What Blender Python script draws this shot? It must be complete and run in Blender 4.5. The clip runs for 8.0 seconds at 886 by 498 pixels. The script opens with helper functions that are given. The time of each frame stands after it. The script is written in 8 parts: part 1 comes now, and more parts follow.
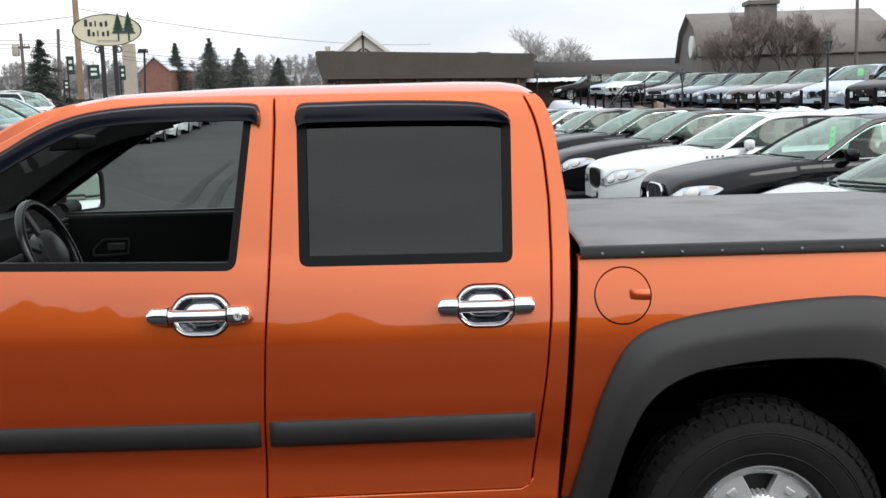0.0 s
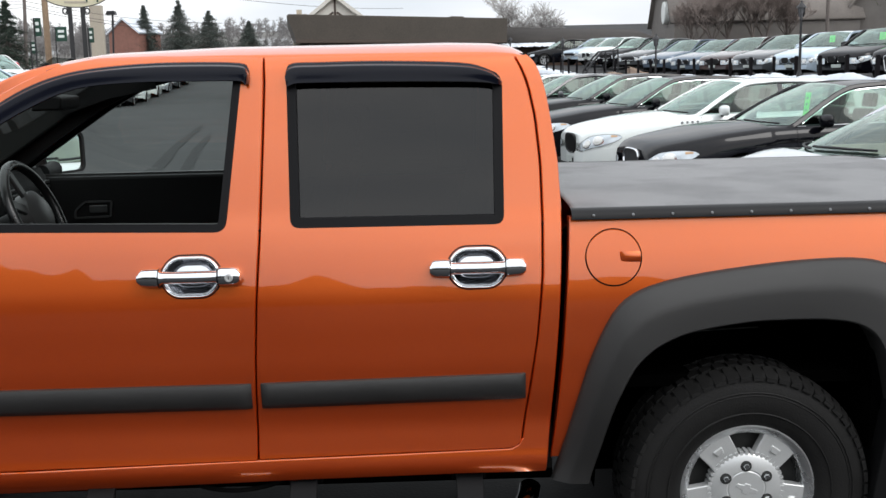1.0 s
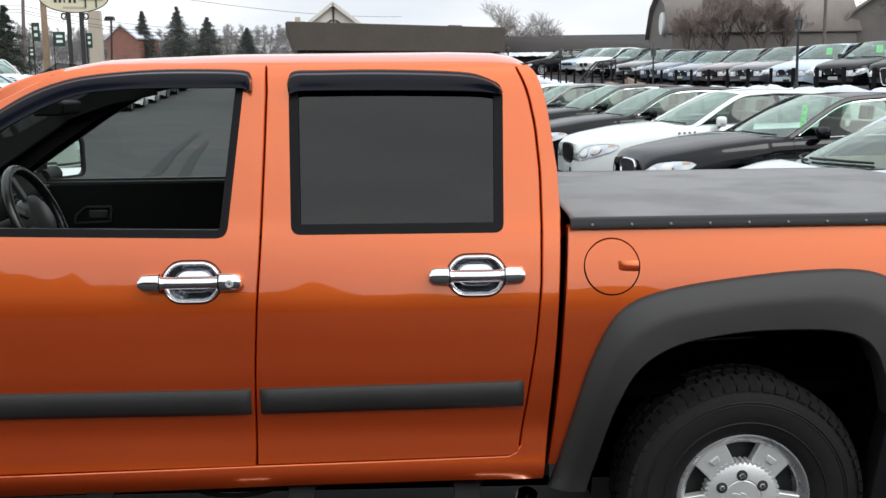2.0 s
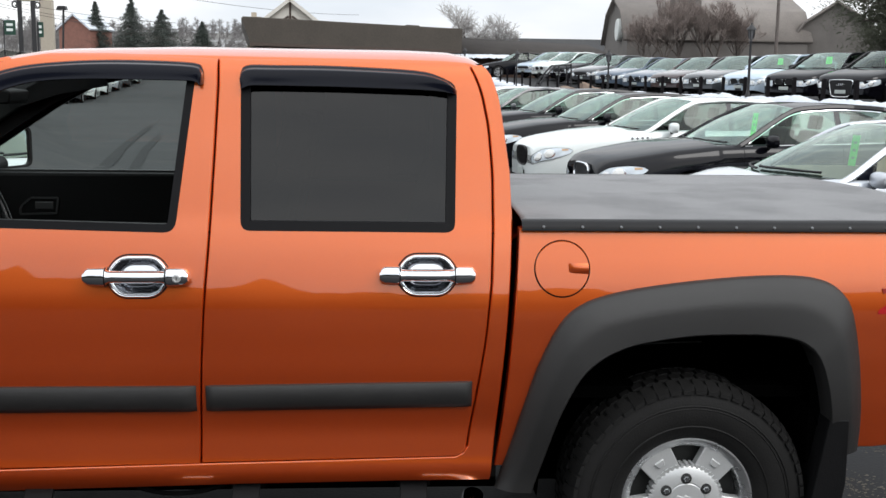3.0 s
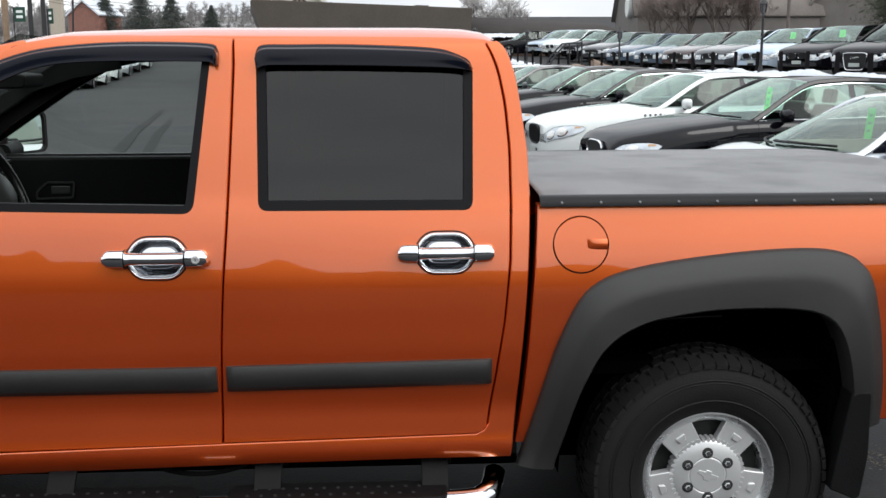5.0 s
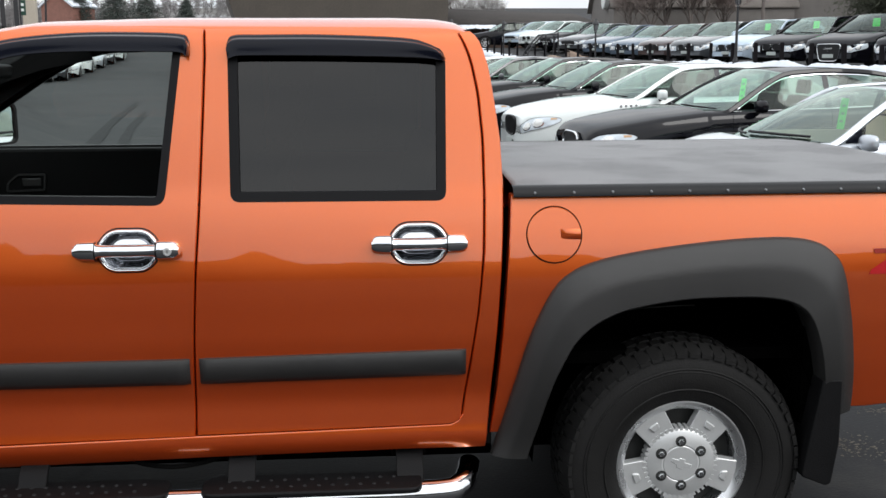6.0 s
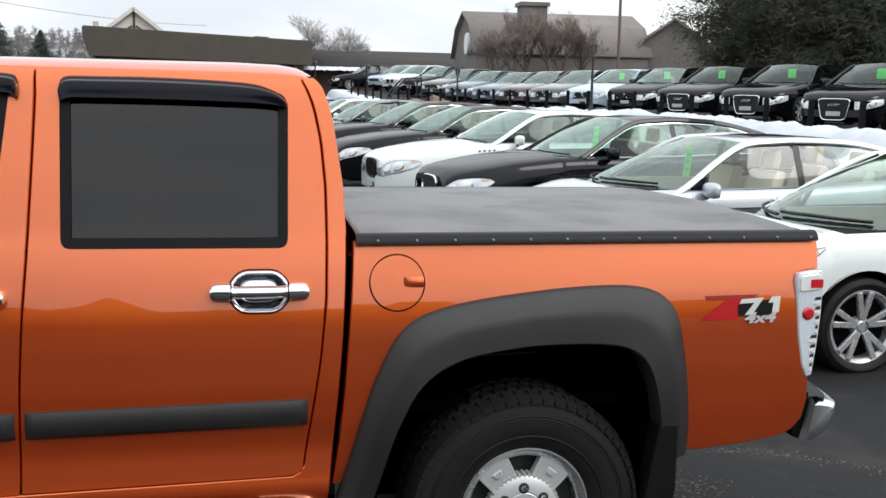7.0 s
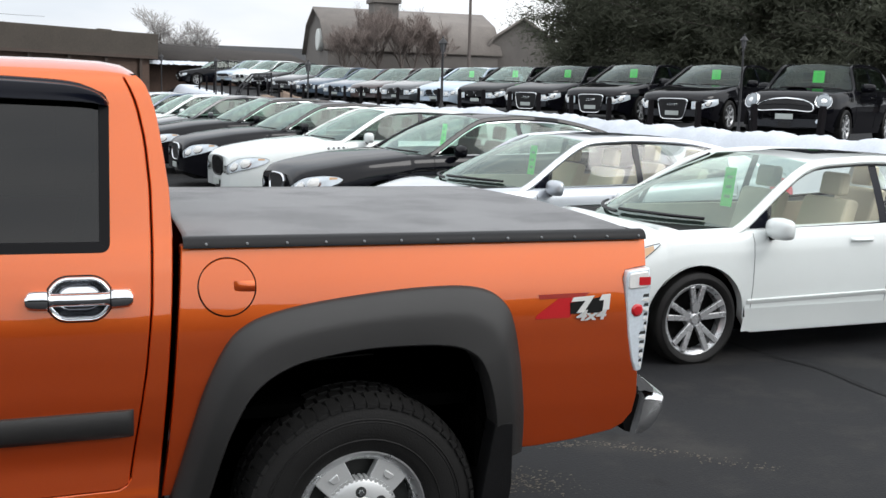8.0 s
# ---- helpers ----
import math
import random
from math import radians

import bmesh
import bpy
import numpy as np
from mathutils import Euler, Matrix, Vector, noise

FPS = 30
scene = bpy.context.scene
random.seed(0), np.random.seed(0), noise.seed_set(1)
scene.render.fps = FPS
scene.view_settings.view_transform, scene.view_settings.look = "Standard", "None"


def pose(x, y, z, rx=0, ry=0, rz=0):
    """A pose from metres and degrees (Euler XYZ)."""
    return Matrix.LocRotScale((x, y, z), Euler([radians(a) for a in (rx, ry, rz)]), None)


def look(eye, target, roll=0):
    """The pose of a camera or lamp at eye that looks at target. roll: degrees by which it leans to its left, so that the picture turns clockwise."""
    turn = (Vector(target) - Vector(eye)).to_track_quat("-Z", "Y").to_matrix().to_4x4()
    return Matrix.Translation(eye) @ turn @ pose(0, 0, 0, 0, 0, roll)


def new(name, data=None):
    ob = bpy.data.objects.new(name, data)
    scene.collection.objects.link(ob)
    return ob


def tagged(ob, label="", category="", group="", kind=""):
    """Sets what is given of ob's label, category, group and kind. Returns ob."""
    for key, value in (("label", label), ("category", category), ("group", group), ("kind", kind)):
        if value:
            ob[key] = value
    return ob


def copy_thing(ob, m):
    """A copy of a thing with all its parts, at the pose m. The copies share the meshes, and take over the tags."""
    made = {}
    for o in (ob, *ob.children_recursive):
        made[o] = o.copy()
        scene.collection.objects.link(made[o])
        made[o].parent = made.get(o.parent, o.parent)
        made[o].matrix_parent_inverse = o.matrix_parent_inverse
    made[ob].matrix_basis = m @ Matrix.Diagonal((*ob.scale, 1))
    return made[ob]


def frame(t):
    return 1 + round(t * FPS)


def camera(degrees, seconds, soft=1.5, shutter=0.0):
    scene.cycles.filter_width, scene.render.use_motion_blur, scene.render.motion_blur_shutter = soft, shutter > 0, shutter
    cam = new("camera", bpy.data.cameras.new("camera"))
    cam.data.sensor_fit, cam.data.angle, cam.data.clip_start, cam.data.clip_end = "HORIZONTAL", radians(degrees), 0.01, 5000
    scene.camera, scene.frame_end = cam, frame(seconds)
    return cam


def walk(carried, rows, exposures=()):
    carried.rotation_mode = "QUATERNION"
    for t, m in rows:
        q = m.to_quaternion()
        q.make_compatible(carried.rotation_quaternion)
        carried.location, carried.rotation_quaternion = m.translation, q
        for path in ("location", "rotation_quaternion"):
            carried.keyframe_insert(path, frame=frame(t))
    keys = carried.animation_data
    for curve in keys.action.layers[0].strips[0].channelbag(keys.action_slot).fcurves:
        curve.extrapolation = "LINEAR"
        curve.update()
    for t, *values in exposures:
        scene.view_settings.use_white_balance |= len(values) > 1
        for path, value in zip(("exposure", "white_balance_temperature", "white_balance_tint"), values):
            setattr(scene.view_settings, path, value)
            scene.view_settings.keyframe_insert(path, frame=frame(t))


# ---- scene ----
cam = camera(45.2, 8.0)
PATH = [
    (0, (-0.936, -3.134, 1.712), (-0.951, -1.152, 1.447), -1.6),
    (0.5, (-0.963, -3.13, 1.705), (-0.941, -1.149, 1.43), -0.8),
    (1, (-0.997, -3.134, 1.701), (-0.96, -1.161, 1.371), -1.3),
    (2.5, (-1.009, -3.159, 1.704), (-0.935, -1.184, 1.395), 0.2),
    (3, (-1.002, -3.145, 1.699), (-0.869, -1.175, 1.385), 0.8),
    (3.5, (-1.004, -3.152, 1.694), (-0.876, -1.181, 1.377), 0.5),
    (4, (-1.019, -3.144, 1.692), (-0.898, -1.174, 1.368), 0.5),
    (4.5, (-1.023, -3.139, 1.691), (-0.927, -1.17, 1.354), -0.1),
    (6, (-1.006, -3.137, 1.684), (-0.855, -1.176, 1.319), -0.2),
    (6.5, (-0.999, -3.13, 1.69), (-0.839, -1.17, 1.325), 0.1),
    (7, (-0.937, -3.122, 1.702), (-0.534, -1.184, 1.415), 1.1),
    (7.5, (-0.875, -3.12, 1.731), (-0.324, -1.216, 1.461), 1.0),
    (8, (-0.864, -3.103, 1.714), (-0.199, -1.238, 1.427), 1.6),
]
walk(cam, [(t, look(e, a, r)) for t, e, a, r in PATH])

# ---- light ----
SUN_UP, SUN_ROUND = radians(42), radians(140)
world = bpy.data.worlds.new("overcast_sky")
scene.world = world
world.use_nodes = True
wn, wl = world.node_tree.nodes, world.node_tree.links
wn.clear()
sky = wn.new("ShaderNodeTexSky")
sky.sky_type, sky.sun_disc = "NISHITA", False
sky.sun_elevation, sky.sun_rotation = SUN_UP, SUN_ROUND
sky.air_density, sky.dust_density = 1.0, 4.0
grey = wn.new("ShaderNodeHueSaturation")
grey.inputs["Saturation"].default_value = 0.25
grey.inputs["Value"].default_value = 0.09
cloud = wn.new("ShaderNodeTexNoise")
cloud.inputs["Scale"].default_value = 2.6
cloud.inputs["Detail"].default_value = 5
cloud_ramp = wn.new("ShaderNodeValToRGB")
cloud_ramp.color_ramp.elements[0].position, cloud_ramp.color_ramp.elements[0].color = 0.36, (0.66, 0.71, 0.77, 1)
cloud_ramp.color_ramp.elements[1].position, cloud_ramp.color_ramp.elements[1].color = 0.64, (0.93, 0.94, 0.95, 1)
veil = wn.new("ShaderNodeMix")
veil.data_type = "RGBA"
veil.inputs["Factor"].default_value = 0.8
# an overcast sky is dimmer towards the horizon than overhead
dome = wn.new("ShaderNodeTexCoord")
flat = wn.new("ShaderNodeMapping")
flat.inputs["Scale"].default_value = (1.0, 1.0, 3.2)
split = wn.new("ShaderNodeSeparateXYZ")
climb = wn.new("ShaderNodeMapRange")
climb.inputs["From Min"].default_value, climb.inputs["From Max"].default_value = 0.0, 0.9
climb.inputs["To Min"].default_value, climb.inputs["To Max"].default_value = 0.74, 1.22
shade = wn.new("ShaderNodeMix")
shade.data_type, shade.blend_type = "RGBA", "MULTIPLY"
shade.inputs["Factor"].default_value = 1
back = wn.new("ShaderNodeBackground")
back.inputs["Strength"].default_value = 1.88
wout = wn.new("ShaderNodeOutputWorld")
wl.new(sky.outputs["Color"], grey.inputs["Color"])
wl.new(grey.outputs["Color"], veil.inputs["A"])
wl.new(dome.outputs["Generated"], flat.inputs["Vector"])
wl.new(flat.outputs["Vector"], cloud.inputs["Vector"])
wl.new(cloud.outputs["Fac"], cloud_ramp.inputs["Fac"])
wl.new(cloud_ramp.outputs["Color"], veil.inputs["B"])
wl.new(dome.outputs["Generated"], split.inputs["Vector"])
wl.new(split.outputs["Z"], climb.inputs["Value"])
wl.new(veil.outputs["Result"], shade.inputs["A"])
wl.new(climb.outputs["Result"], shade.inputs["B"])
wl.new(shade.outputs["Result"], back.inputs["Color"])
wl.new(back.outputs["Background"], wout.inputs["Surface"])

sun = new("sun", bpy.data.lights.new("sun", "SUN"))
sun.data.energy, sun.data.angle, sun.data.color = 0.9, radians(25), (1.0, 0.985, 0.965)
sun.matrix_world = look((0, 0, 30), (-21.4, 25.5, 0))

# ---- materials ----
def shader(name, color, rough=0.5, metal=0.0, vary=0.12, scale=8.0, fine=120.0, bump=0.0, rough_vary=0.08, coat=0.0, spec=0.5, tint=None, tint_at=0.55):
    """A principled surface with coarse and fine variation in its colour, roughness and relief."""
    m = bpy.data.materials.new(name)
    m.use_nodes = True
    n, l = m.node_tree.nodes, m.node_tree.links
    p = n["Principled BSDF"]
    co = n.new("ShaderNodeTexCoord")
    big, small = n.new("ShaderNodeTexNoise"), n.new("ShaderNodeTexNoise")
    big.inputs["Scale"].default_value, big.inputs["Detail"].default_value = scale, 4
    small.inputs["Scale"].default_value, small.inputs["Detail"].default_value = fine, 2
    for t in (big, small):
        l.new(co.outputs["Object"], t.inputs["Vector"])
    add = n.new("ShaderNodeMath")
    add.operation = "ADD"
    l.new(big.outputs["Fac"], add.inputs[0])
    l.new(small.outputs["Fac"], add.inputs[1])
    span = n.new("ShaderNodeMapRange")
    span.inputs["From Min"].default_value, span.inputs["From Max"].default_value = 0.6, 1.4
    span.inputs["To Min"].default_value, span.inputs["To Max"].default_value = 1 - vary, 1 + vary
    l.new(add.outputs[0], span.inputs["Value"])
    mul = n.new("ShaderNodeMix")
    mul.data_type, mul.blend_type = "RGBA", "MULTIPLY"
    mul.inputs["Factor"].default_value = 1
    mul.inputs["A"].default_value = (*color, 1)
    l.new(span.outputs["Result"], mul.inputs["B"])
    last = mul.outputs["Result"]
    if tint:
        ramp = n.new("ShaderNodeValToRGB")
        ramp.color_ramp.elements[0].position, ramp.color_ramp.elements[1].position = tint_at, tint_at + 0.12
        spots = n.new("ShaderNodeTexNoise")
        spots.inputs["Scale"].default_value, spots.inputs["Detail"].default_value = scale * 0.35, 6
        l.new(co.outputs["Object"], spots.inputs["Vector"])
        l.new(spots.outputs["Fac"], ramp.inputs["Fac"])
        mix = n.new("ShaderNodeMix")
        mix.data_type = "RGBA"
        mix.inputs["B"].default_value = (*tint, 1)
        l.new(ramp.outputs["Color"], mix.inputs["Factor"])
        l.new(last, mix.inputs["A"])
        last = mix.outputs["Result"]
    l.new(last, p.inputs["Base Color"])
    rr = n.new("ShaderNodeMapRange")
    rr.inputs["To Min"].default_value, rr.inputs["To Max"].default_value = max(rough - rough_vary, 0.01), min(rough + rough_vary, 1)
    l.new(big.outputs["Fac"], rr.inputs["Value"])
    l.new(rr.outputs["Result"], p.inputs["Roughness"])
    p.inputs["Metallic"].default_value = metal
    p.inputs["Specular IOR Level"].default_value = spec
    if coat:
        p.inputs["Coat Weight"].default_value, p.inputs["Coat Roughness"].default_value = coat, 0.03
    if bump:
        b = n.new("ShaderNodeBump")
        b.inputs["Strength"].default_value, b.inputs["Distance"].default_value = bump, 0.004
        l.new(small.outputs["Fac"], b.inputs["Height"])
        l.new(b.outputs["Normal"], p.inputs["Normal"])
    return m


def pane(name, tint, gloss=1.0, rough=0.02, ior=1.5, green=0.0):
    """Thin window glass: a tinted see-through sheet under a mirror gloss that grows at grazing angles."""
    m = bpy.data.materials.new(name)
    m.use_nodes = True
    n, l = m.node_tree.nodes, m.node_tree.links
    n.remove(n["Principled BSDF"])
    see, gl, mix, graze = n.new("ShaderNodeBsdfTransparent"), n.new("ShaderNodeBsdfGlossy"), n.new("ShaderNodeMixShader"), n.new("ShaderNodeLayerWeight")
    power, share = n.new("ShaderNodeMath"), n.new("ShaderNodeMapRange")
    see.inputs["Color"].default_value = (*tint, 1)
    gl.inputs["Roughness"].default_value = rough
    gl.inputs["Color"].default_value = (gloss * (1 - green), gloss, gloss * (1 - green * 0.5), 1)
    # a thin sheet shines alike from both sides, most at grazing angles
    power.operation, power.inputs[1].default_value = "POWER", 5
    share.inputs["To Min"].default_value, share.inputs["To Max"].default_value = ((ior - 1) / (ior + 1)) ** 2, 1.0
    l.new(graze.outputs["Facing"], power.inputs[0])
    l.new(power.outputs["Value"], share.inputs["Value"])
    l.new(share.outputs["Result"], mix.inputs["Fac"])
    l.new(see.outputs["BSDF"], mix.inputs[1])
    l.new(gl.outputs["BSDF"], mix.inputs[2])
    l.new(mix.outputs["Shader"], n["Material Output"].inputs["Surface"])
    return m


def paint(name, color, metal=0.0, rough=0.4, coat=1.0, coat_rough=0.03, spec=0.5):
    m = shader(name, color, rough, metal, vary=0.07, scale=1.5, fine=420.0, rough_vary=0.06, coat=coat, spec=spec)
    m.node_tree.nodes["Principled BSDF"].inputs["Coat Roughness"].default_value = coat_rough
    return m


def flake_paint(name, flake, ground_coat, share):
    """Candy paint: orange metal flakes over a deep red ground coat, both under clear lacquer."""
    m = paint(name, flake, 1.0, rough=0.33, coat_rough=0.025)
    n, l = m.node_tree.nodes, m.node_tree.links
    under = n.new("ShaderNodeBsdfPrincipled")
    under.inputs["Base Color"].default_value = (*ground_coat, 1)
    under.inputs["Roughness"].default_value = 0.5
    under.inputs["Specular IOR Level"].default_value = 0.1
    under.inputs["Coat Weight"].default_value, under.inputs["Coat Roughness"].default_value = 1.0, 0.025
    under.inputs["Coat IOR"].default_value = n["Principled BSDF"].inputs["Coat IOR"].default_value = 1.68
    mix = n.new("ShaderNodeMixShader")
    mix.inputs["Fac"].default_value = share
    l.new(under.outputs["BSDF"], mix.inputs[1])
    l.new(n["Principled BSDF"].outputs["BSDF"], mix.inputs[2])
    l.new(mix.outputs["Shader"], n["Material Output"].inputs["Surface"])
    return m


ORANGE = flake_paint("orange_metallic_paint", (0.70, 0.165, 0.030), (0.60, 0.055, 0.003), 0.64)
WHITE_PAINT = paint("white_paint", (0.755, 0.80, 0.79))
SILVER_PAINT = paint("silver_paint", (0.50, 0.53, 0.57), 0.6, rough=0.35)
BLACK_PAINT = paint("black_paint", (0.004, 0.004, 0.006), rough=0.5, coat=0.62, spec=0.0)
GREY_PAINT = paint("dark_grey_paint", (0.055, 0.060, 0.066), 0.5)
BLUE_PAINT = paint("slate_blue_paint", (0.085, 0.12, 0.165), 0.5)
MAROON_PAINT = paint("brown_maroon_paint", (0.042, 0.024, 0.024), 0.4)
PALE_PAINT = paint("pale_blue_paint", (0.45, 0.55, 0.65), 0.3)
BLACK_PLASTIC = shader("textured_black_plastic", (0.014, 0.014, 0.015), 0.55, spec=0.3, vary=0.15, scale=6, fine=500, bump=0.25)
FLARE_PLASTIC = shader("grey_black_flare_plastic", (0.0195, 0.019, 0.0188), 0.46, spec=0.5, vary=0.14, scale=5, fine=600, bump=0.3)
GLOSS_BLACK = shader("smoked_acrylic", (0.0055, 0.0065, 0.012), 0.12, spec=0.22, vary=0.1, scale=5, fine=200, rough_vary=0.04)
RUBBER = shader("tyre_rubber", (0.0105, 0.0102, 0.010), 0.62, spec=0.25, vary=0.25, scale=14, fine=160, bump=0.3)
SEAL = shader("window_rubber_seal", (0.006, 0.006, 0.007), 0.42, spec=0.13, vary=0.1)
STEP_BLACK = shader("black_coated_steel", (0.004, 0.004, 0.0045), 0.6, spec=0.18, vary=0.4, scale=18, fine=300, bump=0.3)
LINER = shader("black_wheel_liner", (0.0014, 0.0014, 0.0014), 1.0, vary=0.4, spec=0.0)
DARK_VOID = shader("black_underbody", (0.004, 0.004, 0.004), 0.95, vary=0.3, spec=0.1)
CHROME = shader("chrome", (0.80, 0.82, 0.84), 0.06, 1.0, vary=0.03, rough_vary=0.03)
# chrome of the handle recess, its shade put into the colour
SHADED_CHROME = shader("shaded_chrome_cup", (0.26, 0.27, 0.29), 0.10, 1.0, vary=0.03, rough_vary=0.03)
CAR_ALLOY = shader("silver_wheel_alloy", (0.46, 0.47, 0.48), 0.28, 0.55, vary=0.08, scale=20, fine=300)
BUMPER_CHROME = shader("dull_bumper_chrome", (0.78, 0.79, 0.80), 0.22, 1.0, vary=0.08, rough_vary=0.06)
ALLOY = shader("painted_alloy", (0.64, 0.65, 0.65), 0.32, 0.45, vary=0.06, scale=12, fine=300)
BRIGHT_ALLOY = shader("machined_alloy", (0.72, 0.73, 0.74), 0.28, 0.9, vary=0.06, scale=20, fine=400)
VINYL = shader("woven_black_vinyl", (0.175, 0.175, 0.178), 0.5, vary=0.22, scale=8, fine=700, bump=0.35, rough_vary=0.14, tint=(0.125, 0.125, 0.128), tint_at=0.46)
VINYL_TRIM = shader("black_vinyl_edge", (0.010, 0.010, 0.011), 0.5, spec=0.25, vary=0.1, fine=300, bump=0.2)
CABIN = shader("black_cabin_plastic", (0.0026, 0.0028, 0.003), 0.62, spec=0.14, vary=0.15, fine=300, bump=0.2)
DARK_GREY = shader("dull_dark_steel", (0.03, 0.031, 0.03), 0.5, spec=0.3, vary=0.15)
PILLAR_GREY = shader("grey_pillar_plastic", (0.012, 0.0135, 0.013), 0.6, spec=0.2, vary=0.12, fine=300, bump=0.2)
WHEEL_LEATHER = shader("glossy_black_leather", (0.008, 0.009, 0.009), 0.28, spec=0.5, vary=0.15, fine=300, bump=0.15)
CABIN_GREY = shader("grey_cabin_trim", (0.022, 0.023, 0.023), 0.42, vary=0.1)
CLOTH = shader("seat_cloth", (0.012, 0.012, 0.013), 0.9, vary=0.2, fine=400, bump=0.3, spec=0.1)
TAN_CLOTH = shader("beige_seat_cloth", (0.66, 0.60, 0.48), 0.9, vary=0.12, fine=400, bump=0.3)
CLEAR = pane("clear_side_glass", (0.80, 0.86, 0.83))
TINTED = pane("privacy_tinted_glass", (0.035, 0.036, 0.038), ior=1.50)
SCREEN = pane("green_windscreen_glass", (0.80, 0.93, 0.88), ior=2.4, green=0.15)
CAR_SIDE = pane("car_side_glass", (0.44, 0.55, 0.50), ior=1.45, green=0.08)
DARK_SCREEN = pane("green_black_windscreen_glass", (0.62, 0.74, 0.70), ior=1.55, green=0.1)
COMPACT_SCREEN = pane("grey_green_windscreen_glass", (0.52, 0.63, 0.58), ior=2.2, green=0.12)
CLEAR_SIDE = pane("clear_compact_side_glass", (0.92, 0.95, 0.90), ior=1.6)
RED_LENS = shader("red_lamp_lens", (0.55, 0.012, 0.02), 0.12, vary=0.1, coat=1)
AMBER = shader("amber_lamp_lens", (0.62, 0.38, 0.20), 0.15, vary=0.1, coat=1)
LAMP_PALE = shader("pale_lamp_lens", (0.70, 0.77, 0.83), 0.16, 0.15, vary=0.12, scale=14, coat=1)
LAMP_GREY = shader("clear_lamp_body", (0.24, 0.27, 0.29), 0.14, 0.45, vary=0.15, scale=30, coat=1)
LAMP_WHITE = shader("bright_clear_lens", (0.86, 0.86, 0.84), 0.12, 0.1, vary=0.06, scale=30, coat=1)
LAMP_CHROME = shader("lamp_reflector", (0.72, 0.73, 0.74), 0.18, 0.95, vary=0.05)
MIRROR = shader("mirror_glass", (0.86, 0.88, 0.88), 0.015, 1.0, vary=0.01, rough_vary=0.005)
RED_VINYL = shader("red_decal", (0.42, 0.006, 0.010), 0.4, vary=0.08, spec=0.3)
DULL_RED = shader("dark_red_decal", (0.28, 0.020, 0.012), 0.4, vary=0.08, spec=0.3)
SILVER_VINYL = shader("silver_decal", (0.62, 0.62, 0.60), 0.35, 0.2, vary=0.06)
BLACK_VINYL = shader("black_decal", (0.008, 0.008, 0.008), 0.4, vary=0.06, spec=0.15)
GREEN_CARD = shader("fluorescent_green_card", (0.02, 0.95, 0.07), 0.6, vary=0.06)
PRINT_GREEN = shader("green_card_print", (0.04, 0.52, 0.10), 0.6, vary=0.06)
PLATE_PALE = shader("pale_plate_metal", (0.42, 0.46, 0.44), 0.5, vary=0.1)
PLATE_GREY = shader("dull_plate_metal", (0.22, 0.23, 0.24), 0.5, vary=0.1)
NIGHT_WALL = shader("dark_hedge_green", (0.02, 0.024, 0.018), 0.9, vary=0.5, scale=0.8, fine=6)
PALE_CARD = shader("white_paper", (0.75, 0.78, 0.76), 0.7, vary=0.06)
SNOW = shader("old_snow", (0.64, 0.68, 0.74), 0.75, vary=0.10, scale=1.6, fine=30, bump=0.6, tint=(0.45, 0.44, 0.42), tint_at=0.66)
POST_WOOD = shader("dark_stained_post", (0.005, 0.004, 0.005), 0.8, spec=0.12, vary=0.3, scale=10, bump=0.4)
IRON = shader("black_iron", (0.015, 0.015, 0.017), 0.45, vary=0.2)
FROST = shader("frosted_lantern_glass", (0.10, 0.10, 0.105), 0.4, vary=0.1)
SHINGLE = shader("weathered_grey_shingle", (0.20, 0.180, 0.165), 0.85, vary=0.25, scale=0.8, fine=14, bump=0.4)
DARK_SHINGLE = shader("dark_roof_shingle", (0.055, 0.050, 0.047), 0.9, spec=0.2, vary=0.25, scale=0.8, fine=14, bump=0.4)
BOARD = shader("weathered_barn_board", (0.15, 0.138, 0.128), 0.8, vary=0.25, scale=1.2, fine=20, bump=0.4)
FASCIA = shader("brown_fascia_shingle", (0.085, 0.072, 0.060), 0.8, vary=0.2, scale=1.0, fine=12, bump=0.4)
BROWN_WALL = shader("brown_brick_wall", (0.10, 0.065, 0.05), 0.85, vary=0.3, scale=2, fine=18, bump=0.3)
PLASTER = shader("cream_plaster", (0.62, 0.60, 0.55), 0.8, vary=0.08)
TIMBER = shader("dark_timber", (0.07, 0.05, 0.04), 0.7, vary=0.2)
BRICK = shader("red_brick", (0.24, 0.115, 0.09), 0.85, vary=0.25, scale=3, fine=25, bump=0.3)
POLE_WOOD = shader("utility_pole_wood", (0.30, 0.21, 0.14), 0.85, vary=0.25, scale=6, bump=0.3)
GREY_POLE = shader("grey_pole_wood", (0.14, 0.12, 0.11), 0.85, vary=0.25, scale=6, bump=0.3)
BARK = shader("grey_bark", (0.12, 0.10, 0.09), 0.9, vary=0.3, scale=6, bump=0.5)
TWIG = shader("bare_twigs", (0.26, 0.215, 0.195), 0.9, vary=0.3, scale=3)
# the next two twig colours are greyed and paled to imitate haze
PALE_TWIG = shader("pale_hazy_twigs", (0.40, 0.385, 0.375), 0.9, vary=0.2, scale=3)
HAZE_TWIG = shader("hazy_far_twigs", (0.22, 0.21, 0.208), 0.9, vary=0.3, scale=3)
NEEDLE = shader("pine_needles", (0.122, 0.130, 0.098), 1.0, vary=0.3, scale=1.2, fine=20, spec=0.02)
# spruce green made paler for far trees: distance haze put into the colour
HAZED_SPRUCE = shader("hazed_spruce_needles", (0.060, 0.075, 0.065), 0.9, vary=0.3, scale=1.5, fine=20)
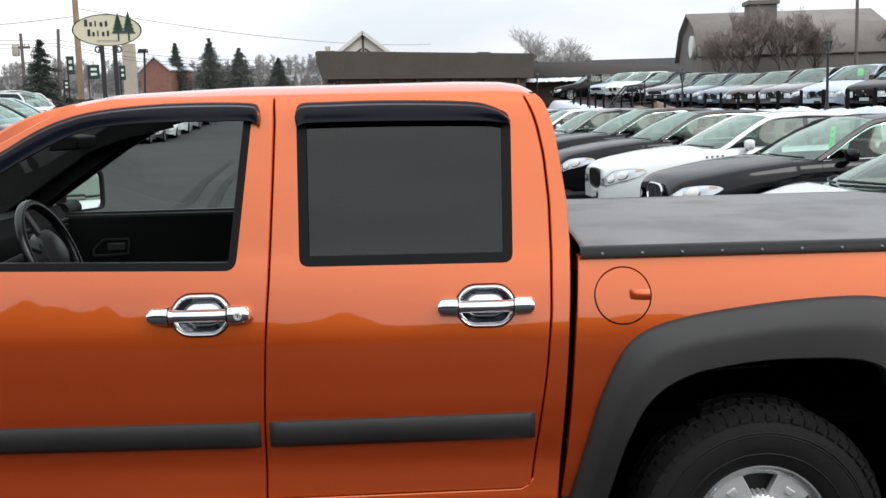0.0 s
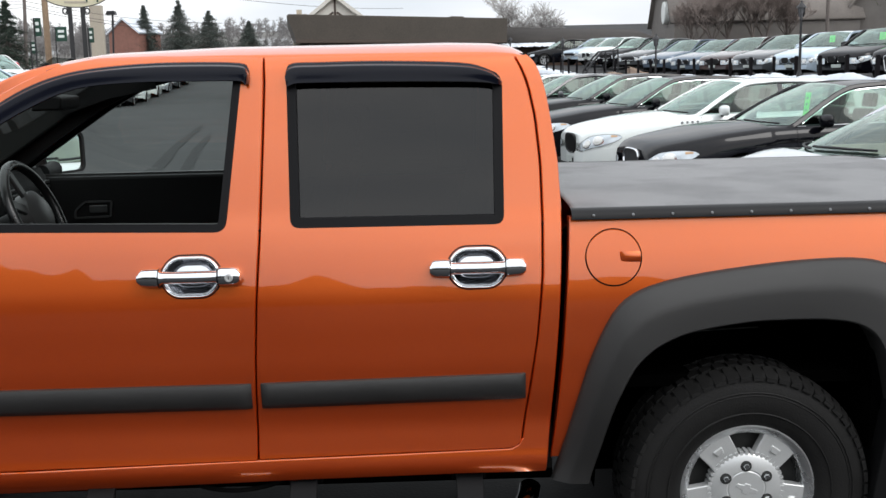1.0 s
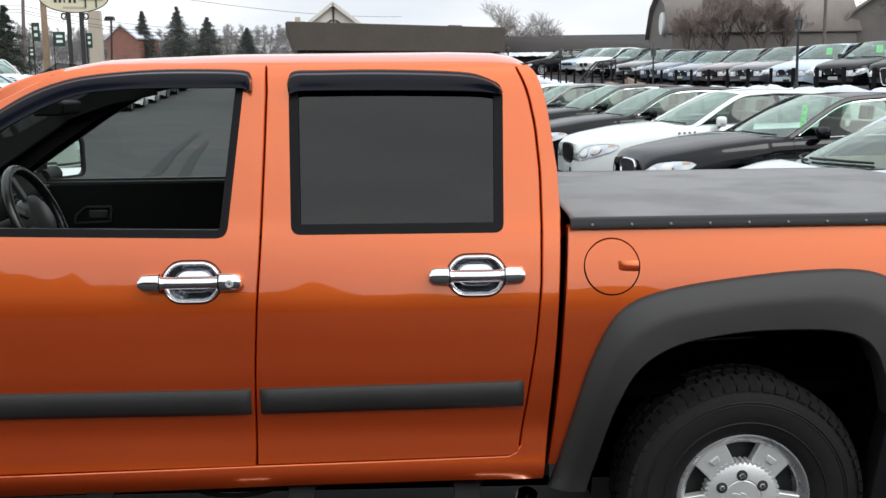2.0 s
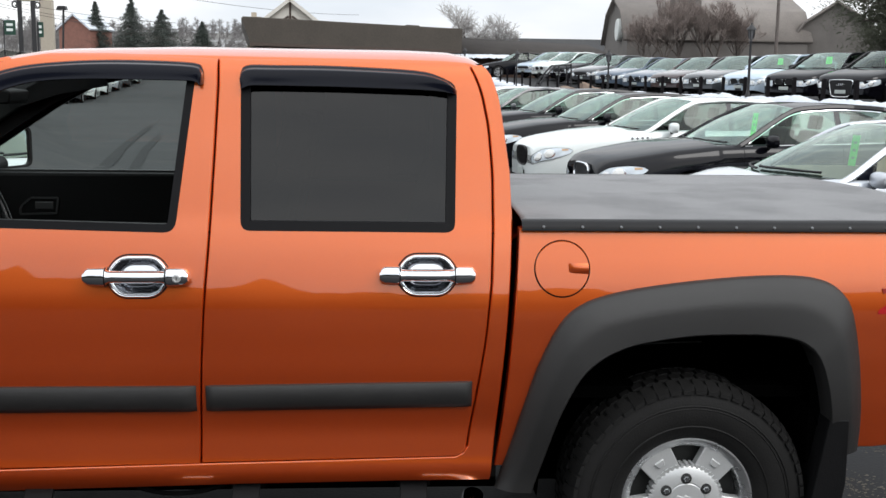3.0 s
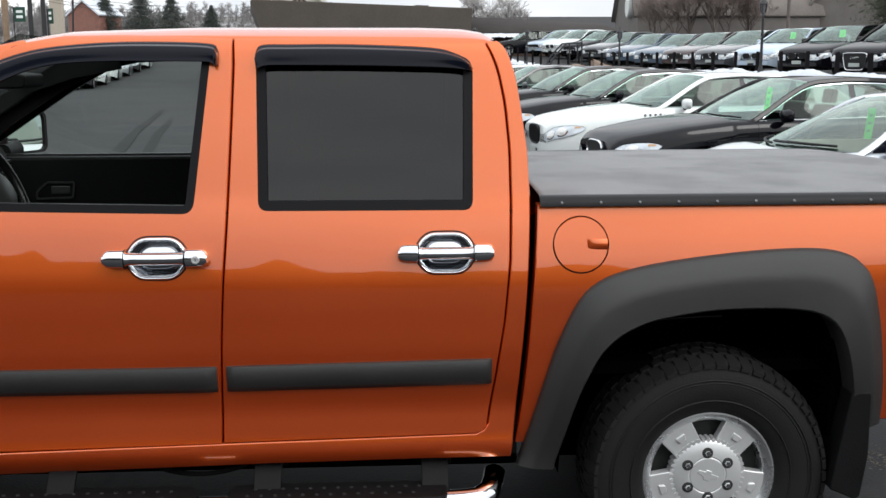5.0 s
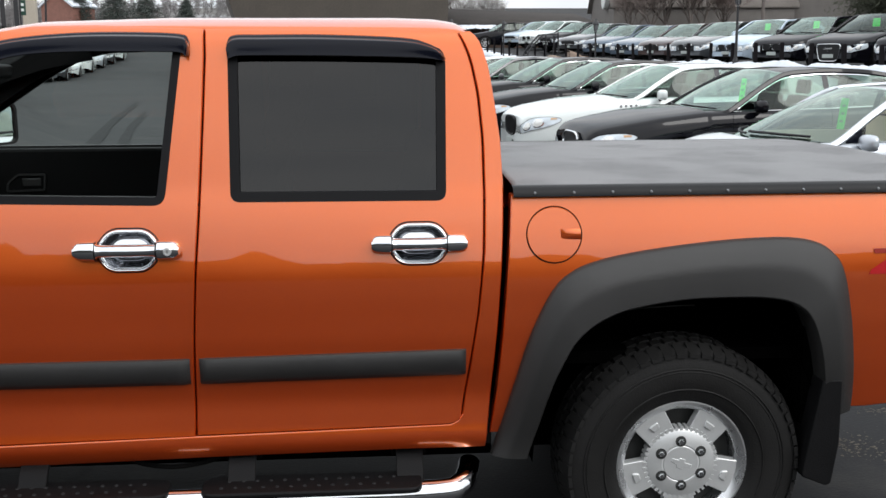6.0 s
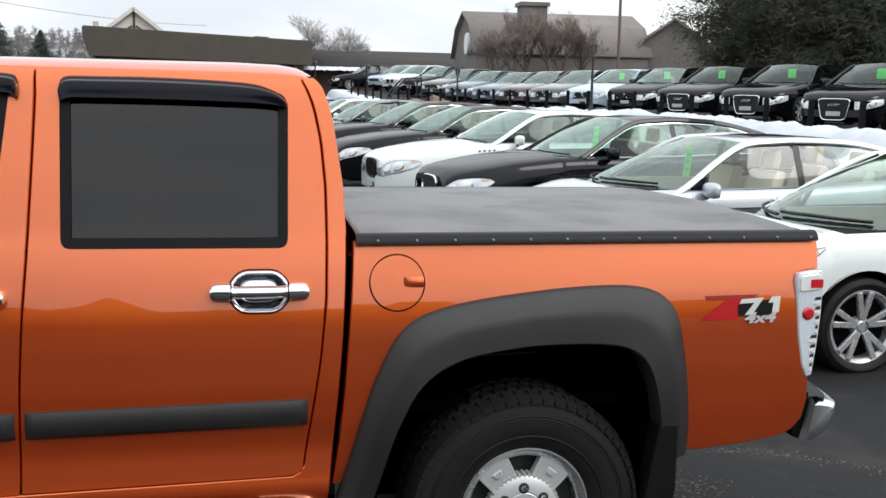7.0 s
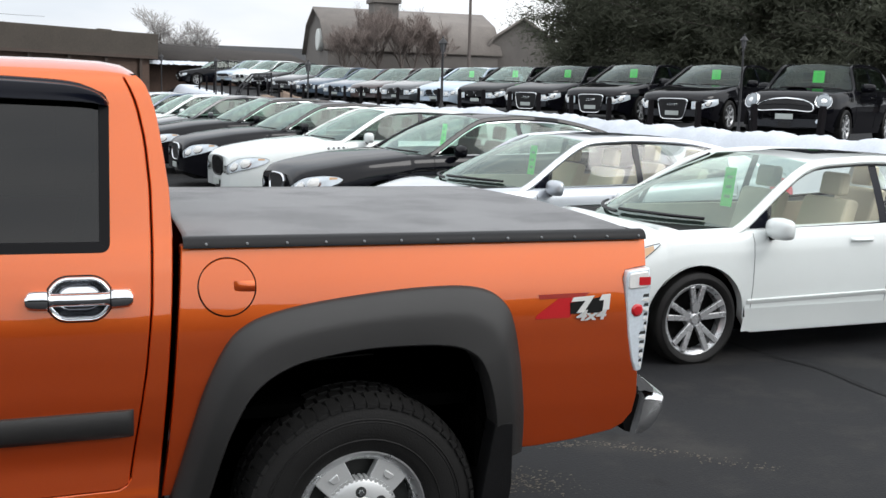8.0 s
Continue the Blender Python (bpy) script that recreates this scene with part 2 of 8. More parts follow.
def leafy(m, share):
    """Let a leaf pass some of the light that falls on its back."""
    n, l = m.node_tree.nodes, m.node_tree.links
    p = n["Principled BSDF"]
    through_leaf, mix = n.new("ShaderNodeBsdfTranslucent"), n.new("ShaderNodeMixShader")
    mix.inputs["Fac"].default_value = share
    l.new(p.inputs["Base Color"].links[0].from_socket, through_leaf.inputs["Color"])
    l.new(p.outputs["BSDF"], mix.inputs[1])
    l.new(through_leaf.outputs["BSDF"], mix.inputs[2])
    l.new(mix.outputs["Shader"], n["Material Output"].inputs["Surface"])


leafy(NEEDLE, 0.5)
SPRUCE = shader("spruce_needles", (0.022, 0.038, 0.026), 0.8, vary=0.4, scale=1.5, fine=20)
GRIT = shader("tan_grit", (0.115, 0.10, 0.082), 0.9, vary=0.4, scale=20, fine=60)
TARP = shader("tan_tarpaulin", (0.22, 0.16, 0.12), 0.7, vary=0.2, scale=3, fine=60, bump=0.2)
CREAM = shader("cream_sign_board", (0.62, 0.58, 0.42), 0.5, vary=0.06)
DARK_GREEN = shader("dark_green_enamel", (0.010, 0.050, 0.032), 0.45, vary=0.1)
BEIGE = shader("beige_metal", (0.42, 0.37, 0.30), 0.5, vary=0.1)


def asphalt(name="worn_asphalt", base=(0.0108, 0.0112, 0.0126)):
    m = shader(name, base, 0.76, vary=0.34, scale=0.35, fine=70, bump=0.6, rough_vary=0.14, spec=0.28, tint=(0.012, 0.012, 0.0135), tint_at=0.56)
    n, l = m.node_tree.nodes, m.node_tree.links
    p = n["Principled BSDF"]
    src = p.inputs["Base Color"].links[0].from_socket
    co = n.new("ShaderNodeTexCoord")
    vor = n.new("ShaderNodeTexVoronoi")
    vor.feature = "DISTANCE_TO_EDGE"
    vor.inputs["Scale"].default_value = 0.16
    warp = n.new("ShaderNodeTexNoise")
    warp.inputs["Scale"].default_value, warp.inputs["Detail"].default_value = 0.8, 5
    mixv = n.new("ShaderNodeMix")
    mixv.data_type = "RGBA"
    mixv.inputs["Factor"].default_value = 0.12
    l.new(co.outputs["Object"], mixv.inputs["A"])
    l.new(co.outputs["Object"], warp.inputs["Vector"])
    warp_scale = n.new("ShaderNodeVectorMath")
    warp_scale.operation = "SCALE"
    warp_scale.inputs["Scale"].default_value = 22
    l.new(warp.outputs["Color"], warp_scale.inputs[0])
    l.new(warp_scale.outputs["Vector"], mixv.inputs["B"])
    l.new(mixv.outputs["Result"], vor.inputs["Vector"])
    crack = n.new("ShaderNodeValToRGB")
    crack.color_ramp.elements[0].position, crack.color_ramp.elements[0].color = 0.0, (0.35, 0.35, 0.35, 1)
    crack.color_ramp.elements[1].position, crack.color_ramp.elements[1].color = 0.012, (1, 1, 1, 1)
    l.new(vor.outputs["Distance"], crack.inputs["Fac"])
    mul = n.new("ShaderNodeMix")
    mul.data_type, mul.blend_type = "RGBA", "MULTIPLY"
    mul.inputs["Factor"].default_value = 1
    l.new(src, mul.inputs["A"])
    l.new(crack.outputs["Color"], mul.inputs["B"])
    salt = n.new("ShaderNodeTexNoise")
    salt.inputs["Scale"].default_value, salt.inputs["Detail"].default_value, salt.inputs["Roughness"].default_value = 1.1, 8, 0.7
    l.new(co.outputs["Object"], salt.inputs["Vector"])
    ramp = n.new("ShaderNodeValToRGB")
    ramp.color_ramp.elements[0].position, ramp.color_ramp.elements[1].position = 0.50, 0.76
    ramp.color_ramp.elements[1].color = (0.42, 0.42, 0.42, 1)
    l.new(salt.outputs["Fac"], ramp.inputs["Fac"])
    dust = n.new("ShaderNodeMix")
    dust.data_type = "RGBA"
    dust.inputs["B"].default_value = (0.075, 0.068, 0.058, 1)
    l.new(ramp.outputs["Color"], dust.inputs["Factor"])
    l.new(mul.outputs["Result"], dust.inputs["A"])
    l.new(dust.outputs["Result"], p.inputs["Base Color"])
    return m


ASPHALT = asphalt()
OLD_ASPHALT = asphalt("pale_old_asphalt", (0.024, 0.0255, 0.027))
WET = shader("damp_tyre_track", (0.0155, 0.0165, 0.0175), 0.78, vary=0.3, scale=2, fine=70, bump=0.6, spec=0.22)
TAR = shader("sealing_tar", (0.0085, 0.0088, 0.0095), 0.8, vary=0.3, scale=8, fine=120, bump=0.4, spec=0.25)
VERGE = shader("winter_verge", (0.13, 0.125, 0.115), 0.9, vary=0.3, scale=0.15, fine=3, tint=(0.36, 0.37, 0.38), tint_at=0.56)

# ---- building helpers ----
def thing(name, label, category, group="", kind="", at=None):
    ob = new(name)
    ob.empty_display_size = 0.2
    if at is not None:
        ob.matrix_world = at
    return tagged(ob, label, category, group, kind)


def mesh_of(name, bm, mat, angle=35):
    me = bpy.data.meshes.new(name)
    bm.normal_update()
    bm.to_mesh(me)
    bm.free()
    me.materials.append(mat)
    me.polygons.foreach_set("use_smooth", [True] * len(me.polygons))
    me.set_sharp_from_angle(angle=radians(angle))
    return me


def part(name, bm, mat, parent=None, label="", bevel=0.0, angle=35, segments=2):
    ob = new(name, mesh_of(name, bm, mat, angle))
    ob.parent = parent
    if bevel:
        mod = ob.modifiers.new("edge", "BEVEL")
        mod.width, mod.segments, mod.limit_method, mod.angle_limit = bevel, segments, "ANGLE", radians(40)
    return tagged(ob, label)


def box(bm, x0, x1, y0, y1, z0, z1, m=None):
    vs = [bm.verts.new((x, y, z)) for x in (x0, x1) for y in (y0, y1) for z in (z0, z1)]
    for f in ((0, 1, 3, 2), (4, 6, 7, 5), (0, 4, 5, 1), (2, 3, 7, 6), (0, 2, 6, 4), (1, 5, 7, 3)):
        bm.faces.new([vs[i] for i in f])
    if m is not None:
        bmesh.ops.transform(bm, matrix=m, verts=vs)
    return vs


def grid(bm, fn, nu, nv, close_u=False, close_v=False, flip=False):
    """A sheet of quads through fn(u, v), u and v from 0 to 1."""
    cu, cv = nu + (not close_u), nv + (not close_v)
    vs = [[bm.verts.new(fn(i / nu, j / nv)) for j in range(cv)] for i in range(cu)]
    for i in range(nu):
        for j in range(nv):
            q = [vs[i][j], vs[(i + 1) % cu][j], vs[(i + 1) % cu][(j + 1) % cv], vs[i][(j + 1) % cv]]
            bm.faces.new(q[::-1] if flip else q)
    return vs


def lathe(bm, prof, n=32, axis="Y", centre=(0, 0, 0), caps=True):
    """Turns a profile of (radius, along) round an axis."""
    c = Vector(centre)
    rings = []
    for r, a in prof:
        ring = []
        for k in range(n):
            t = 2 * math.pi * k / n
            p = {"Y": (r * math.cos(t), a, r * math.sin(t)), "Z": (r * math.cos(t), r * math.sin(t), a), "X": (a, r * math.cos(t), r * math.sin(t))}[axis]
            ring.append(bm.verts.new(c + Vector(p)))
        rings.append(ring)
    for a, b in zip(rings, rings[1:]):
        for k in range(n):
            bm.faces.new((a[k], a[(k + 1) % n], b[(k + 1) % n], b[k]))
    for ring, r in ((rings[0], prof[0][0]), (rings[-1], prof[-1][0])):
        if caps and r > 1e-5:
            bm.faces.new(ring)
    bmesh.ops.remove_doubles(bm, verts=bm.verts[:], dist=1e-6)
    bmesh.ops.recalc_face_normals(bm, faces=bm.faces[:])


def tube(bm, pts, r, n=8, r_end=None, caps=True):
    """A round bar along points."""
    pts = [Vector(p) for p in pts]
    rings = []
    for i, p in enumerate(pts):
        d = (pts[min(i + 1, len(pts) - 1)] - pts[max(i - 1, 0)]).normalized()
        side = d.orthogonal().normalized() if i == 0 else (side - d * side.dot(d)).normalized()
        up = d.cross(side)
        rad = r if r_end is None else r + (r_end - r) * i / (len(pts) - 1)
        rings.append([bm.verts.new(p + (side * math.cos(2 * math.pi * k / n) + up * math.sin(2 * math.pi * k / n)) * rad) for k in range(n)])
    for a, b in zip(rings, rings[1:]):
        for k in range(n):
            bm.faces.new((a[k], a[(k + 1) % n], b[(k + 1) % n], b[k]))
    if caps:
        bm.faces.new(rings[0][::-1])
        bm.faces.new(rings[-1])


def strip(bm, pts, normal, wide, thick):
    """A flat bar with a rectangular section along points; normal is the way that its broad face looks."""
    pts = [Vector(p) for p in pts]
    nrm = Vector(normal).normalized()
    rings = []
    for i, p in enumerate(pts):
        d = (pts[min(i + 1, len(pts) - 1)] - pts[max(i - 1, 0)]).normalized()
        s = d.cross(nrm).normalized() * wide / 2
        q = s.cross(d).normalized() * thick / 2
        rings.append([bm.verts.new(p + a) for a in (s + q, -s + q, -s - q, s - q)])
    for a, b in zip(rings, rings[1:]):
        for k in range(4):
            bm.faces.new((a[k], a[(k + 1) % 4], b[(k + 1) % 4], b[k]))
    bm.faces.new(rings[0][::-1])
    bm.faces.new(rings[-1])
    bmesh.ops.recalc_face_normals(bm, faces=bm.faces[:])


def spline(points, n=6):
    """A smooth line through points."""
    ps = [Vector(p) for p in points]
    out = []
    for i in range(len(ps) - 1):
        a, b, c, d = ps[max(i - 1, 0)], ps[i], ps[i + 1], ps[min(i + 2, len(ps) - 1)]
        for k in range(n):
            t = k / n
            out.append(0.5 * ((2 * b) + (c - a) * t + (2 * a - 5 * b + 4 * c - d) * t * t + (3 * b - a - 3 * c + d) * t ** 3))
    return out + [ps[-1]]


def rounded(points, radius, n=5):
    """A closed outline with its corners rounded off; radius may be a list."""
    out = []
    k = len(points)
    for i in range(k):
        a, b, c = (Vector(points[(i + j) % k]) for j in (-1, 0, 1))
        r = radius[i] if isinstance(radius, (list, tuple)) else radius
        if r <= 0:
            out.append(b)
            continue
        u, v = (a - b), (c - b)
        r = min(r, u.length * 0.45, v.length * 0.45)
        p, q = b + u.normalized() * r, b + v.normalized() * r
        for j in range(n + 1):
            t = j / n
            out.append(p * (1 - t) ** 2 + b * 2 * t * (1 - t) + q * t * t)
    return out


def prism(bm, outline, y0, y1, put=lambda x, y, z: (x, y, z)):
    """An outline in x and z, made solid from y0 to y1."""
    lo = [bm.verts.new(put(p[0], y0, p[1])) for p in outline]
    hi = [bm.verts.new(put(p[0], y1, p[1])) for p in outline]
    bm.faces.new(lo)
    bm.faces.new(hi[::-1])
    k = len(lo)
    for i in range(k):
        bm.faces.new((lo[i], hi[i], hi[(i + 1) % k], lo[(i + 1) % k]))
    bmesh.ops.recalc_face_normals(bm, faces=bm.faces[:])


def ease(v):
    v = min(1.0, max(0.0, v))
    return v * v * (3 - 2 * v)

# ---- pickup truck ----
WIDE = 1.74
CAB_SIDE = [(0.38, 0.09), (0.43, 0.05), (0.46, 0.026), (0.49, 0.012), (0.515, 0.012), (0.535, 0.022), (0.55, 0.021), (0.57, 0.023), (0.60, 0.027), (0.635, 0.029), (0.67, 0.023), (0.72, 0.012), (0.82, 0.001),
            (0.95, 0.0), (1.02, 0.003), (1.06, 0.009), (1.12, 0.022), (1.19, 0.039), (1.25, 0.056), (1.28, 0.066), (1.50, 0.122), (1.70, 0.174), (1.735, 0.186), (1.760, 0.200), (1.775, 0.225), (1.79, 0.28), (1.80, 0.34)]
BED_SIDE = [(0.45, 0.06), (0.56, 0.035), (0.70, 0.014), (0.85, 0.002), (0.98, 0.0), (1.03, 0.004), (1.08, 0.012), (1.14, 0.025), (1.20, 0.040), (1.24, 0.050), (1.27, 0.06)]


def section(points):
    zs = np.arange(points[0][0], points[-1][0] + 0.001, 0.004)
    ys = np.interp(zs, [p[0] for p in points], [p[1] for p in points])
    k = np.exp(-0.5 * (np.arange(-9, 10) / 4.0) ** 2)
    ys = np.convolve(np.pad(ys, 9, mode="edge"), k / k.sum(), mode="valid")
    return lambda z: float(np.interp(z, zs, ys))


cab_y, bed_y = section(CAB_SIDE), section(BED_SIDE)


def skin(outline, holes, fy, lip=0.03, out=0.0, step=0.025, far=False, lip_holes=True):
    """A pressed panel: an outline in x and z with holes, laid on the side's section fy, its edges turned in."""
    bm = bmesh.new()
    edges = []
    for loop in (outline, *holes):
        vs = [bm.verts.new((p[0], 0, p[1])) for p in loop]
        edges += [bm.edges.new((vs[i], vs[(i + 1) % len(vs)])) for i in range(len(vs))]
    bmesh.ops.triangle_fill(bm, use_beauty=True, use_dissolve=False, edges=edges)
    z0, z1 = min(v.co.z for v in bm.verts), max(v.co.z for v in bm.verts)
    z = math.ceil(z0 / step) * step
    while z < z1 - 1e-4:
        bmesh.ops.bisect_plane(bm, geom=bm.verts[:] + bm.edges[:] + bm.faces[:], dist=1e-5, plane_co=(0, 0, z), plane_no=(0, 0, 1))
        z += step
    for zz in (np.arange(1.692, z1 - 0.002, 0.008) if z1 > 1.70 and step < 0.04 else ()):
        bmesh.ops.bisect_plane(bm, geom=bm.verts[:] + bm.edges[:] + bm.faces[:], dist=1e-5, plane_co=(0, 0, float(zz)), plane_no=(0, 0, 1))
    cuts = np.arange(math.ceil(min(v.co.x for v in bm.verts) / 0.09) * 0.09, max(v.co.x for v in bm.verts), 0.09)
    for x in cuts if len(holes) or z1 - z0 > 0.4 else ():
        bmesh.ops.bisect_plane(bm, geom=bm.verts[:] + bm.edges[:] + bm.faces[:], dist=1e-5, plane_co=(float(x), 0, 0), plane_no=(1, 0, 0))
    bm.verts.index_update()
    rim = [e for e in bm.edges if len(e.link_faces) == 1]
    for v in bm.verts:
        v.co.y = fy(v.co.z) - out
    bmesh.ops.recalc_face_normals(bm, faces=bm.faces[:])
    if sum(f.normal.y * f.calc_area() for f in bm.faces) > 0:
        bmesh.ops.reverse_faces(bm, faces=bm.faces[:])
    if lip:
        away = {}
        for e in rim:
            f = e.link_faces[0]
            mid = (e.verts[0].co + e.verts[1].co) / 2
            d = e.verts[1].co - e.verts[0].co
            nrm = Vector((d.z, 0, -d.x)).normalized()
            if nrm.dot(f.calc_center_median() - mid) > 0:
                nrm = -nrm
            for v in e.verts:
                away[v.index] = away.get(v.index, Vector()) + nrm
        bm.verts.index_update()
        pos = {tuple(round(c, 6) for c in v.co): away[v.index] for v in bm.verts if v.index in away}
        made = bmesh.ops.extrude_edge_only(bm, edges=rim)["geom"]
        fresh = [g for g in made if isinstance(g, bmesh.types.BMEdge)]
        for v in made:
            if isinstance(v, bmesh.types.BMVert):
                a = pos.get(tuple(round(c, 6) for c in v.co), Vector())
                v.co += a.normalized() * 0.003 if a.length > 0.1 else Vector()
                v.co.y += 0.0035
        for v in bmesh.ops.extrude_edge_only(bm, edges=fresh)["geom"]:
            if isinstance(v, bmesh.types.BMVert):
                v.co.y += lip
    if far:
        for v in bm.verts:
            v.co.y = WIDE - v.co.y
        bmesh.ops.reverse_faces(bm, faces=bm.faces[:])
    return bm


def polish(ob, fy, far=False):
    """Give a pressed panel the true normals of its section, so that it mirrors without ripples."""
    me = ob.data
    normals = []
    for poly in me.polygons:
        for li in poly.loop_indices:
            z = me.vertices[me.loops[li].vertex_index].co.z
            n = Vector((0, 1 if far else -1, (fy(z + 0.004) - fy(z - 0.004)) / 0.008)).normalized()
            normals.append(n if n.dot(poly.normal) > 0.85 else poly.normal.copy())
    me.normals_split_custom_set(normals)
    return ob


def ring(bm, outer, inner, fy, out, lip, far=False):
    """A raised frame between two outlines with the same number of points."""
    k = len(outer)
    rows = []
    for loop, o in ((outer, -lip), (outer, out), (inner, out), (inner, -lip)):
        rows.append([bm.verts.new((p[0], (WIDE - (fy(p[1]) - o)) if far else fy(p[1]) - o, p[1])) for p in loop])
    for a, b in zip(rows, rows[1:]):
        for i in range(k):
            bm.faces.new((a[i], a[(i + 1) % k], b[(i + 1) % k], b[i]))
    bmesh.ops.recalc_face_normals(bm, faces=bm.faces[:])


def inset(loop, d):
    """An outline drawn inwards by d."""
    k = len(loop)
    area = sum(loop[i][0] * loop[(i + 1) % k][1] - loop[(i + 1) % k][0] * loop[i][1] for i in range(k))
    s = 1 if area > 0 else -1
    out = []
    for i in range(k):
        a, b = Vector(loop[i - 1][:2]), Vector(loop[(i + 1) % k][:2])
        t = (b - a).normalized()
        out.append(Vector(loop[i][:2]) + Vector((-t.y, t.x)) * d * s)
    return out


def seam_x(z):
    return float(np.interp(z, [0.5, 0.66, 0.85, 1.02, 1.20, 1.50, 1.68, 1.8], [-1.524, -1.521, -1.513, -1.503, -1.491, -1.477, -1.470, -1.474]))


def rear_x(z):
    return float(np.interp(z, [0.53, 0.58, 0.74, 0.90, 1.09, 1.26, 1.42, 1.557, 1.66, 1.718, 1.758], [-0.73, -0.704, -0.680, -0.656, -0.638, -0.633, -0.634, -0.645, -0.665, -0.688, -0.712]))


def cab_end(z):
    return float(np.interp(z, [0.44, 0.64, 0.90, 1.12, 1.27, 1.42, 1.58, 1.639, 1.686, 1.718, 1.737, 1.749, 1.760, 1.77], [-0.636, -0.618, -0.597, -0.583, -0.577, -0.583, -0.604, -0.614, -0.628, -0.641, -0.657, -0.674, -0.700, -0.73]))


GAP = 0.0055
FRONT_WINDOW = rounded([(-2.86, 1.265), (-1.592, 1.236), (-1.536, 1.728), (-1.97, 1.735), (-2.12, 1.708), (-2.32, 1.612)], [0.02, 0.035, 0.03, 0.1, 0.1, 0.1])
REAR_WINDOW = rounded([(-1.397, 1.243), (-0.750, 1.240), (-0.742, 1.700), (-1.403, 1.722)], [0.03, 0.03, 0.05, 0.03])


def door_front():
    zs = np.linspace(0.528, 1.752, 34)
    back_edge = [(seam_x(z) - GAP, z) for z in zs]
    top = [(-1.6, 1.756), (-1.80, 1.763), (-1.98, 1.760), (-2.10, 1.738), (-2.20, 1.695), (-2.34, 1.622), (-2.60, 1.465), (-2.90, 1.285), (-2.925, 1.20), (-2.915, 1.0), (-2.86, 0.75)]
    low = rounded([(-2.86, 0.75), (-2.78, 0.508), (seam_x(0.528) - GAP, 0.528)], [0, 0.06, 0])[:-1]
    return back_edge + top + low[1:]


def door_rear():
    zs = np.linspace(0.530, 1.752, 34)
    front_edge = [(seam_x(z) + GAP, z) for z in zs]
    zr = np.linspace(1.745, 0.60, 34)
    return front_edge + [(-1.1, 1.752), (-0.80, 1.750)] + [(rear_x(z) - GAP, z) for z in zr] + [(-0.712, 0.560), (-0.728, 0.547), (-0.75, 0.543)]


def quarter():
    zs = np.linspace(1.740, 0.62, 34)
    a = [(rear_x(z) + GAP, z) for z in zs]
    b = [(-0.700, 0.570), (-0.715, 0.548), (-0.74, 0.536), (-1.1, 0.529), (-1.52, 0.522), (-2.2, 0.508), (-2.78, 0.500), (-2.86, 0.50), (-2.86, 0.42), (-2.1, 0.437), (-1.4, 0.456), (-0.90, 0.463)]
    zc = list(np.linspace(0.463, 1.60, 26)) + list(np.linspace(1.63, 1.743, 9))
    c = [(cab_end(z), z) for z in zc]
    return a + b + c


def arch(points, n=6):
    return [(p.x, p.z) for p in spline([(x, 0, z) for x, z in points], n)]


FLARE_OUT = arch([(-0.612, 0.425), (-0.571, 0.565), (-0.530, 0.714), (-0.490, 0.842), (-0.431, 0.965), (-0.371, 1.023), (-0.284, 1.057), (-0.143, 1.084), (0.069, 1.108),
                  (0.230, 1.117), (0.337, 1.114), (0.409, 1.097), (0.455, 1.065), (0.483, 1.021), (0.506, 0.931), (0.529, 0.803), (0.548, 0.650), (0.552, 0.545)], 3)
FLARE_IN = arch([(-0.500, 0.425), (-0.468, 0.545), (-0.437, 0.655), (-0.408, 0.730), (-0.368, 0.805), (-0.318, 0.855), (-0.255, 0.890), (-0.175, 0.914), (-0.020, 0.935),
                 (0.130, 0.938), (0.220, 0.935), (0.290, 0.925), (0.335, 0.905), (0.365, 0.875), (0.392, 0.815), (0.415, 0.730), (0.430, 0.640), (0.435, 0.545)], 3)
BED_HOLE = [(a[0] * 0.72 + b[0] * 0.28, a[1] * 0.72 + b[1] * 0.28) for a, b in zip(FLARE_OUT, FLARE_IN)]


def bed_outline():
    front = [(-0.549, 1.252), (-0.555, 1.138), (-0.565, 1.002), (-0.577, 0.826), (-0.593, 0.64), (-0.612, 0.50)]
    hole = [(x, max(z, 0.50)) for x, z in BED_HOLE if z > 0.56]
    low = [(0.60, 0.556), (0.75, 0.570), (0.885, 0.592), (0.925, 0.612), (0.955, 0.650), (0.965, 0.72), (0.960, 0.795)]
    lamp = [(0.945, 0.80), (0.930, 0.84), (0.912, 0.93), (0.900, 1.04), (0.894, 1.12), (0.905, 1.148), (0.94, 1.155), (0.984, 1.160)]
    return front + [(-0.575, 0.50)] + hole + [(0.545, 0.556)] + low + lamp + [(0.986, 1.252)]


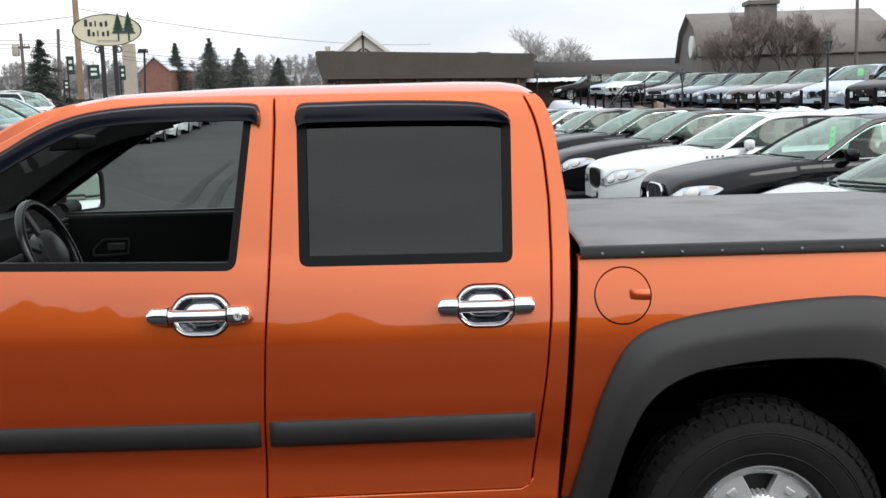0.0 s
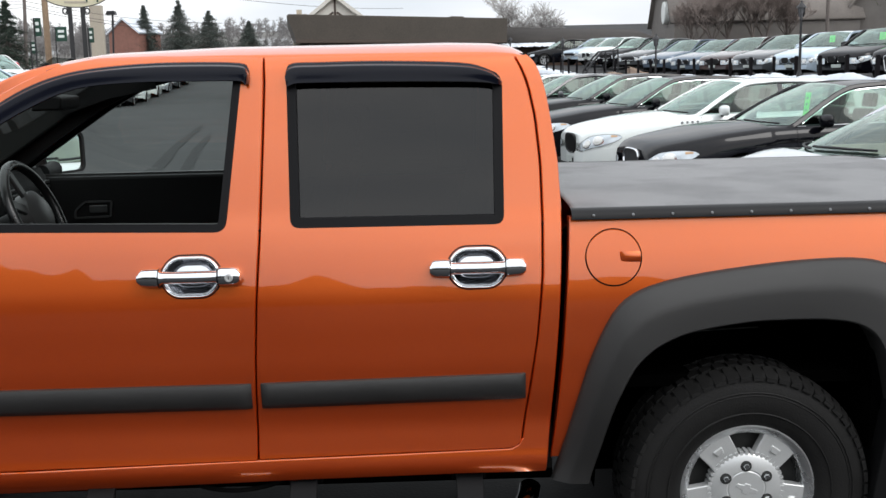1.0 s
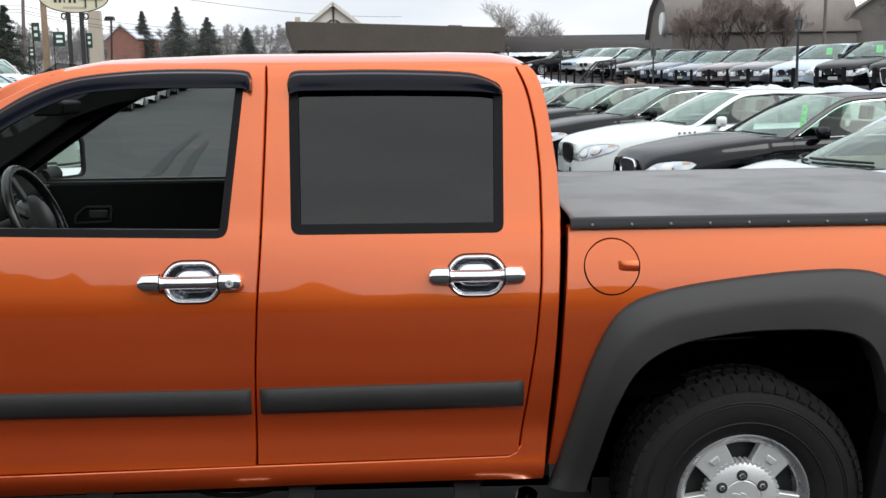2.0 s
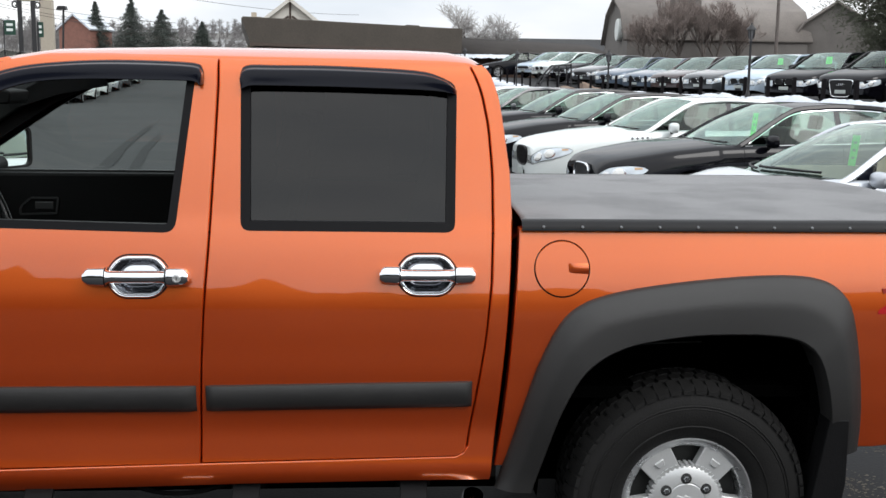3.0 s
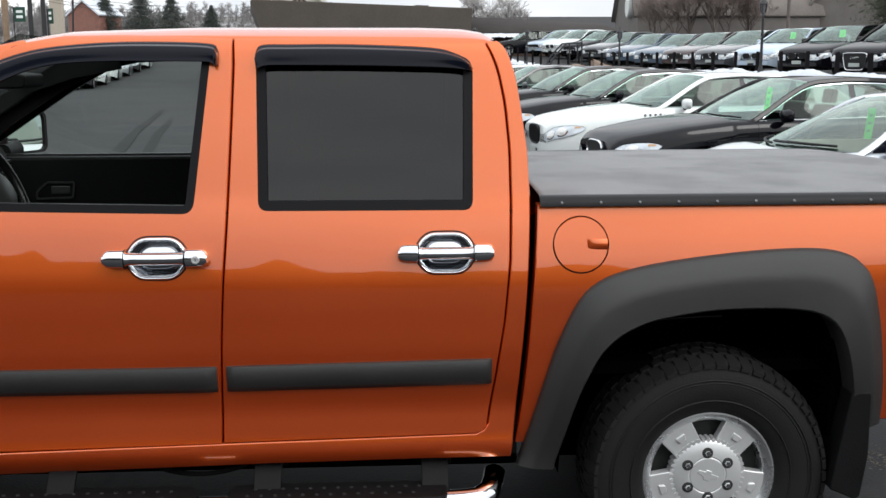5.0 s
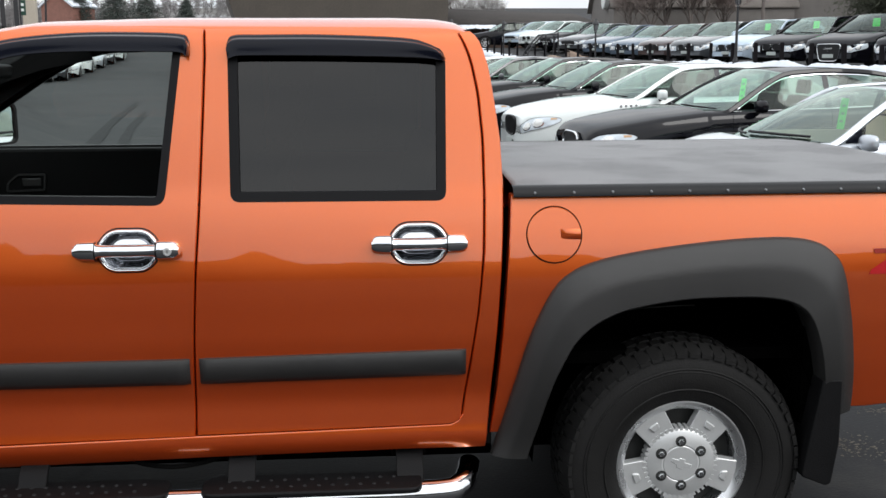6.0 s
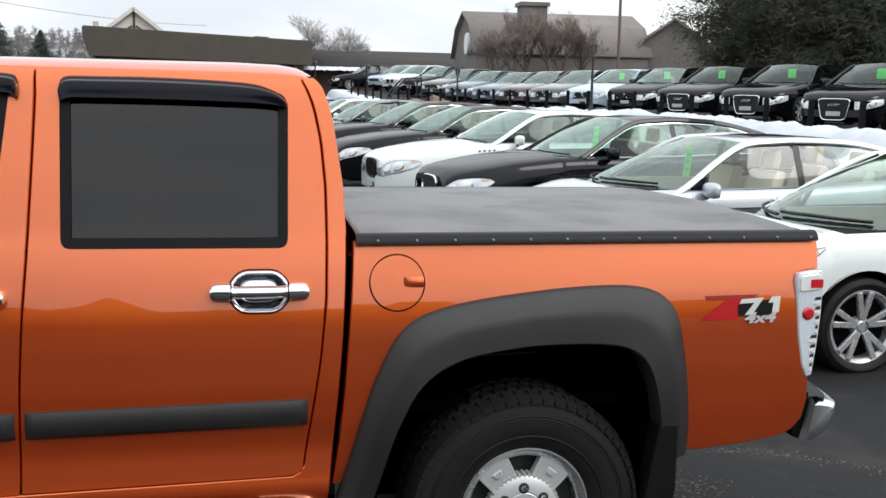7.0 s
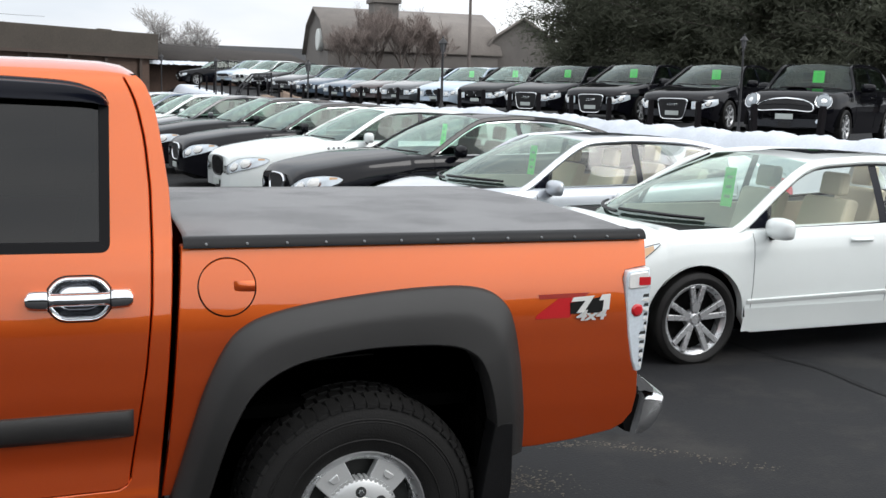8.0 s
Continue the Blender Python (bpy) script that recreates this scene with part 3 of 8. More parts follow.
def wheel(parent, r, rim_r, wide, spokes, style="", tread=0, name="wheel", face=1):
    """A road wheel round the y axis at its parent's place; face -1 shows towards -y."""
    w = new(name)
    w.parent = parent
    bm = bmesh.new()
    a = wide / 2
    prof = [(rim_r - 0.012, -a * 0.62), (rim_r + 0.004, -a * 0.82), (rim_r + 0.03, -a * 0.97), (rim_r + (r - rim_r) * 0.55, -a), (r - 0.045, -a * 0.97), (r - 0.016, -a * 0.90),
            (r - 0.004, -a * 0.78), (r, -a * 0.5), (r, a * 0.5), (r - 0.004, a * 0.78), (r - 0.016, a * 0.90), (rim_r + 0.03, a * 0.97), (rim_r - 0.012, a * 0.7)]
    lathe(bm, prof, 56, caps=False)
    if tread:
        part("tyre", bm, RUBBER, w)
        bm = bmesh.new()
        for k in range(tread):
            t = 2 * math.pi * k / tread
            for y0, y1, r0, dt in ((-a * 0.99, -a * 0.50, r - 0.026, 0.0), (-a * 0.42, -a * 0.05, r - 0.008, 0.4), (a * 0.05, a * 0.42, r - 0.008, 0.0), (a * 0.50, a * 0.97, r - 0.026, 0.4)):
                tt = t + dt * 2 * math.pi / tread
                d = 2 * math.pi * r / tread * 0.37
                m = Matrix.Rotation(-tt, 4, "Y") @ Matrix.Rotation(0.2 * (1 if k % 2 else -0.4), 4, "X") @ Matrix.Translation((0, 0, 0))
                vs = box(bm, r0, r + 0.008, y0, y1, -d, d)
                for v in vs:
                    if abs(v.co.y) > a * 0.9 and v.co.x > r:
                        v.co.x -= 0.022
                bmesh.ops.transform(bm, matrix=Matrix.Rotation(-tt, 4, "Y"), verts=vs)
        for rr in (r - 0.066, r - 0.075, rim_r + 0.045):
            lathe(bm, [(rr, -a * 0.985), (rr + 0.003, -a * 1.012), (rr + 0.006, -a * 0.985)], 56, caps=False)
        tagged(part("tread", bm, RUBBER, w), kind="stuff")
    else:
        part("tyre", bm, RUBBER, w)
    f = -a * 0.80
    bm = bmesh.new()
    lathe(bm, [(rim_r - 0.03, a * 0.6), (rim_r - 0.028, f + 0.02), (rim_r - 0.016, f + 0.006), (rim_r - 0.002, f - 0.002), (rim_r + 0.004, f - 0.001), (rim_r + 0.005, f + 0.012), (rim_r - 0.012, f + 0.03), (rim_r - 0.012, a * 0.6)], 56, caps=False)
    part("rim", bm, BRIGHT_ALLOY if style == "truck" else CAR_ALLOY, w)
    bm = bmesh.new()
    lathe(bm, [(0.0, f + 0.075), (rim_r - 0.03, f + 0.075), (rim_r - 0.03, f + 0.09), (0.0, f + 0.09)], 40)
    part("brake_disc", bm, DARK_GREY if style == "truck" else DARK_VOID, w)
    if style == "truck":
        bm = bmesh.new()
        lathe(bm, [(0.0, f + 0.006), (0.056, f + 0.0065), (0.058, f + 0.0085), (0.060, f + 0.0085), (0.062, f + 0.0065), (0.106, f + 0.010), (0.114, f + 0.016), (0.114, f + 0.06)], 48, caps=False)
        hub_part = part("hub_cover", bm, ALLOY, w, "brushed alloy hub cover", bevel=0.0015)
        bm = bmesh.new()
        for k in range(44):
            t = 2 * math.pi * k / 44
            vs = box(bm, 0.106, 0.122, f + 0.0125, f + 0.05, -0.0045, 0.0045)
            bmesh.ops.transform(bm, matrix=Matrix.Rotation(-t, 4, "Y"), verts=vs)
        tagged(part("hub_serration", bm, ALLOY, w), kind="stuff")
        for k in range(5):
            t = radians(72 * k + 36)
            bm = bmesh.new()
            prism(bm, rounded([(-0.045, 0.090), (0.045, 0.090), (0.062, rim_r - 0.006), (-0.062, rim_r - 0.006)], 0.008), f + 0.015, f + 0.05)
            prism(bm, rounded([(-0.012, 0.138), (0.012, 0.138), (0.018, 0.160), (-0.018, 0.160)], 0.006), f + 0.009, f + 0.017)
            bmesh.ops.transform(bm, matrix=Matrix.Rotation(t, 4, "Y"), verts=bm.verts[:])
            part("spoke", bm, ALLOY, w, bevel=0.004)
        for k in range(6):
            t = radians(60 * k + 32)
            bm = bmesh.new()
            c = (0.074 * math.cos(t), 0, 0.074 * math.sin(t))
            lathe(bm, [(0.0, f - 0.002), (0.0075, f - 0.002), (0.0112, f + 0.003), (0.0112, f + 0.012)], 6, centre=c, caps=False)
            part("lug_nut", bm, CHROME, w, "chrome lug nut")
            bm = bmesh.new()
            lathe(bm, [(0.0, f + 0.0058), (0.0172, f + 0.0058), (0.0186, f + 0.0095)], 18, centre=c, caps=False)
            part("lug_socket", bm, DARK_GREY, w)
        bm = bmesh.new()
        prism(bm, [(-0.036, -0.006), (-0.012, -0.010), (-0.010, -0.018), (0.012, -0.018), (0.012, -0.008), (0.036, -0.002), (0.034, 0.010), (0.010, 0.008), (0.008, 0.017), (-0.012, 0.016), (-0.013, 0.008), (-0.034, 0.006)], f + 0.0045, f + 0.008)
        bmesh.ops.transform(bm, matrix=Matrix.Rotation(radians(24), 4, "Y"), verts=bm.verts[:])
        part("hub_emblem", bm, ALLOY, w, bevel=0.0015)
    else:
        bm = bmesh.new()
        lathe(bm, [(0.0, f + 0.012), (0.028, f + 0.012), (0.034, f + 0.018), (0.06, f + 0.024), (0.066, f + 0.06)], 24)
        part("hub", bm, CAR_ALLOY, w)
        for k in range(5 if style == "split" else 0):
            t = radians(72 * k + 36)
            bm = bmesh.new()
            lathe(bm, [(0.0, f + 0.012), (0.009, f + 0.012), (0.010, f + 0.03)], 8, centre=(0.052 * math.cos(t), 0, 0.052 * math.sin(t)), caps=False)
            part("lug_nut", bm, DARK_GREY, w)
        for k in range(spokes):
            t = 2 * math.pi * k / spokes
            bm = bmesh.new()
            for o in ((-0.20, 0.20) if style == "split" else (0,)):
                wd = 0.019 if style == "split" else 0.022
                vs0 = len(bm.verts)
                s, e = Vector((0.04 * math.sin(o * 0.5), 0, 0.045)), Vector(((rim_r - 0.008) * math.sin(o), 0, (rim_r - 0.008) * math.cos(o)))
                strip(bm, [s + Vector((0, f + 0.022, 0)), s.lerp(e, 0.5) + Vector((0, f + 0.012, 0)), e + Vector((0, f + 0.004, 0))], (0, -1, 0), wd * 2, 0.026)
            bmesh.ops.transform(bm, matrix=Matrix.Rotation(t, 4, "Y"), verts=bm.verts[:])
            part("spoke", bm, CAR_ALLOY, w, bevel=0.004)
    if face > 0:
        w.rotation_euler = (0, 0, math.pi)
    return w


HANDLE_OVAL = rounded([(-0.102, -0.004), (-0.060, -0.066), (0.060, -0.066), (0.102, -0.004), (0.060, 0.058), (-0.060, 0.058)], [0.030, 0.036, 0.036, 0.030, 0.036, 0.036], 7)


def door_handle(parent, x, z, half, lock):
    """A chrome pull with an oval bezel round its recess."""
    h = new("door_handle")
    h.parent = parent
    tagged(h, "chrome pull handle in an oval chrome bezel")
    oval = HANDLE_OVAL

    def loops(steps, name, mat, label="", parent=h):
        bm = bmesh.new()
        k = len(oval)
        rows = [[bm.verts.new((x + p.x, cab_y(z + p.y) - o, z + p.y)) for p in inset(oval, d)] for d, o in steps]
        for a, b in zip(rows, rows[1:]):
            for i in range(k):
                bm.faces.new((a[i], a[(i + 1) % k], b[(i + 1) % k], b[i]))
        bmesh.ops.recalc_face_normals(bm, faces=bm.faces[:])
        return part(name, bm, mat, parent, label, angle=60)
    bezel = loops([(0.0, -0.006), (0.0, 0.004), (0.002, 0.0095), (0.0055, 0.0125), (0.0095, 0.011), (0.0125, 0.005), (0.013, -0.004)], "bezel", CHROME)
    loops([(-0.0035, -0.004), (-0.0035, 0.0012), (0.002, 0.0014)], "gasket", SEAL, parent=bezel)
    # the cup: steep walls darkened in colour as shade, floor leaning back
    wall_top, floor_edge = inset(oval, 0.0125), [Vector((p.x * 0.60, p.y * 0.44 - 0.002)) for p in oval]
    floor_y = cab_y(z) + 0.024

    def floor_at(p):
        return (x + p.x, floor_y + 0.30 * p.y, z + p.y)
    bm = bmesh.new()
    k = len(oval)
    rows = [[bm.verts.new((x + p.x, cab_y(z + p.y) - 0.002, z + p.y)) for p in wall_top], [bm.verts.new((lambda a, b: a.lerp(b, 0.75))(Vector((x + p.x, cab_y(z + p.y) - 0.002, z + p.y)), Vector(floor_at(q))) + Vector((0, 0.008, 0))) for p, q in zip(wall_top, floor_edge)], [bm.verts.new(floor_at(q)) for q in floor_edge]]
    for a, b in zip(rows, rows[1:]):
        for i in range(k):
            bm.faces.new((a[i], a[(i + 1) % k], b[(i + 1) % k], b[i]))
    bmesh.ops.recalc_face_normals(bm, faces=bm.faces[:])
    cup = part("recess_cup", bm, SHADED_CHROME, h, "chrome cup behind the pull, shade put into its colour", angle=50)
    bm = bmesh.new()
    grid(bm, lambda u, v: floor_at(floor_edge[int(u * k + 0.5) % k] * (1 - 0.98 * v)), k, 4, close_u=True)
    bmesh.ops.recalc_face_normals(bm, faces=bm.faces[:])
    part("cup_floor", bm, CHROME, cup, "bright chrome floor of the cup")
    bm = bmesh.new()
    y0 = cab_y(z)

    def pull(u, v):
        s = 2 * u - 1
        t = 2 * math.pi * v
        hh = 0.0185 + 0.0100 * ease((abs(s) - 0.54) / 0.04) - 0.004 * max(0, abs(s) - 0.6)
        if abs(s) > 0.88:
            hh *= max(0.0, 1 - ((abs(s) - 0.88) / 0.12) ** 2) ** 0.5 * 0.42 + 0.58
        bow = 0.034 - 0.010 * s * s + 0.004 * ease((abs(s) - 0.50) / 0.04)
        return (x + half * s, y0 - bow + 0.024 * math.sin(t) * (1 if math.sin(t) < 0 else 0.6 + 1.2 * (abs(s) > 0.55)), z + hh * math.cos(t))
    grid(bm, pull, 40, 18, close_v=True, flip=True)
    bmesh.ops.holes_fill(bm, edges=bm.edges[:], sides=0)
    bmesh.ops.recalc_face_normals(bm, faces=bm.faces[:])
    part("pull", bm, CHROME, h, angle=50)
    for sg in (-1, 1):
        bm = bmesh.new()
        rows = []
        for dx in (-0.0016, 0.0016):
            rows.append([bm.verts.new((p[0], y0 - 0.034 + (p[1] - y0 + 0.034) * 1.04 - 0.0006, z + (p[2] - z) * 1.035)) for p in ((lambda q: (x + sg * half * 0.575 + dx, q[1], q[2]))(pull(0.5 + sg * 0.2875, kk / 24)) for kk in range(24))])
        for kk in range(24):
            bm.faces.new((rows[0][kk], rows[0][(kk + 1) % 24], rows[1][(kk + 1) % 24], rows[1][kk]))
        part("pull_joint", bm, SEAL, h)
    if lock:
        bm = bmesh.new()
        lathe(bm, [(0.0, y0 - 0.0600), (0.006, y0 - 0.0595), (0.008, y0 - 0.062), (0.012, y0 - 0.061), (0.0125, y0 - 0.03)], 20, centre=(x + half * 0.80, 0, z))
        part("lock_barrel", bm, ALLOY, h, "steel key lock")
        bm = bmesh.new()
        box(bm, x + half * 0.80 - 0.001, x + half * 0.80 + 0.001, y0 - 0.0610, y0 - 0.03, z - 0.004, z + 0.004)
        part("key_slot", bm, DARK_VOID, h)
    return h


def build_truck():
    t = thing("pickup_truck", "burnt-orange metallic crew-cab pickup truck with black flares", "pickup truck", at=pose(0, 0, 0))
    for far in (False, True):
        y = (lambda v: WIDE - v) if far else (lambda v: v)
        s = -1 if far else 1
        # doors
        for nm, outline, hole, ins in (("front_door", door_front(), FRONT_WINDOW, 0.024), ("rear_door", door_rear(), REAR_WINDOW, 0.029)):
            hx, hz = (-1.695, 1.113) if nm == "front_door" else (-0.836, 1.119)
            holes = [hole] if far else [hole, [(hx + p.x * 0.9, hz + p.y * 0.9) for p in HANDLE_OVAL]]
            door = polish(part(nm, skin(outline, holes, cab_y, 0.03, far=far), ORANGE, t, "orange door with a chrome handle and black moulding" if not far else ""), cab_y, far)
            bm = bmesh.new()
            ring(bm, hole, inset(hole, ins), cab_y, 0.002, 0.02, far)
            part("window_frame", bm, SEAL, door, "black rubber window surround", bevel=0.002)
            if nm == "rear_door":
                bm = skin(inset(hole, 0.012), [], lambda z: cab_y(z) + 0.012, 0, far=far, step=0.05)
                part("window_pane", bm, TINTED, door, "dark privacy-tinted glass").visible_shadow = False
            elif far:
                bm = skin(inset(hole, 0.012), [], lambda z: cab_y(z) + 0.012, 0, far=far, step=0.05)
                part("window_pane", bm, CLEAR, door, "clear side glass").visible_shadow = False
            x0, x1 = (-2.76, -1.531) if nm == "front_door" else (-1.503, -0.694)
            lowz, rise = (0.006, 0.0) if nm == "front_door" else (0.0, 0.012)
            bm = bmesh.new()
            zs = [0.697, 0.700, 0.715, 0.74, 0.765, 0.780, 0.783]
            os = [0.0, 0.012, 0.020, 0.022, 0.020, 0.012, 0.0]

            def mould(u, v, x0=x0, x1=x1, lowz=lowz, rise=rise):
                x = x0 + (x1 - x0) * u
                e = min(u, 1 - u) * (x1 - x0)
                sq = min(1.0, 0.25 + e / 0.02)
                z = float(np.interp(v * 6, range(7), zs)) - lowz + (x + 1.1) * rise
                return (x, y(cab_y(z) - float(np.interp(v * 6, range(7), os)) * sq + 0.002), z)
            grid(bm, mould, 60, 6, flip=far)
            bmesh.ops.recalc_face_normals(bm, faces=bm.faces[:])
            part("side_moulding", bm, FLARE_PLASTIC, door, "textured black protective strip", angle=50)
            if not far:
                if nm == "front_door":
                    door_handle(door, -1.695, 1.113, 0.152, True)
                else:
                    door_handle(door, -0.836, 1.119, 0.143, False)
        polish(part("rocker_and_pillar", skin(quarter(), [], cab_y, 0.04, far=far), ORANGE, t), cab_y, far)
        # dark channel behind the gaps
        for x in (-1.5, -0.66):
            bm = bmesh.new()
            box(bm, x - 0.06, x + 0.05, min(y(0.055), y(0.09)), max(y(0.055), y(0.09)), 0.46, 1.24)
            part("door_channel", bm, DARK_VOID, t)
        bm = bmesh.new()
        grid(bm, lambda u, v: (-1.545 + 0.12 * v, y(cab_y(1.24 + 0.52 * u) + 0.026), 1.24 + 0.52 * u), 14, 1)
        part("door_pillar", bm, CABIN, t)
        bm = bmesh.new()
        grid(bm, lambda u, v: (-0.735 + 0.13 * v - (0.06 * max(0, u - 0.75) / 0.25), y(cab_y(1.24 + 0.51 * u) + 0.03), 1.24 + 0.51 * u), 14, 1)
        part("door_pillar", bm, CABIN, t)
        # rain visors
        if not far:
            for nm, top, low in (("rear", [(-1.404, 1.690), (-1.403, 1.712), (-1.385, 1.735), (-1.30, 1.737), (-1.115, 1.737), (-0.875, 1.727), (-0.795, 1.709), (-0.760, 1.688), (-0.742, 1.664)],
                                  [(-1.404, 1.666), (-1.395, 1.664), (-1.37, 1.672), (-1.30, 1.673), (-1.115, 1.672), (-0.875, 1.667), (-0.795, 1.663), (-0.765, 1.658), (-0.744, 1.655)]),
                                 ("front", [(-1.514, 1.700), (-1.517, 1.722), (-1.545, 1.740), (-1.70, 1.746), (-1.85, 1.744), (-2.0, 1.732), (-2.10, 1.713), (-2.20, 1.676), (-2.32, 1.607), (-2.60, 1.435), (-2.80, 1.315)],
                                  [(-1.514, 1.676), (-1.525, 1.672), (-1.548, 1.684), (-1.70, 1.686), (-1.85, 1.686), (-1.99, 1.678), (-2.08, 1.657), (-2.18, 1.613), (-2.30, 1.547), (-2.58, 1.385), (-2.79, 1.285)])):
                a, b = spline([(p[0], 0, p[1]) for p in top], 4), spline([(p[0], 0, p[1]) for p in low], 4)
                bm = bmesh.new()
                k = len(a) - 1

                def visor(u, v, a=a, b=b, k=k):
                    i = min(int(u * k + 0.5), k)
                    p = a[i].lerp(b[i], min(1, v * 1.05))
                    e = min(i, k - i) / 3 if nm == "rear" else min(i / 3, 1)
                    o = 0.003 + 0.010 * ease(v / 0.06) + 0.022 * ease((v - 0.12) / 0.12) - 0.006 * ease((v - 0.28) / 0.7)
                    if v > 0.95:
                        o -= 0.008
                    return (p.x, cab_y(p.z) - o * min(1, 0.10 + 0.90 * e), p.z)
                grid(bm, visor, k, 24)
                bmesh.ops.recalc_face_normals(bm, faces=bm.faces[:])
                ob = part("rain_visor", bm, GLOSS_BLACK, t, "smoked black window rain visor", angle=60)
                sol = ob.modifiers.new("thick", "SOLIDIFY")
                sol.thickness, sol.offset = 0.004, -1
        # bed side
        bed = polish(part("bed_side", skin(bed_outline(), [], bed_y, 0.05, far=far), ORANGE, t, "orange cargo bed side panel"), bed_y, far)
        bm = bmesh.new()
        k = len(FLARE_OUT)

        def flare(u, v):
            i = min(int(u * (k - 1) + 0.5), k - 1)
            a, b = FLARE_OUT[i], FLARE_IN[i]
            w = (0, 0.015, 0.06, 0.2, 0.38, 0.46, 0.55, 0.75, 0.97, 1.0, 1.0)[round(v * 10)]
            o = (-0.004, 0.012, 0.020, 0.034, 0.048, 0.053, 0.055, 0.058, 0.060, 0.054, -0.06)[round(v * 10)]
            z = a[1] + (b[1] - a[1]) * w
            return (a[0] + (b[0] - a[0]) * w, y(bed_y(a[1]) - o), z)
        grid(bm, flare, k - 1, 10, flip=far)
        bmesh.ops.recalc_face_normals(bm, faces=bm.faces[:])
        part("fender_flare", bm, FLARE_PLASTIC, bed, "grey-black plastic wheel-arch flare", angle=40)
        bm = bmesh.new()
        grid(bm, lambda u, v: (0.47 * math.cos(math.pi * u) - 0.01, y(0.03 + 0.42 * v), 0.40 + 0.56 * math.sin(math.pi * u)), 20, 2)
        grid(bm, lambda u, v: (-0.5 + u, y(0.44), 0.3 + 0.7 * v), 2, 2)
        box(bm, 0.39, 0.50, min(y(0.04), y(0.44)), max(y(0.04), y(0.44)), 0.50, 0.96)
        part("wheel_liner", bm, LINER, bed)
        bm = bmesh.new()
        prism(bm, rounded([(0.425, 0.668), (0.487, 0.668), (0.489, 0.46), (0.470, 0.325), (0.452, 0.318), (0.372, 0.352)], 0.01), y(-0.042), y(-0.022 + 0.20))
        part("mud_flap", bm, STEP_BLACK, bed, "black moulded mud flap", bevel=0.004)
        bm = bmesh.new()
        tube(bm, spline([(-0.36, y(0.16), 0.800), (-0.27, y(0.15), 0.842), (-0.16, y(0.15), 0.862), (-0.03, y(0.16), 0.868), (0.08, y(0.2), 0.86)], 5), 0.0028, 6)
        part("brake_line", bm, DARK_GREY, bed, "thin steel brake line")
        # wheels
        for wx in (0.0, -3.20):
            hub = wheel(t, 0.386, 0.209, 0.265, 6, "truck", 58, face=1 if far else -1)
            hub.location = (wx, y(0.122), 0.383)
        # tail lamp
        bm = bmesh.new()
        pts = [(0.905, 1.146), (0.945, 1.152), (0.988, 1.156), (0.994, 1.10), (0.993, 1.0), (0.985, 0.90), (0.974, 0.802), (0.952, 0.797), (0.934, 0.84), (0.916, 0.93), (0.904, 1.04), (0.898, 1.12)]
        prism(bm, [(p[0], p[1]) for p in pts], y(0.002), y(0.16))
        lamp = part("tail_lamp", bm, LAMP_PALE, t, "tall clear tail lamp with red reflectors", bevel=0.006)
        for k2 in range(8):
            z = 0.815 + 0.032 * k2
            x2 = float(np.interp(z, [0.8, 0.9, 1.0, 1.1, 1.16], [0.972, 0.983, 0.990, 0.991, 0.988])) - 0.004
            w = 0.010 + 0.005 * ((k2 * 5) % 4)
            bm = bmesh.new()
            prism(bm, [(x2 - w, z + 0.006), (x2, z), (x2, z + 0.016), (x2 - w * 0.8, z + 0.012)], y(-0.0015), y(0.004))
            part("facet", bm, LAMP_WHITE, lamp, "bright lens facet")
            bm = bmesh.new()
            prism(bm, [(x2 - w * 0.9, z + 0.018), (x2, z + 0.018), (x2, z + 0.029), (x2 - w * 0.7, z + 0.027)], y(-0.0008), y(0.004))
            part("facet_gap", bm, DARK_GREY, lamp)
        bm = bmesh.new()
        prism(bm, rounded([(0.908, 1.085), (0.984, 1.090), (0.982, 1.146), (0.910, 1.138)], 0.012), y(-0.002), y(0.01))
        part("lamp_window", bm, LAMP_WHITE, lamp, "bright clear upper lens", bevel=0.003)
        for nm, cx, cz, rr in (("reflector", 0.945, 1.012, 0.022),):
            bm = bmesh.new()
            lathe(bm, [(0.0, y(-0.008)), (rr * 0.7, y(-0.006)), (rr, y(0.0)), (rr, y(0.01))], 24, centre=(cx, 0, cz))
            part("round_reflector", bm, RED_LENS, lamp, "round red reflector")
        bm = bmesh.new()
        prism(bm, rounded([(0.946, 1.098), (0.989, 1.098), (0.989, 1.126), (0.946, 1.126)], 0.004), y(-0.004), y(0.01))
        part("side_reflector", bm, RED_LENS, lamp, "small red reflector")
        # running board
        board = thing("running_board", "chrome tube side step with black tread pads", "side step")
        board.parent = t
        board.pop("category")
        bm = bmesh.new()
        path = spline([(-0.675, y(0.10), 0.372), (-0.69, y(0.03), 0.362), (-0.72, y(-0.02), 0.352), (-0.80, y(-0.045), 0.345), (-1.2, y(-0.05), 0.343), (-2.0, y(-0.05), 0.343), (-2.60, y(-0.045), 0.345), (-2.68, y(-0.01), 0.355), (-2.72, y(0.10), 0.372)], 6)
        tube(bm, path, 0.038, 20)
        part("side_tube", bm, CHROME, board, "polished chrome tube")
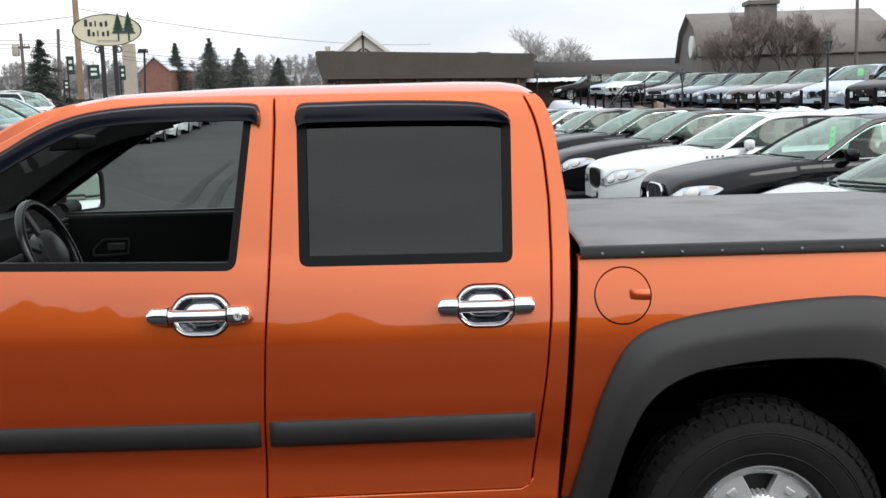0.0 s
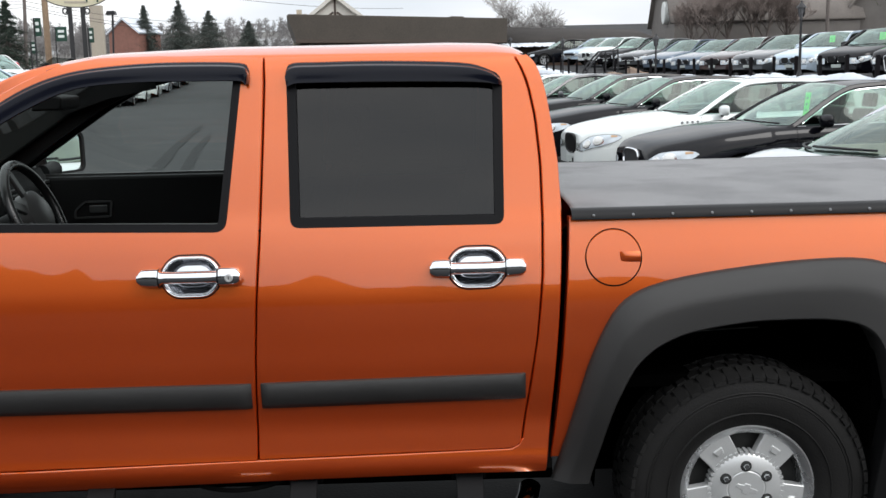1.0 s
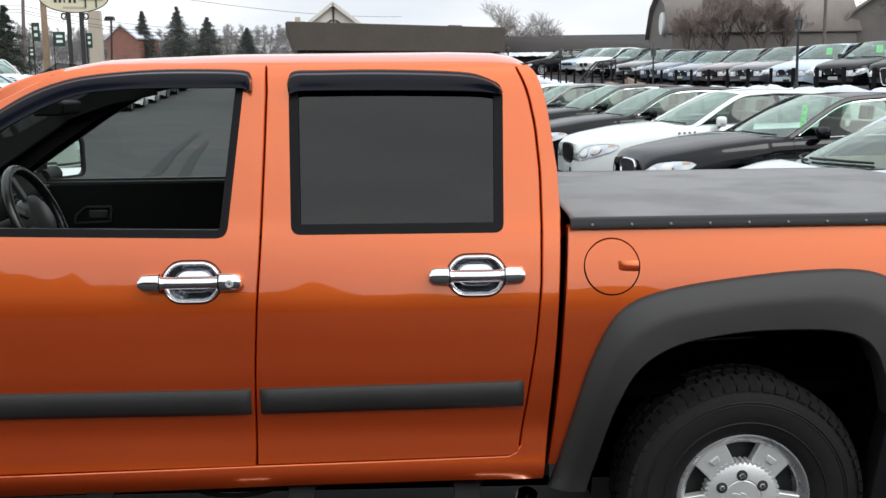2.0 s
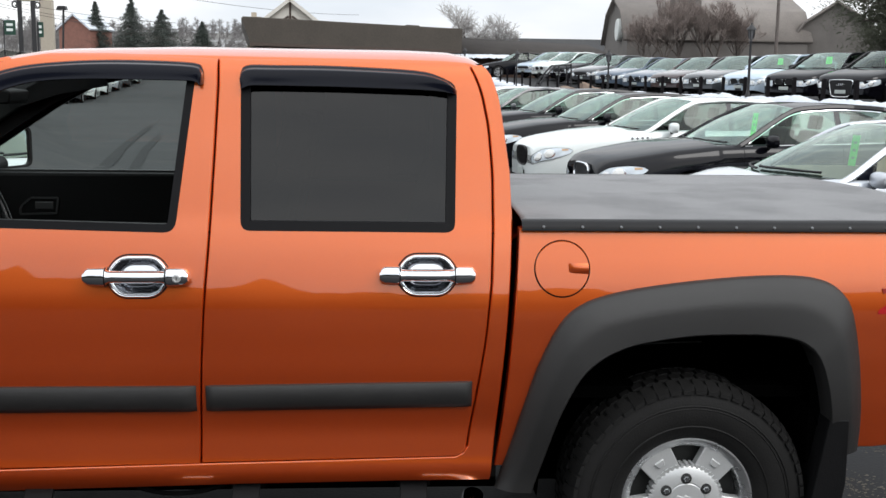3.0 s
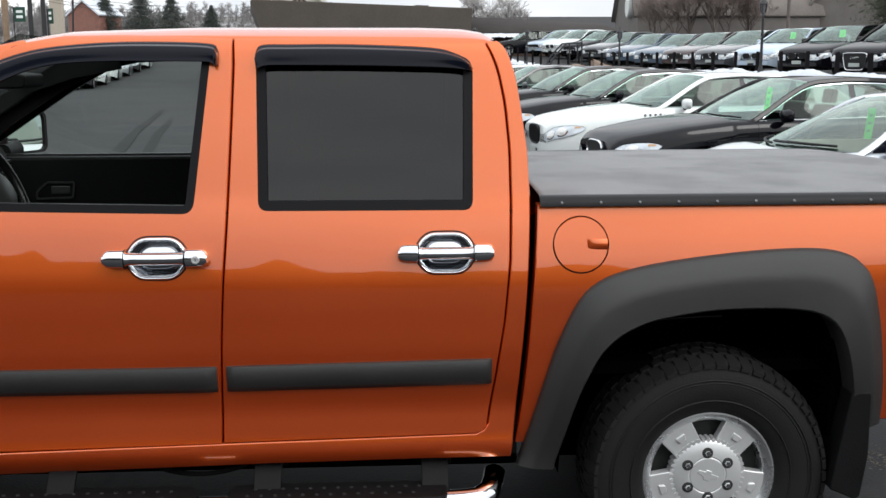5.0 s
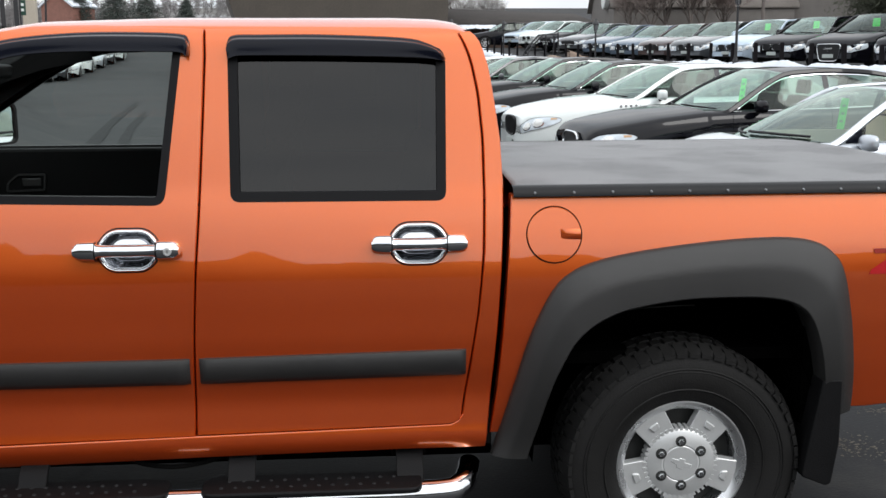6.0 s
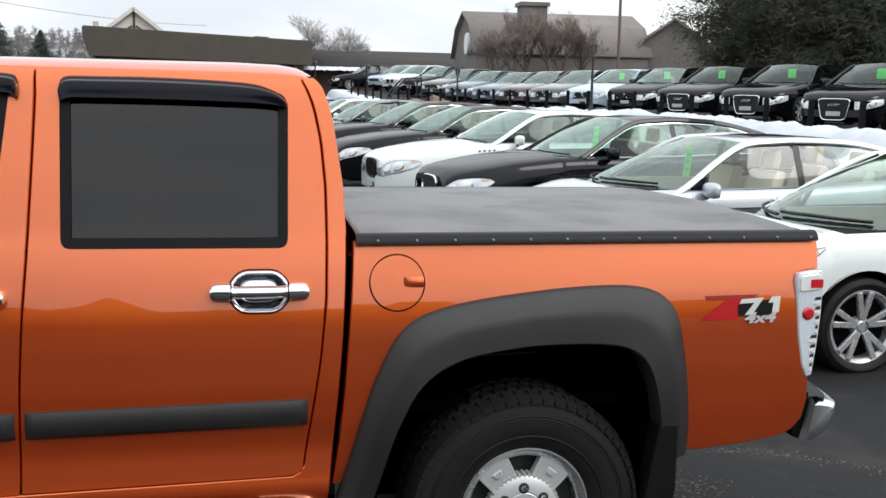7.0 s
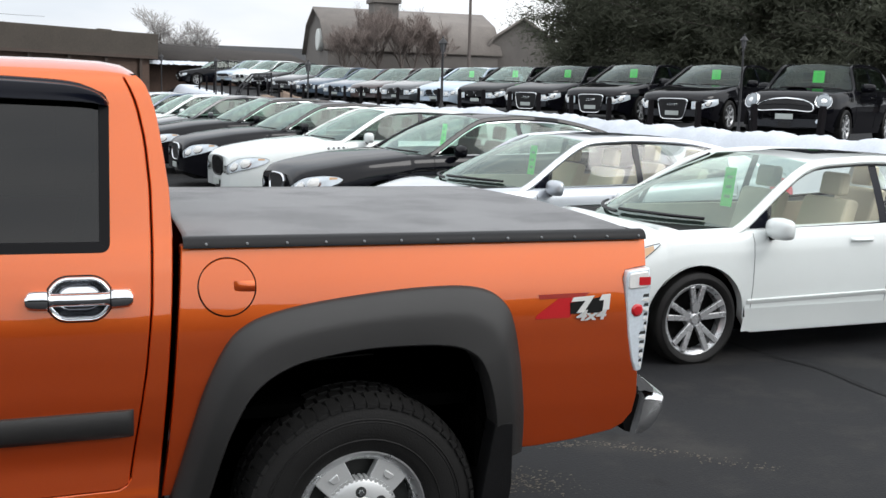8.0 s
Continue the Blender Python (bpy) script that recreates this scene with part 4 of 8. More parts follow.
        for x0, x1 in ((-1.505, -0.835), (-2.56, -1.60)):
            bm = bmesh.new()
            prism(bm, [(p.x, p.y) for p in rounded([(x0, -0.105), (x1, -0.105), (x1, 0.035), (x0, 0.035)], 0.05)], 0.366, 0.386, lambda a, b, c: (a, y(c), b))
            pad = part("step_pad", bm, STEP_BLACK, board, "black ribbed step pad", bevel=0.006)
            bm = bmesh.new()
            for i in range(int((x1 - x0 - 0.1) / 0.042)):
                for j in range(2):
                    lathe(bm, [(0.0075, 0.385), (0.006, 0.388), (0.0045, 0.388), (0.004, 0.386), (0.0, 0.386)], 8, "Z", (x0 + 0.06 + 0.042 * i + 0.02 * j, y(-0.06 + 0.05 * j), 0))
            tagged(part("grip_stud", bm, BLACK_PLASTIC, pad), kind="stuff")
        bm = bmesh.new()
        tube(bm, spline([(-1.80, y(0.14), 0.45), (-1.72, y(0.10), 0.415), (-1.60, y(0.08), 0.405), (-1.48, y(0.10), 0.42), (-1.43, y(0.15), 0.45)], 6), 0.008, 8)
        part("brake_hose", bm, DARK_VOID, t)
        for x in (-0.87, -1.39, -2.02, -2.55):
            bm = bmesh.new()
            path2 = [(x, y(0.16), 0.46), (x, y(0.06), 0.445), (x, y(0.02), 0.41), (x, y(-0.01), 0.37), (x, y(-0.04), 0.36)]
            strip(bm, path2, (0, -s, 0.3), 0.085, 0.016)
            part("bracket", bm, STEP_BLACK, board, "black steel step bracket", bevel=0.003)
            bm = bmesh.new()
            box(bm, x - 0.055, x + 0.055, min(y(0.09), y(0.13)), max(y(0.09), y(0.13)), 0.415, 0.455)
            part("bracket_foot", bm, DARK_VOID, board, bevel=0.006)
    # roof skin
    bm = bmesh.new()

    def roof(u, v):
        x = -2.14 + 1.492 * (1 - (1 - u) ** 1.7)
        w = abs(2 * v - 1)
        ez = float(np.interp(x, [-2.14, -2.05, -1.95, -1.80, -0.80, -0.73, -0.70, -0.674, -0.657, -0.648], [1.725, 1.748, 1.762, 1.765, 1.756, 1.753, 1.750, 1.743, 1.733, 1.722]))
        top = float(np.interp(x, [-2.14, -2.0, -1.6, -0.9, -0.76, -0.70, -0.665, -0.648], [1.768, 1.790, 1.803, 1.802, 1.797, 1.787, 1.768, 1.738]))
        e = (1 - w) * 0.64
        edge = 1 - math.exp(-e / 0.09)
        y = cab_y(min(ez, 1.77)) - 0.002 + e
        y = y if v < 0.5 else WIDE - y
        return (x, y if w > 1e-6 else WIDE / 2, ez - 0.006 + (top - ez) * edge)
    grid(bm, lambda u, v: roof(u, v), 70, 64)
    bmesh.ops.recalc_face_normals(bm, faces=bm.faces[:])
    ob = part("roof", bm, ORANGE, t, "orange roof reflecting the sky")
    sol = ob.modifiers.new("thick", "SOLIDIFY")
    sol.thickness, sol.offset = 0.02, -1
    # back of the cab, windscreen, bonnet and nose
    bm = bmesh.new()

    def cab_back(u, v):
        z = 0.46 + (1.245 + 0.03 * math.sin(math.pi * u) ** 0.5) * v
        yy = cab_y(z) + 0.01
        return (cab_end(z) - 0.01 + 0.015 * math.sin(math.pi * u), yy + (WIDE - 2 * yy) * u, z)
    grid(bm, cab_back, 16, 24)
    part("cab_back", bm, ORANGE, t)
    bm = bmesh.new()
    grid(bm, lambda u, v: (cab_end(1.30 + 0.38 * v) + 0.012, 0.34 + 1.06 * u, 1.30 + 0.38 * v), 6, 6)
    part("back_window", bm, TINTED, t, "dark tinted rear cab window")
    bm = bmesh.new()

    def screen(u, v):
        x = -3.0 + 0.86 * v - 0.14 * (1 - v * 0.6) * (1 - (2 * u - 1) ** 2)
        yy = 0.085 + 0.135 * v
        return (x + 0.02, yy + (WIDE - 2 * yy) * u, 1.255 + 0.515 * v)
    grid(bm, screen, 16, 12)
    part("windscreen", bm, CLEAR, t, "curved clear windscreen").visible_shadow = False
    for far in (False, True):
        y = (lambda v: WIDE - v) if far else (lambda v: v)
        bm = bmesh.new()
        back = 0.10 if far else 0.0
        strip(bm, spline([(-2.99 - back, y(0.100), 1.225), (-2.62 - back, y(0.150), 1.460), (-2.36 - back, y(0.190), 1.620), (-2.22 - back, y(0.212), 1.690), (-2.10 - back, y(0.245), 1.722)], 4), (0.3, 1 if far else -1, 0.3), 0.060, 0.045)
        part("windscreen_pillar", bm, ORANGE, t, bevel=0.01)
        bm = bmesh.new()
        if far:
            strip(bm, [(-3.13, y(0.16), 1.262), (-2.70, y(0.19), 1.541), (-2.42, y(0.23), 1.715)], (0.3, 1, 0.3), 0.19, 0.04)
        else:
            strip(bm, [(-2.97, y(0.14), 1.235), (-2.60, y(0.192), 1.462), (-2.35, y(0.225), 1.608), (-2.13, y(0.260), 1.722)], (0.3, -1, 0.3), 0.078, 0.04)
        if far:
            frame_line = [(-2.92, 1.272), (-2.65, 1.466), (-2.39, 1.628), (-2.22, 1.706), (-2.06, 1.740), (-1.80, 1.750), (-1.52, 1.746)]
            bm2 = bmesh.new()
            strip(bm2, [(px, y(cab_y(pz) + 0.050), pz) for px, pz in frame_line], (0, -1, 0), 0.12, 0.012)
            part("door_frame_trim", bm2, CABIN, t)
            bm2 = bmesh.new()
            strip(bm2, [(-2.54, y(0.245), 1.600), (-2.33, y(0.262), 1.668), (-2.12, y(0.285), 1.706)], (0, -1, 0), 0.105, 0.012)
            part("headliner_trim", bm2, CABIN, t)
        part("pillar_trim", bm, PILLAR_GREY if far else CABIN, t, bevel=0.01)
        bm = skin([(-2.935, 1.16), (-2.925, 1.0), (-2.87, 0.75), (-2.80, 0.50), (-2.80, 0.44)] + [(-3.2 + 0.46 * math.cos(a), 0.40 + 0.46 * math.sin(a)) for a in np.linspace(0.15, math.pi - 0.3, 24)] + [(-3.72, 0.48), (-4.02, 0.52), (-4.06, 0.75), (-4.04, 0.98), (-3.9, 1.06), (-3.4, 1.12)], [], bed_y, 0.06, far=far)
        fender = part("front_fender", bm, ORANGE, t)
        bm = bmesh.new()
        grid(bm, lambda u, v: (-3.2 + (0.46 + 0.10 * (1 - v)) * math.cos(0.05 + 2.9 * u), y(0.004 - 0.06 * math.sin(math.pi * min(1, v * 0.75 + 0.02))), 0.40 + (0.46 + 0.10 * (1 - v)) * math.sin(0.05 + 2.9 * u)), 36, 6, flip=far)
        bmesh.ops.recalc_face_normals(bm, faces=bm.faces[:])
        part("fender_flare", bm, FLARE_PLASTIC, fender, "grey-black plastic wheel-arch flare")
        bm = bmesh.new()
        prism(bm, rounded([(-4.05, 0.80), (-3.84, 0.84), (-3.86, 0.99), (-4.04, 0.97)], 0.02), y(-0.004), y(0.25))
        part("headlamp", bm, LAMP_CHROME, t, bevel=0.01)
    bm = bmesh.new()
    grid(bm, lambda u, v: (-4.06 + 1.10 * v - 0.06 * math.sin(math.pi * u) * (1 - v), 0.05 + 1.64 * u, 0.99 + 0.235 * v + 0.05 * math.sin(math.pi * u) ** 0.6 + 0.0 * u), 24, 14)
    part("bonnet", bm, ORANGE, t)
    bm = bmesh.new()
    grid(bm, lambda u, v: (-4.08 - 0.08 * math.sin(math.pi * u), 0.04 + 1.66 * u, 0.45 + 0.55 * v), 16, 6)
    part("nose_panel", bm, BLACK_PLASTIC, t)
    bm = bmesh.new()
    box(bm, -4.19, -4.14, 0.30, 1.44, 0.83, 0.88)
    part("grille_bar", bm, ORANGE, t, bevel=0.008)
    # rear bumper and tailgate
    bm = bmesh.new()

    prof = [(0.985, 0.706), (1.000, 0.712), (1.040, 0.709), (1.062, 0.700), (1.066, 0.684), (1.058, 0.652), (1.040, 0.618), (1.012, 0.588), (0.980, 0.572), (0.955, 0.572), (0.966, 0.610), (0.978, 0.66)]

    def bumper(u, v):
        u = 0.5 - 0.5 * math.cos(math.pi * u)
        e = min(u, 1 - u) * WIDE
        bow = 0.10 * min(1, e / 0.35) ** 0.6
        x, z = prof[round(v * len(prof)) % len(prof)]
        k = 1 - 0.16 * (1 - min(1, e / 0.03)) ** 2
        x, z = 1.008 + (x - 1.008) * k, 0.635 + (z - 0.635) * k
        return (x + bow * 0.8, -0.004 + (WIDE + 0.008) * u, z)
    vs = grid(bm, bumper, 72, len(prof), close_v=True)
    bm.faces.new(vs[0])
    bm.faces.new(vs[-1][::-1])
    bmesh.ops.recalc_face_normals(bm, faces=bm.faces[:])
    bumper_ob = part("rear_bumper", bm, BUMPER_CHROME, t, "chrome step bumper", angle=40)
    bm = bmesh.new()
    grid(bm, lambda u, v: (0.972 + 0.06 * v + 0.08 * min(1, min(u, 1 - u) * WIDE / 0.35) ** 0.6, 0.012 + (WIDE - 0.024) * u, 0.728 - 0.008 * v + 0.002 * math.sin(40 * v)), 48, 8)
    grid(bm, lambda u, v: (1.032 + 0.08 * min(1, min(u, 1 - u) * WIDE / 0.35) ** 0.6, 0.012 + (WIDE - 0.024) * u, 0.720 - 0.012 * v), 48, 1)
    part("step_pad", bm, BLACK_PLASTIC, bumper_ob, "ribbed black step pad")
    bm = bmesh.new()
    prism(bm, [(0.938, 0.582), (0.958, 0.575), (0.985, 0.68), (0.988, 0.705), (0.955, 0.735), (0.90, 0.735)], 0.03, WIDE - 0.03)
    part("bumper_core", bm, DARK_VOID, t)
    bm = bmesh.new()
    box(bm, 0.955, 0.998, 0.17, WIDE - 0.17, 0.74, 1.245)
    part("tailgate", bm, ORANGE, t, bevel=0.01)
    # chassis and bed floor
    for nm, b6 in (("cab_floor", (-2.85, -0.60, 0.12, WIDE - 0.12, 0.40, 0.47)), ("bed_floor", (-0.55, 0.93, 0.10, WIDE - 0.10, 0.70, 0.74)), ("frame_rail", (-3.9, 0.50, 0.42, 0.52, 0.40, 0.52)),
                   ("frame_rail", (-3.9, 0.50, WIDE - 0.52, WIDE - 0.42, 0.40, 0.52)), ("axle", (-0.06, 0.06, 0.26, WIDE - 0.26, 0.34, 0.43)), ("axle", (-3.26, -3.14, 0.26, WIDE - 0.26, 0.34, 0.43)),
                   ("bed_front_panel", (-0.575, -0.555, 0.10, WIDE - 0.10, 0.52, 1.2))):
        bm = bmesh.new()
        box(bm, *b6)
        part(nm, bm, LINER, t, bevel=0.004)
    # fuel flap
    bm = bmesh.new()
    fx, fz, fr = -0.4225, 1.134, 0.0815
    for r0, o in ((fr + 0.005, 0.001),):
        n = 48
        rows = []
        for r, oo in ((fr + 0.005, 0.0012), (fr, 0.0012)):
            rows.append([bm.verts.new((fx + r * math.cos(2 * math.pi * k / n), bed_y(fz + r * math.sin(2 * math.pi * k / n)) - oo, fz + r * math.sin(2 * math.pi * k / n))) for k in range(n)])
        for k in range(n):
            bm.faces.new((rows[0][k], rows[0][(k + 1) % n], rows[1][(k + 1) % n], rows[1][k]))
    bmesh.ops.recalc_face_normals(bm, faces=bm.faces[:])
    part("fuel_flap_gap", bm, DARK_VOID, t)
    bm = skin([(fx + fr * math.cos(a), fz + fr * math.sin(a)) for a in np.linspace(0, 2 * math.pi, 48, endpoint=False)], [], bed_y, 0.001, out=0.003)
    flap = part("fuel_flap", bm, ORANGE, t, "round orange fuel flap")
    bm = bmesh.new()
    grid(bm, lambda u, v: (fx + 0.020 + 0.06 * u, bed_y(fz) - 0.0045 - 0.007 * math.sin(math.pi * v) * u ** 0.5, fz - 0.018 + 0.036 * v), 8, 8)
    bmesh.ops.recalc_face_normals(bm, faces=bm.faces[:])
    part("finger_pull", bm, ORANGE, flap)
    return t


def build_tonneau():
    c = thing("tonneau_cover", "black woven vinyl cover snapped over the cargo bed", "bed cover")
    bm = bmesh.new()

    def sheet(u, v):
        x, yy = -0.545 + 1.515 * u, 0.055 + 1.63 * v
        sag = noise.noise(Vector((x * 2.2, yy * 2.8, 0))) * 0.010 + noise.noise(Vector((x * 6, yy * 4, 3))) * 0.004
        z = 1.279 + 0.024 * math.sin(math.pi * v) ** 0.7 + sag * math.sin(math.pi * v) ** 0.4 * math.sin(math.pi * u) ** 0.4
        if u > 0.965:
            z -= 0.02 * ((u - 0.965) / 0.035) ** 2
        return (x, yy, z)
    grid(bm, sheet, 80, 50)
    ob = part("fabric", bm, VINYL, c, "taut woven vinyl sheet")
    sol = ob.modifiers.new("thick", "SOLIDIFY")
    sol.thickness = 0.004
    bm = bmesh.new()
    prof = [(0.075, 1.281), (0.055, 1.281), (0.040, 1.275), (0.030, 1.262), (0.029, 1.250), (0.045, 1.249)]
    grid(bm, lambda u, v: (-0.548 + 1.528 * u, prof[round(v * 5)][0], prof[round(v * 5)][1]), 40, 5)
    bmesh.ops.recalc_face_normals(bm, faces=bm.faces[:])
    part("side_hem", bm, VINYL_TRIM, c, "black folded edge with snaps", angle=60)
    bm = bmesh.new()
    grid(bm, lambda u, v: (-0.548 + 1.528 * u, WIDE - prof[round(v * 5)][0], prof[round(v * 5)][1]), 40, 5)
    bmesh.ops.recalc_face_normals(bm, faces=bm.faces[:])
    part("side_hem", bm, VINYL_TRIM, c, angle=60)
    bm = bmesh.new()
    grid(bm, lambda u, v: (0.970 + 0.014 * math.sin(v * math.pi / 2), 0.04 + 1.66 * u, 1.275 - 0.026 * v), 20, 4)
    bmesh.ops.recalc_face_normals(bm, faces=bm.faces[:])
    part("rear_hem", bm, VINYL_TRIM, c)
    first = None
    for k in range(13):
        x = -0.482 + 0.1195 * k
        if first is None:
            bm = bmesh.new()
            lathe(bm, [(0.0, 0.0250), (0.0028, 0.0255), (0.0040, 0.0270), (0.0042, 0.034)], 10)
            first = part("snap", bm, PLATE_GREY, c, "small dull metal snap")
            first.location = (x, 0, 1.262)
        else:
            o = first.copy()
            scene.collection.objects.link(o)
            o.location = (x, 0, 1.262)
    return c


def build_decal():
    d = thing("side_decal", "red and silver off-road decal on the bed side", "decal")

    def put(name, pts, mat, out=0.002, label=""):
        bm = bmesh.new()
        vs = [bm.verts.new((x - 0.006, bed_y(z + 0.006) - out, z + 0.006)) for x, z in pts]
        bm.faces.new(vs)
        bmesh.ops.recalc_face_normals(bm, faces=bm.faces[:])
        if bm.faces[:][0].normal.y > 0:
            bmesh.ops.reverse_faces(bm, faces=bm.faces[:])
        r = bmesh.ops.extrude_face_region(bm, geom=bm.faces[:])
        for v in r["geom"]:
            if isinstance(v, bmesh.types.BMVert):
                v.co.y -= 0.0012
        part(name, bm, mat, d, label)
    put("red_top_stroke", [(0.588, 1.070), (0.772, 1.072), (0.756, 1.058), (0.592, 1.055)], DULL_RED, label="dark red stroke")
    put("red_diagonal_stroke", [(0.660, 1.056), (0.740, 1.058), (0.712, 1.010), (0.696, 0.992), (0.574, 0.991), (0.580, 1.004)], RED_VINYL, label="bright red stroke")
    put("dark_backing", [(0.700, 1.040), (0.842, 1.060), (0.838, 1.016), (0.800, 1.004), (0.700, 1.004)], BLACK_VINYL, 0.0035)
    put("silver_stroke", [(0.712, 1.058), (0.790, 1.062), (0.748, 1.008), (0.722, 1.007), (0.756, 1.046), (0.704, 1.044)], SILVER_VINYL, 0.005, "silver stroke")
    put("silver_upright", [(0.818, 1.064), (0.850, 1.066), (0.842, 1.014), (0.818, 1.012), (0.824, 1.046), (0.806, 1.045)], SILVER_VINYL, 0.005, "silver stroke")
    cu = bpy.data.curves.new("drive_letters", "FONT")
    cu.body, cu.size, cu.extrude, cu.shear, cu.space_character = "4x4", 0.046, 0.001, 0.25, 1.0
    cu.offset = 0.0016
    ob = new("drive_letters", cu)
    ob.data.materials.append(SILVER_VINYL)
    ob.parent = d
    ob.matrix_basis = pose(0.712, bed_y(0.995) - 0.008, 0.988, 90, -1, 0) @ Matrix.Diagonal((1.55, 1, 1, 1))
    return d

# ---- truck cabin ----
def build_cabin(t):
    bm = bmesh.new()
    grid(bm, lambda u, v: (float(np.interp(v, [0, 0.35, 0.6, 0.8, 1], [-2.98, -2.82, -2.68, -2.64, -2.67])), 0.14 + 1.46 * u, float(np.interp(v, [0, 0.35, 0.6, 0.8, 1], [1.235, 1.318, 1.322, 1.25, 0.85])) + 0.02 * math.exp(-((u - 0.22) / 0.16) ** 2)), 30, 20)
    bmesh.ops.recalc_face_normals(bm, faces=bm.faces[:])
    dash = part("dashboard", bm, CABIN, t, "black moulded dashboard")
    for yy in (0.20, 0.60, 1.14, 1.52):
        bm = bmesh.new()
        for k in range(4):
            box(bm, -2.652, -2.635, yy - 0.06, yy + 0.06, 1.19 + 0.022 * k, 1.202 + 0.022 * k)
        part("air_vent", bm, CABIN_GREY, dash, bevel=0.002)
    col = new("steering_column")
    col.parent = t
    m = pose(-2.30, 0.47, 1.25, 0, 67, 0)
    bm = bmesh.new()
    grid(bm, lambda u, v: ((0.185 + 0.016 * math.cos(2 * math.pi * v)) * math.cos(2 * math.pi * u), (0.185 + 0.016 * math.cos(2 * math.pi * v)) * math.sin(2 * math.pi * u), 0.016 * math.sin(2 * math.pi * v)), 48, 12, True, True)
    bmesh.ops.recalc_face_normals(bm, faces=bm.faces[:])
    bmesh.ops.transform(bm, matrix=m, verts=bm.verts[:])
    wh = part("steering_wheel", bm, WHEEL_LEATHER, col, "black leather steering wheel")
    bm = bmesh.new()
    lathe(bm, [(0.0, 0.035), (0.055, 0.032), (0.085, 0.015), (0.085, -0.03), (0.04, -0.06)], 28, "Z")
    bmesh.ops.transform(bm, matrix=m, verts=bm.verts[:])
    part("airbag_hub", bm, CABIN_GREY, wh)
    bm = bmesh.new()
    for a in (-0.35, math.pi + 0.35, -1.2, math.pi + 1.2):
        strip(bm, [(0.06 * math.cos(a), 0.06 * math.sin(a), 0.0), (0.18 * math.cos(a), 0.18 * math.sin(a), 0.0)], (0, 0, 1), 0.035, 0.014)
    bmesh.ops.transform(bm, matrix=m, verts=bm.verts[:])
    part("wheel_spoke", bm, CABIN_GREY, wh, bevel=0.004)
    bm = bmesh.new()
    tube(bm, [m @ Vector((0, 0, -0.03)), m @ Vector((0, 0, -0.3))], 0.045, 16)
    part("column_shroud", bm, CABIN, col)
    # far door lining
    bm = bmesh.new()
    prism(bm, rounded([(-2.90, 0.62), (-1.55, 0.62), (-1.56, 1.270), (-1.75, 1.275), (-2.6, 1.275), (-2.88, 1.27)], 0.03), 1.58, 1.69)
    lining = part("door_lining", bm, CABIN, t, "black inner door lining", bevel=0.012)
    bm = bmesh.new()
    loop = rounded([(-2.54, 1.090), (-2.375, 1.095), (-2.365, 1.170), (-2.49, 1.170), (-2.535, 1.13)], 0.015)
    k = len(loop)
    ins = inset(loop, 0.008)
    rows = [[bm.verts.new((p[0], yy, p[1])) for p in lp] for lp, yy in ((loop, 1.58), (loop, 1.572), (ins, 1.572), (ins, 1.58))]
    for a, b in zip(rows, rows[1:]):
        for i in range(k):
            bm.faces.new((a[i], a[(i + 1) % k], b[(i + 1) % k], b[i]))
    bmesh.ops.recalc_face_normals(bm, faces=bm.faces[:])
    part("pull_surround", bm, CABIN_GREY, lining, "grey latch surround")
    bm = bmesh.new()
    box(bm, -2.47, -2.39, 1.574, 1.582, 1.115, 1.150)
    part("door_latch", bm, CABIN_GREY, lining, bevel=0.004)
    bm = bmesh.new()
    prism(bm, rounded([(-2.5, 0.98), (-1.75, 0.98), (-1.75, 1.06), (-2.5, 1.05)], 0.02), 1.53, 1.60)
    part("arm_rest", bm, CABIN, lining, bevel=0.012)
    bm = bmesh.new()
    box(bm, -2.88, -1.56, 1.655, 1.672, 1.272, 1.284)
    part("window_felt", bm, CABIN_GREY, lining)
    # seats
    for yy in (0.47, 1.27):
        seat = new("front_seat")
        seat.parent = t
        bm = bmesh.new()
        prism(bm, rounded([(-1.98, 0.72), (-1.45, 0.70), (-1.42, 0.86), (-1.95, 0.90)], 0.05), yy - 0.25, yy + 0.25)
        part("seat_cushion", bm, CLOTH, seat, bevel=0.04, segments=3)
        bm = bmesh.new()
        prism(bm, rounded([(-1.52, 0.80), (-1.38, 0.80), (-1.24, 1.36), (-1.33, 1.38)], 0.04), yy - 0.24, yy + 0.24)
        part("seat_back", bm, CLOTH, seat, bevel=0.04, segments=3)
        bm = bmesh.new()
        prism(bm, rounded([(-1.33, 1.41), (-1.23, 1.40), (-1.20, 1.56), (-1.28, 1.58)], 0.03), yy - 0.12, yy + 0.12)
        part("head_rest", bm, CLOTH, seat, bevel=0.03, segments=3)
    bm = bmesh.new()
    prism(bm, rounded([(-0.92, 0.75), (-0.78, 0.75), (-0.68, 1.34), (-0.78, 1.36)], 0.04), 0.16, 1.58)
    part("rear_seat_back", bm, CLOTH, t, bevel=0.03)
    bm = bmesh.new()
    grid(bm, lambda u, v: (-2.08 + 1.40 * u, 0.25 + 1.24 * v, 1.745 + 0.03 * math.sin(math.pi * v)), 10, 10)
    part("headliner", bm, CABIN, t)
    bm = bmesh.new()
    prism(bm, rounded([(-2.40, 1.590), (-2.29, 1.592), (-2.285, 1.640), (-2.38, 1.650)], 0.015), 0.76, 0.98)
    part("inner_mirror", bm, CABIN, t, bevel=0.01)
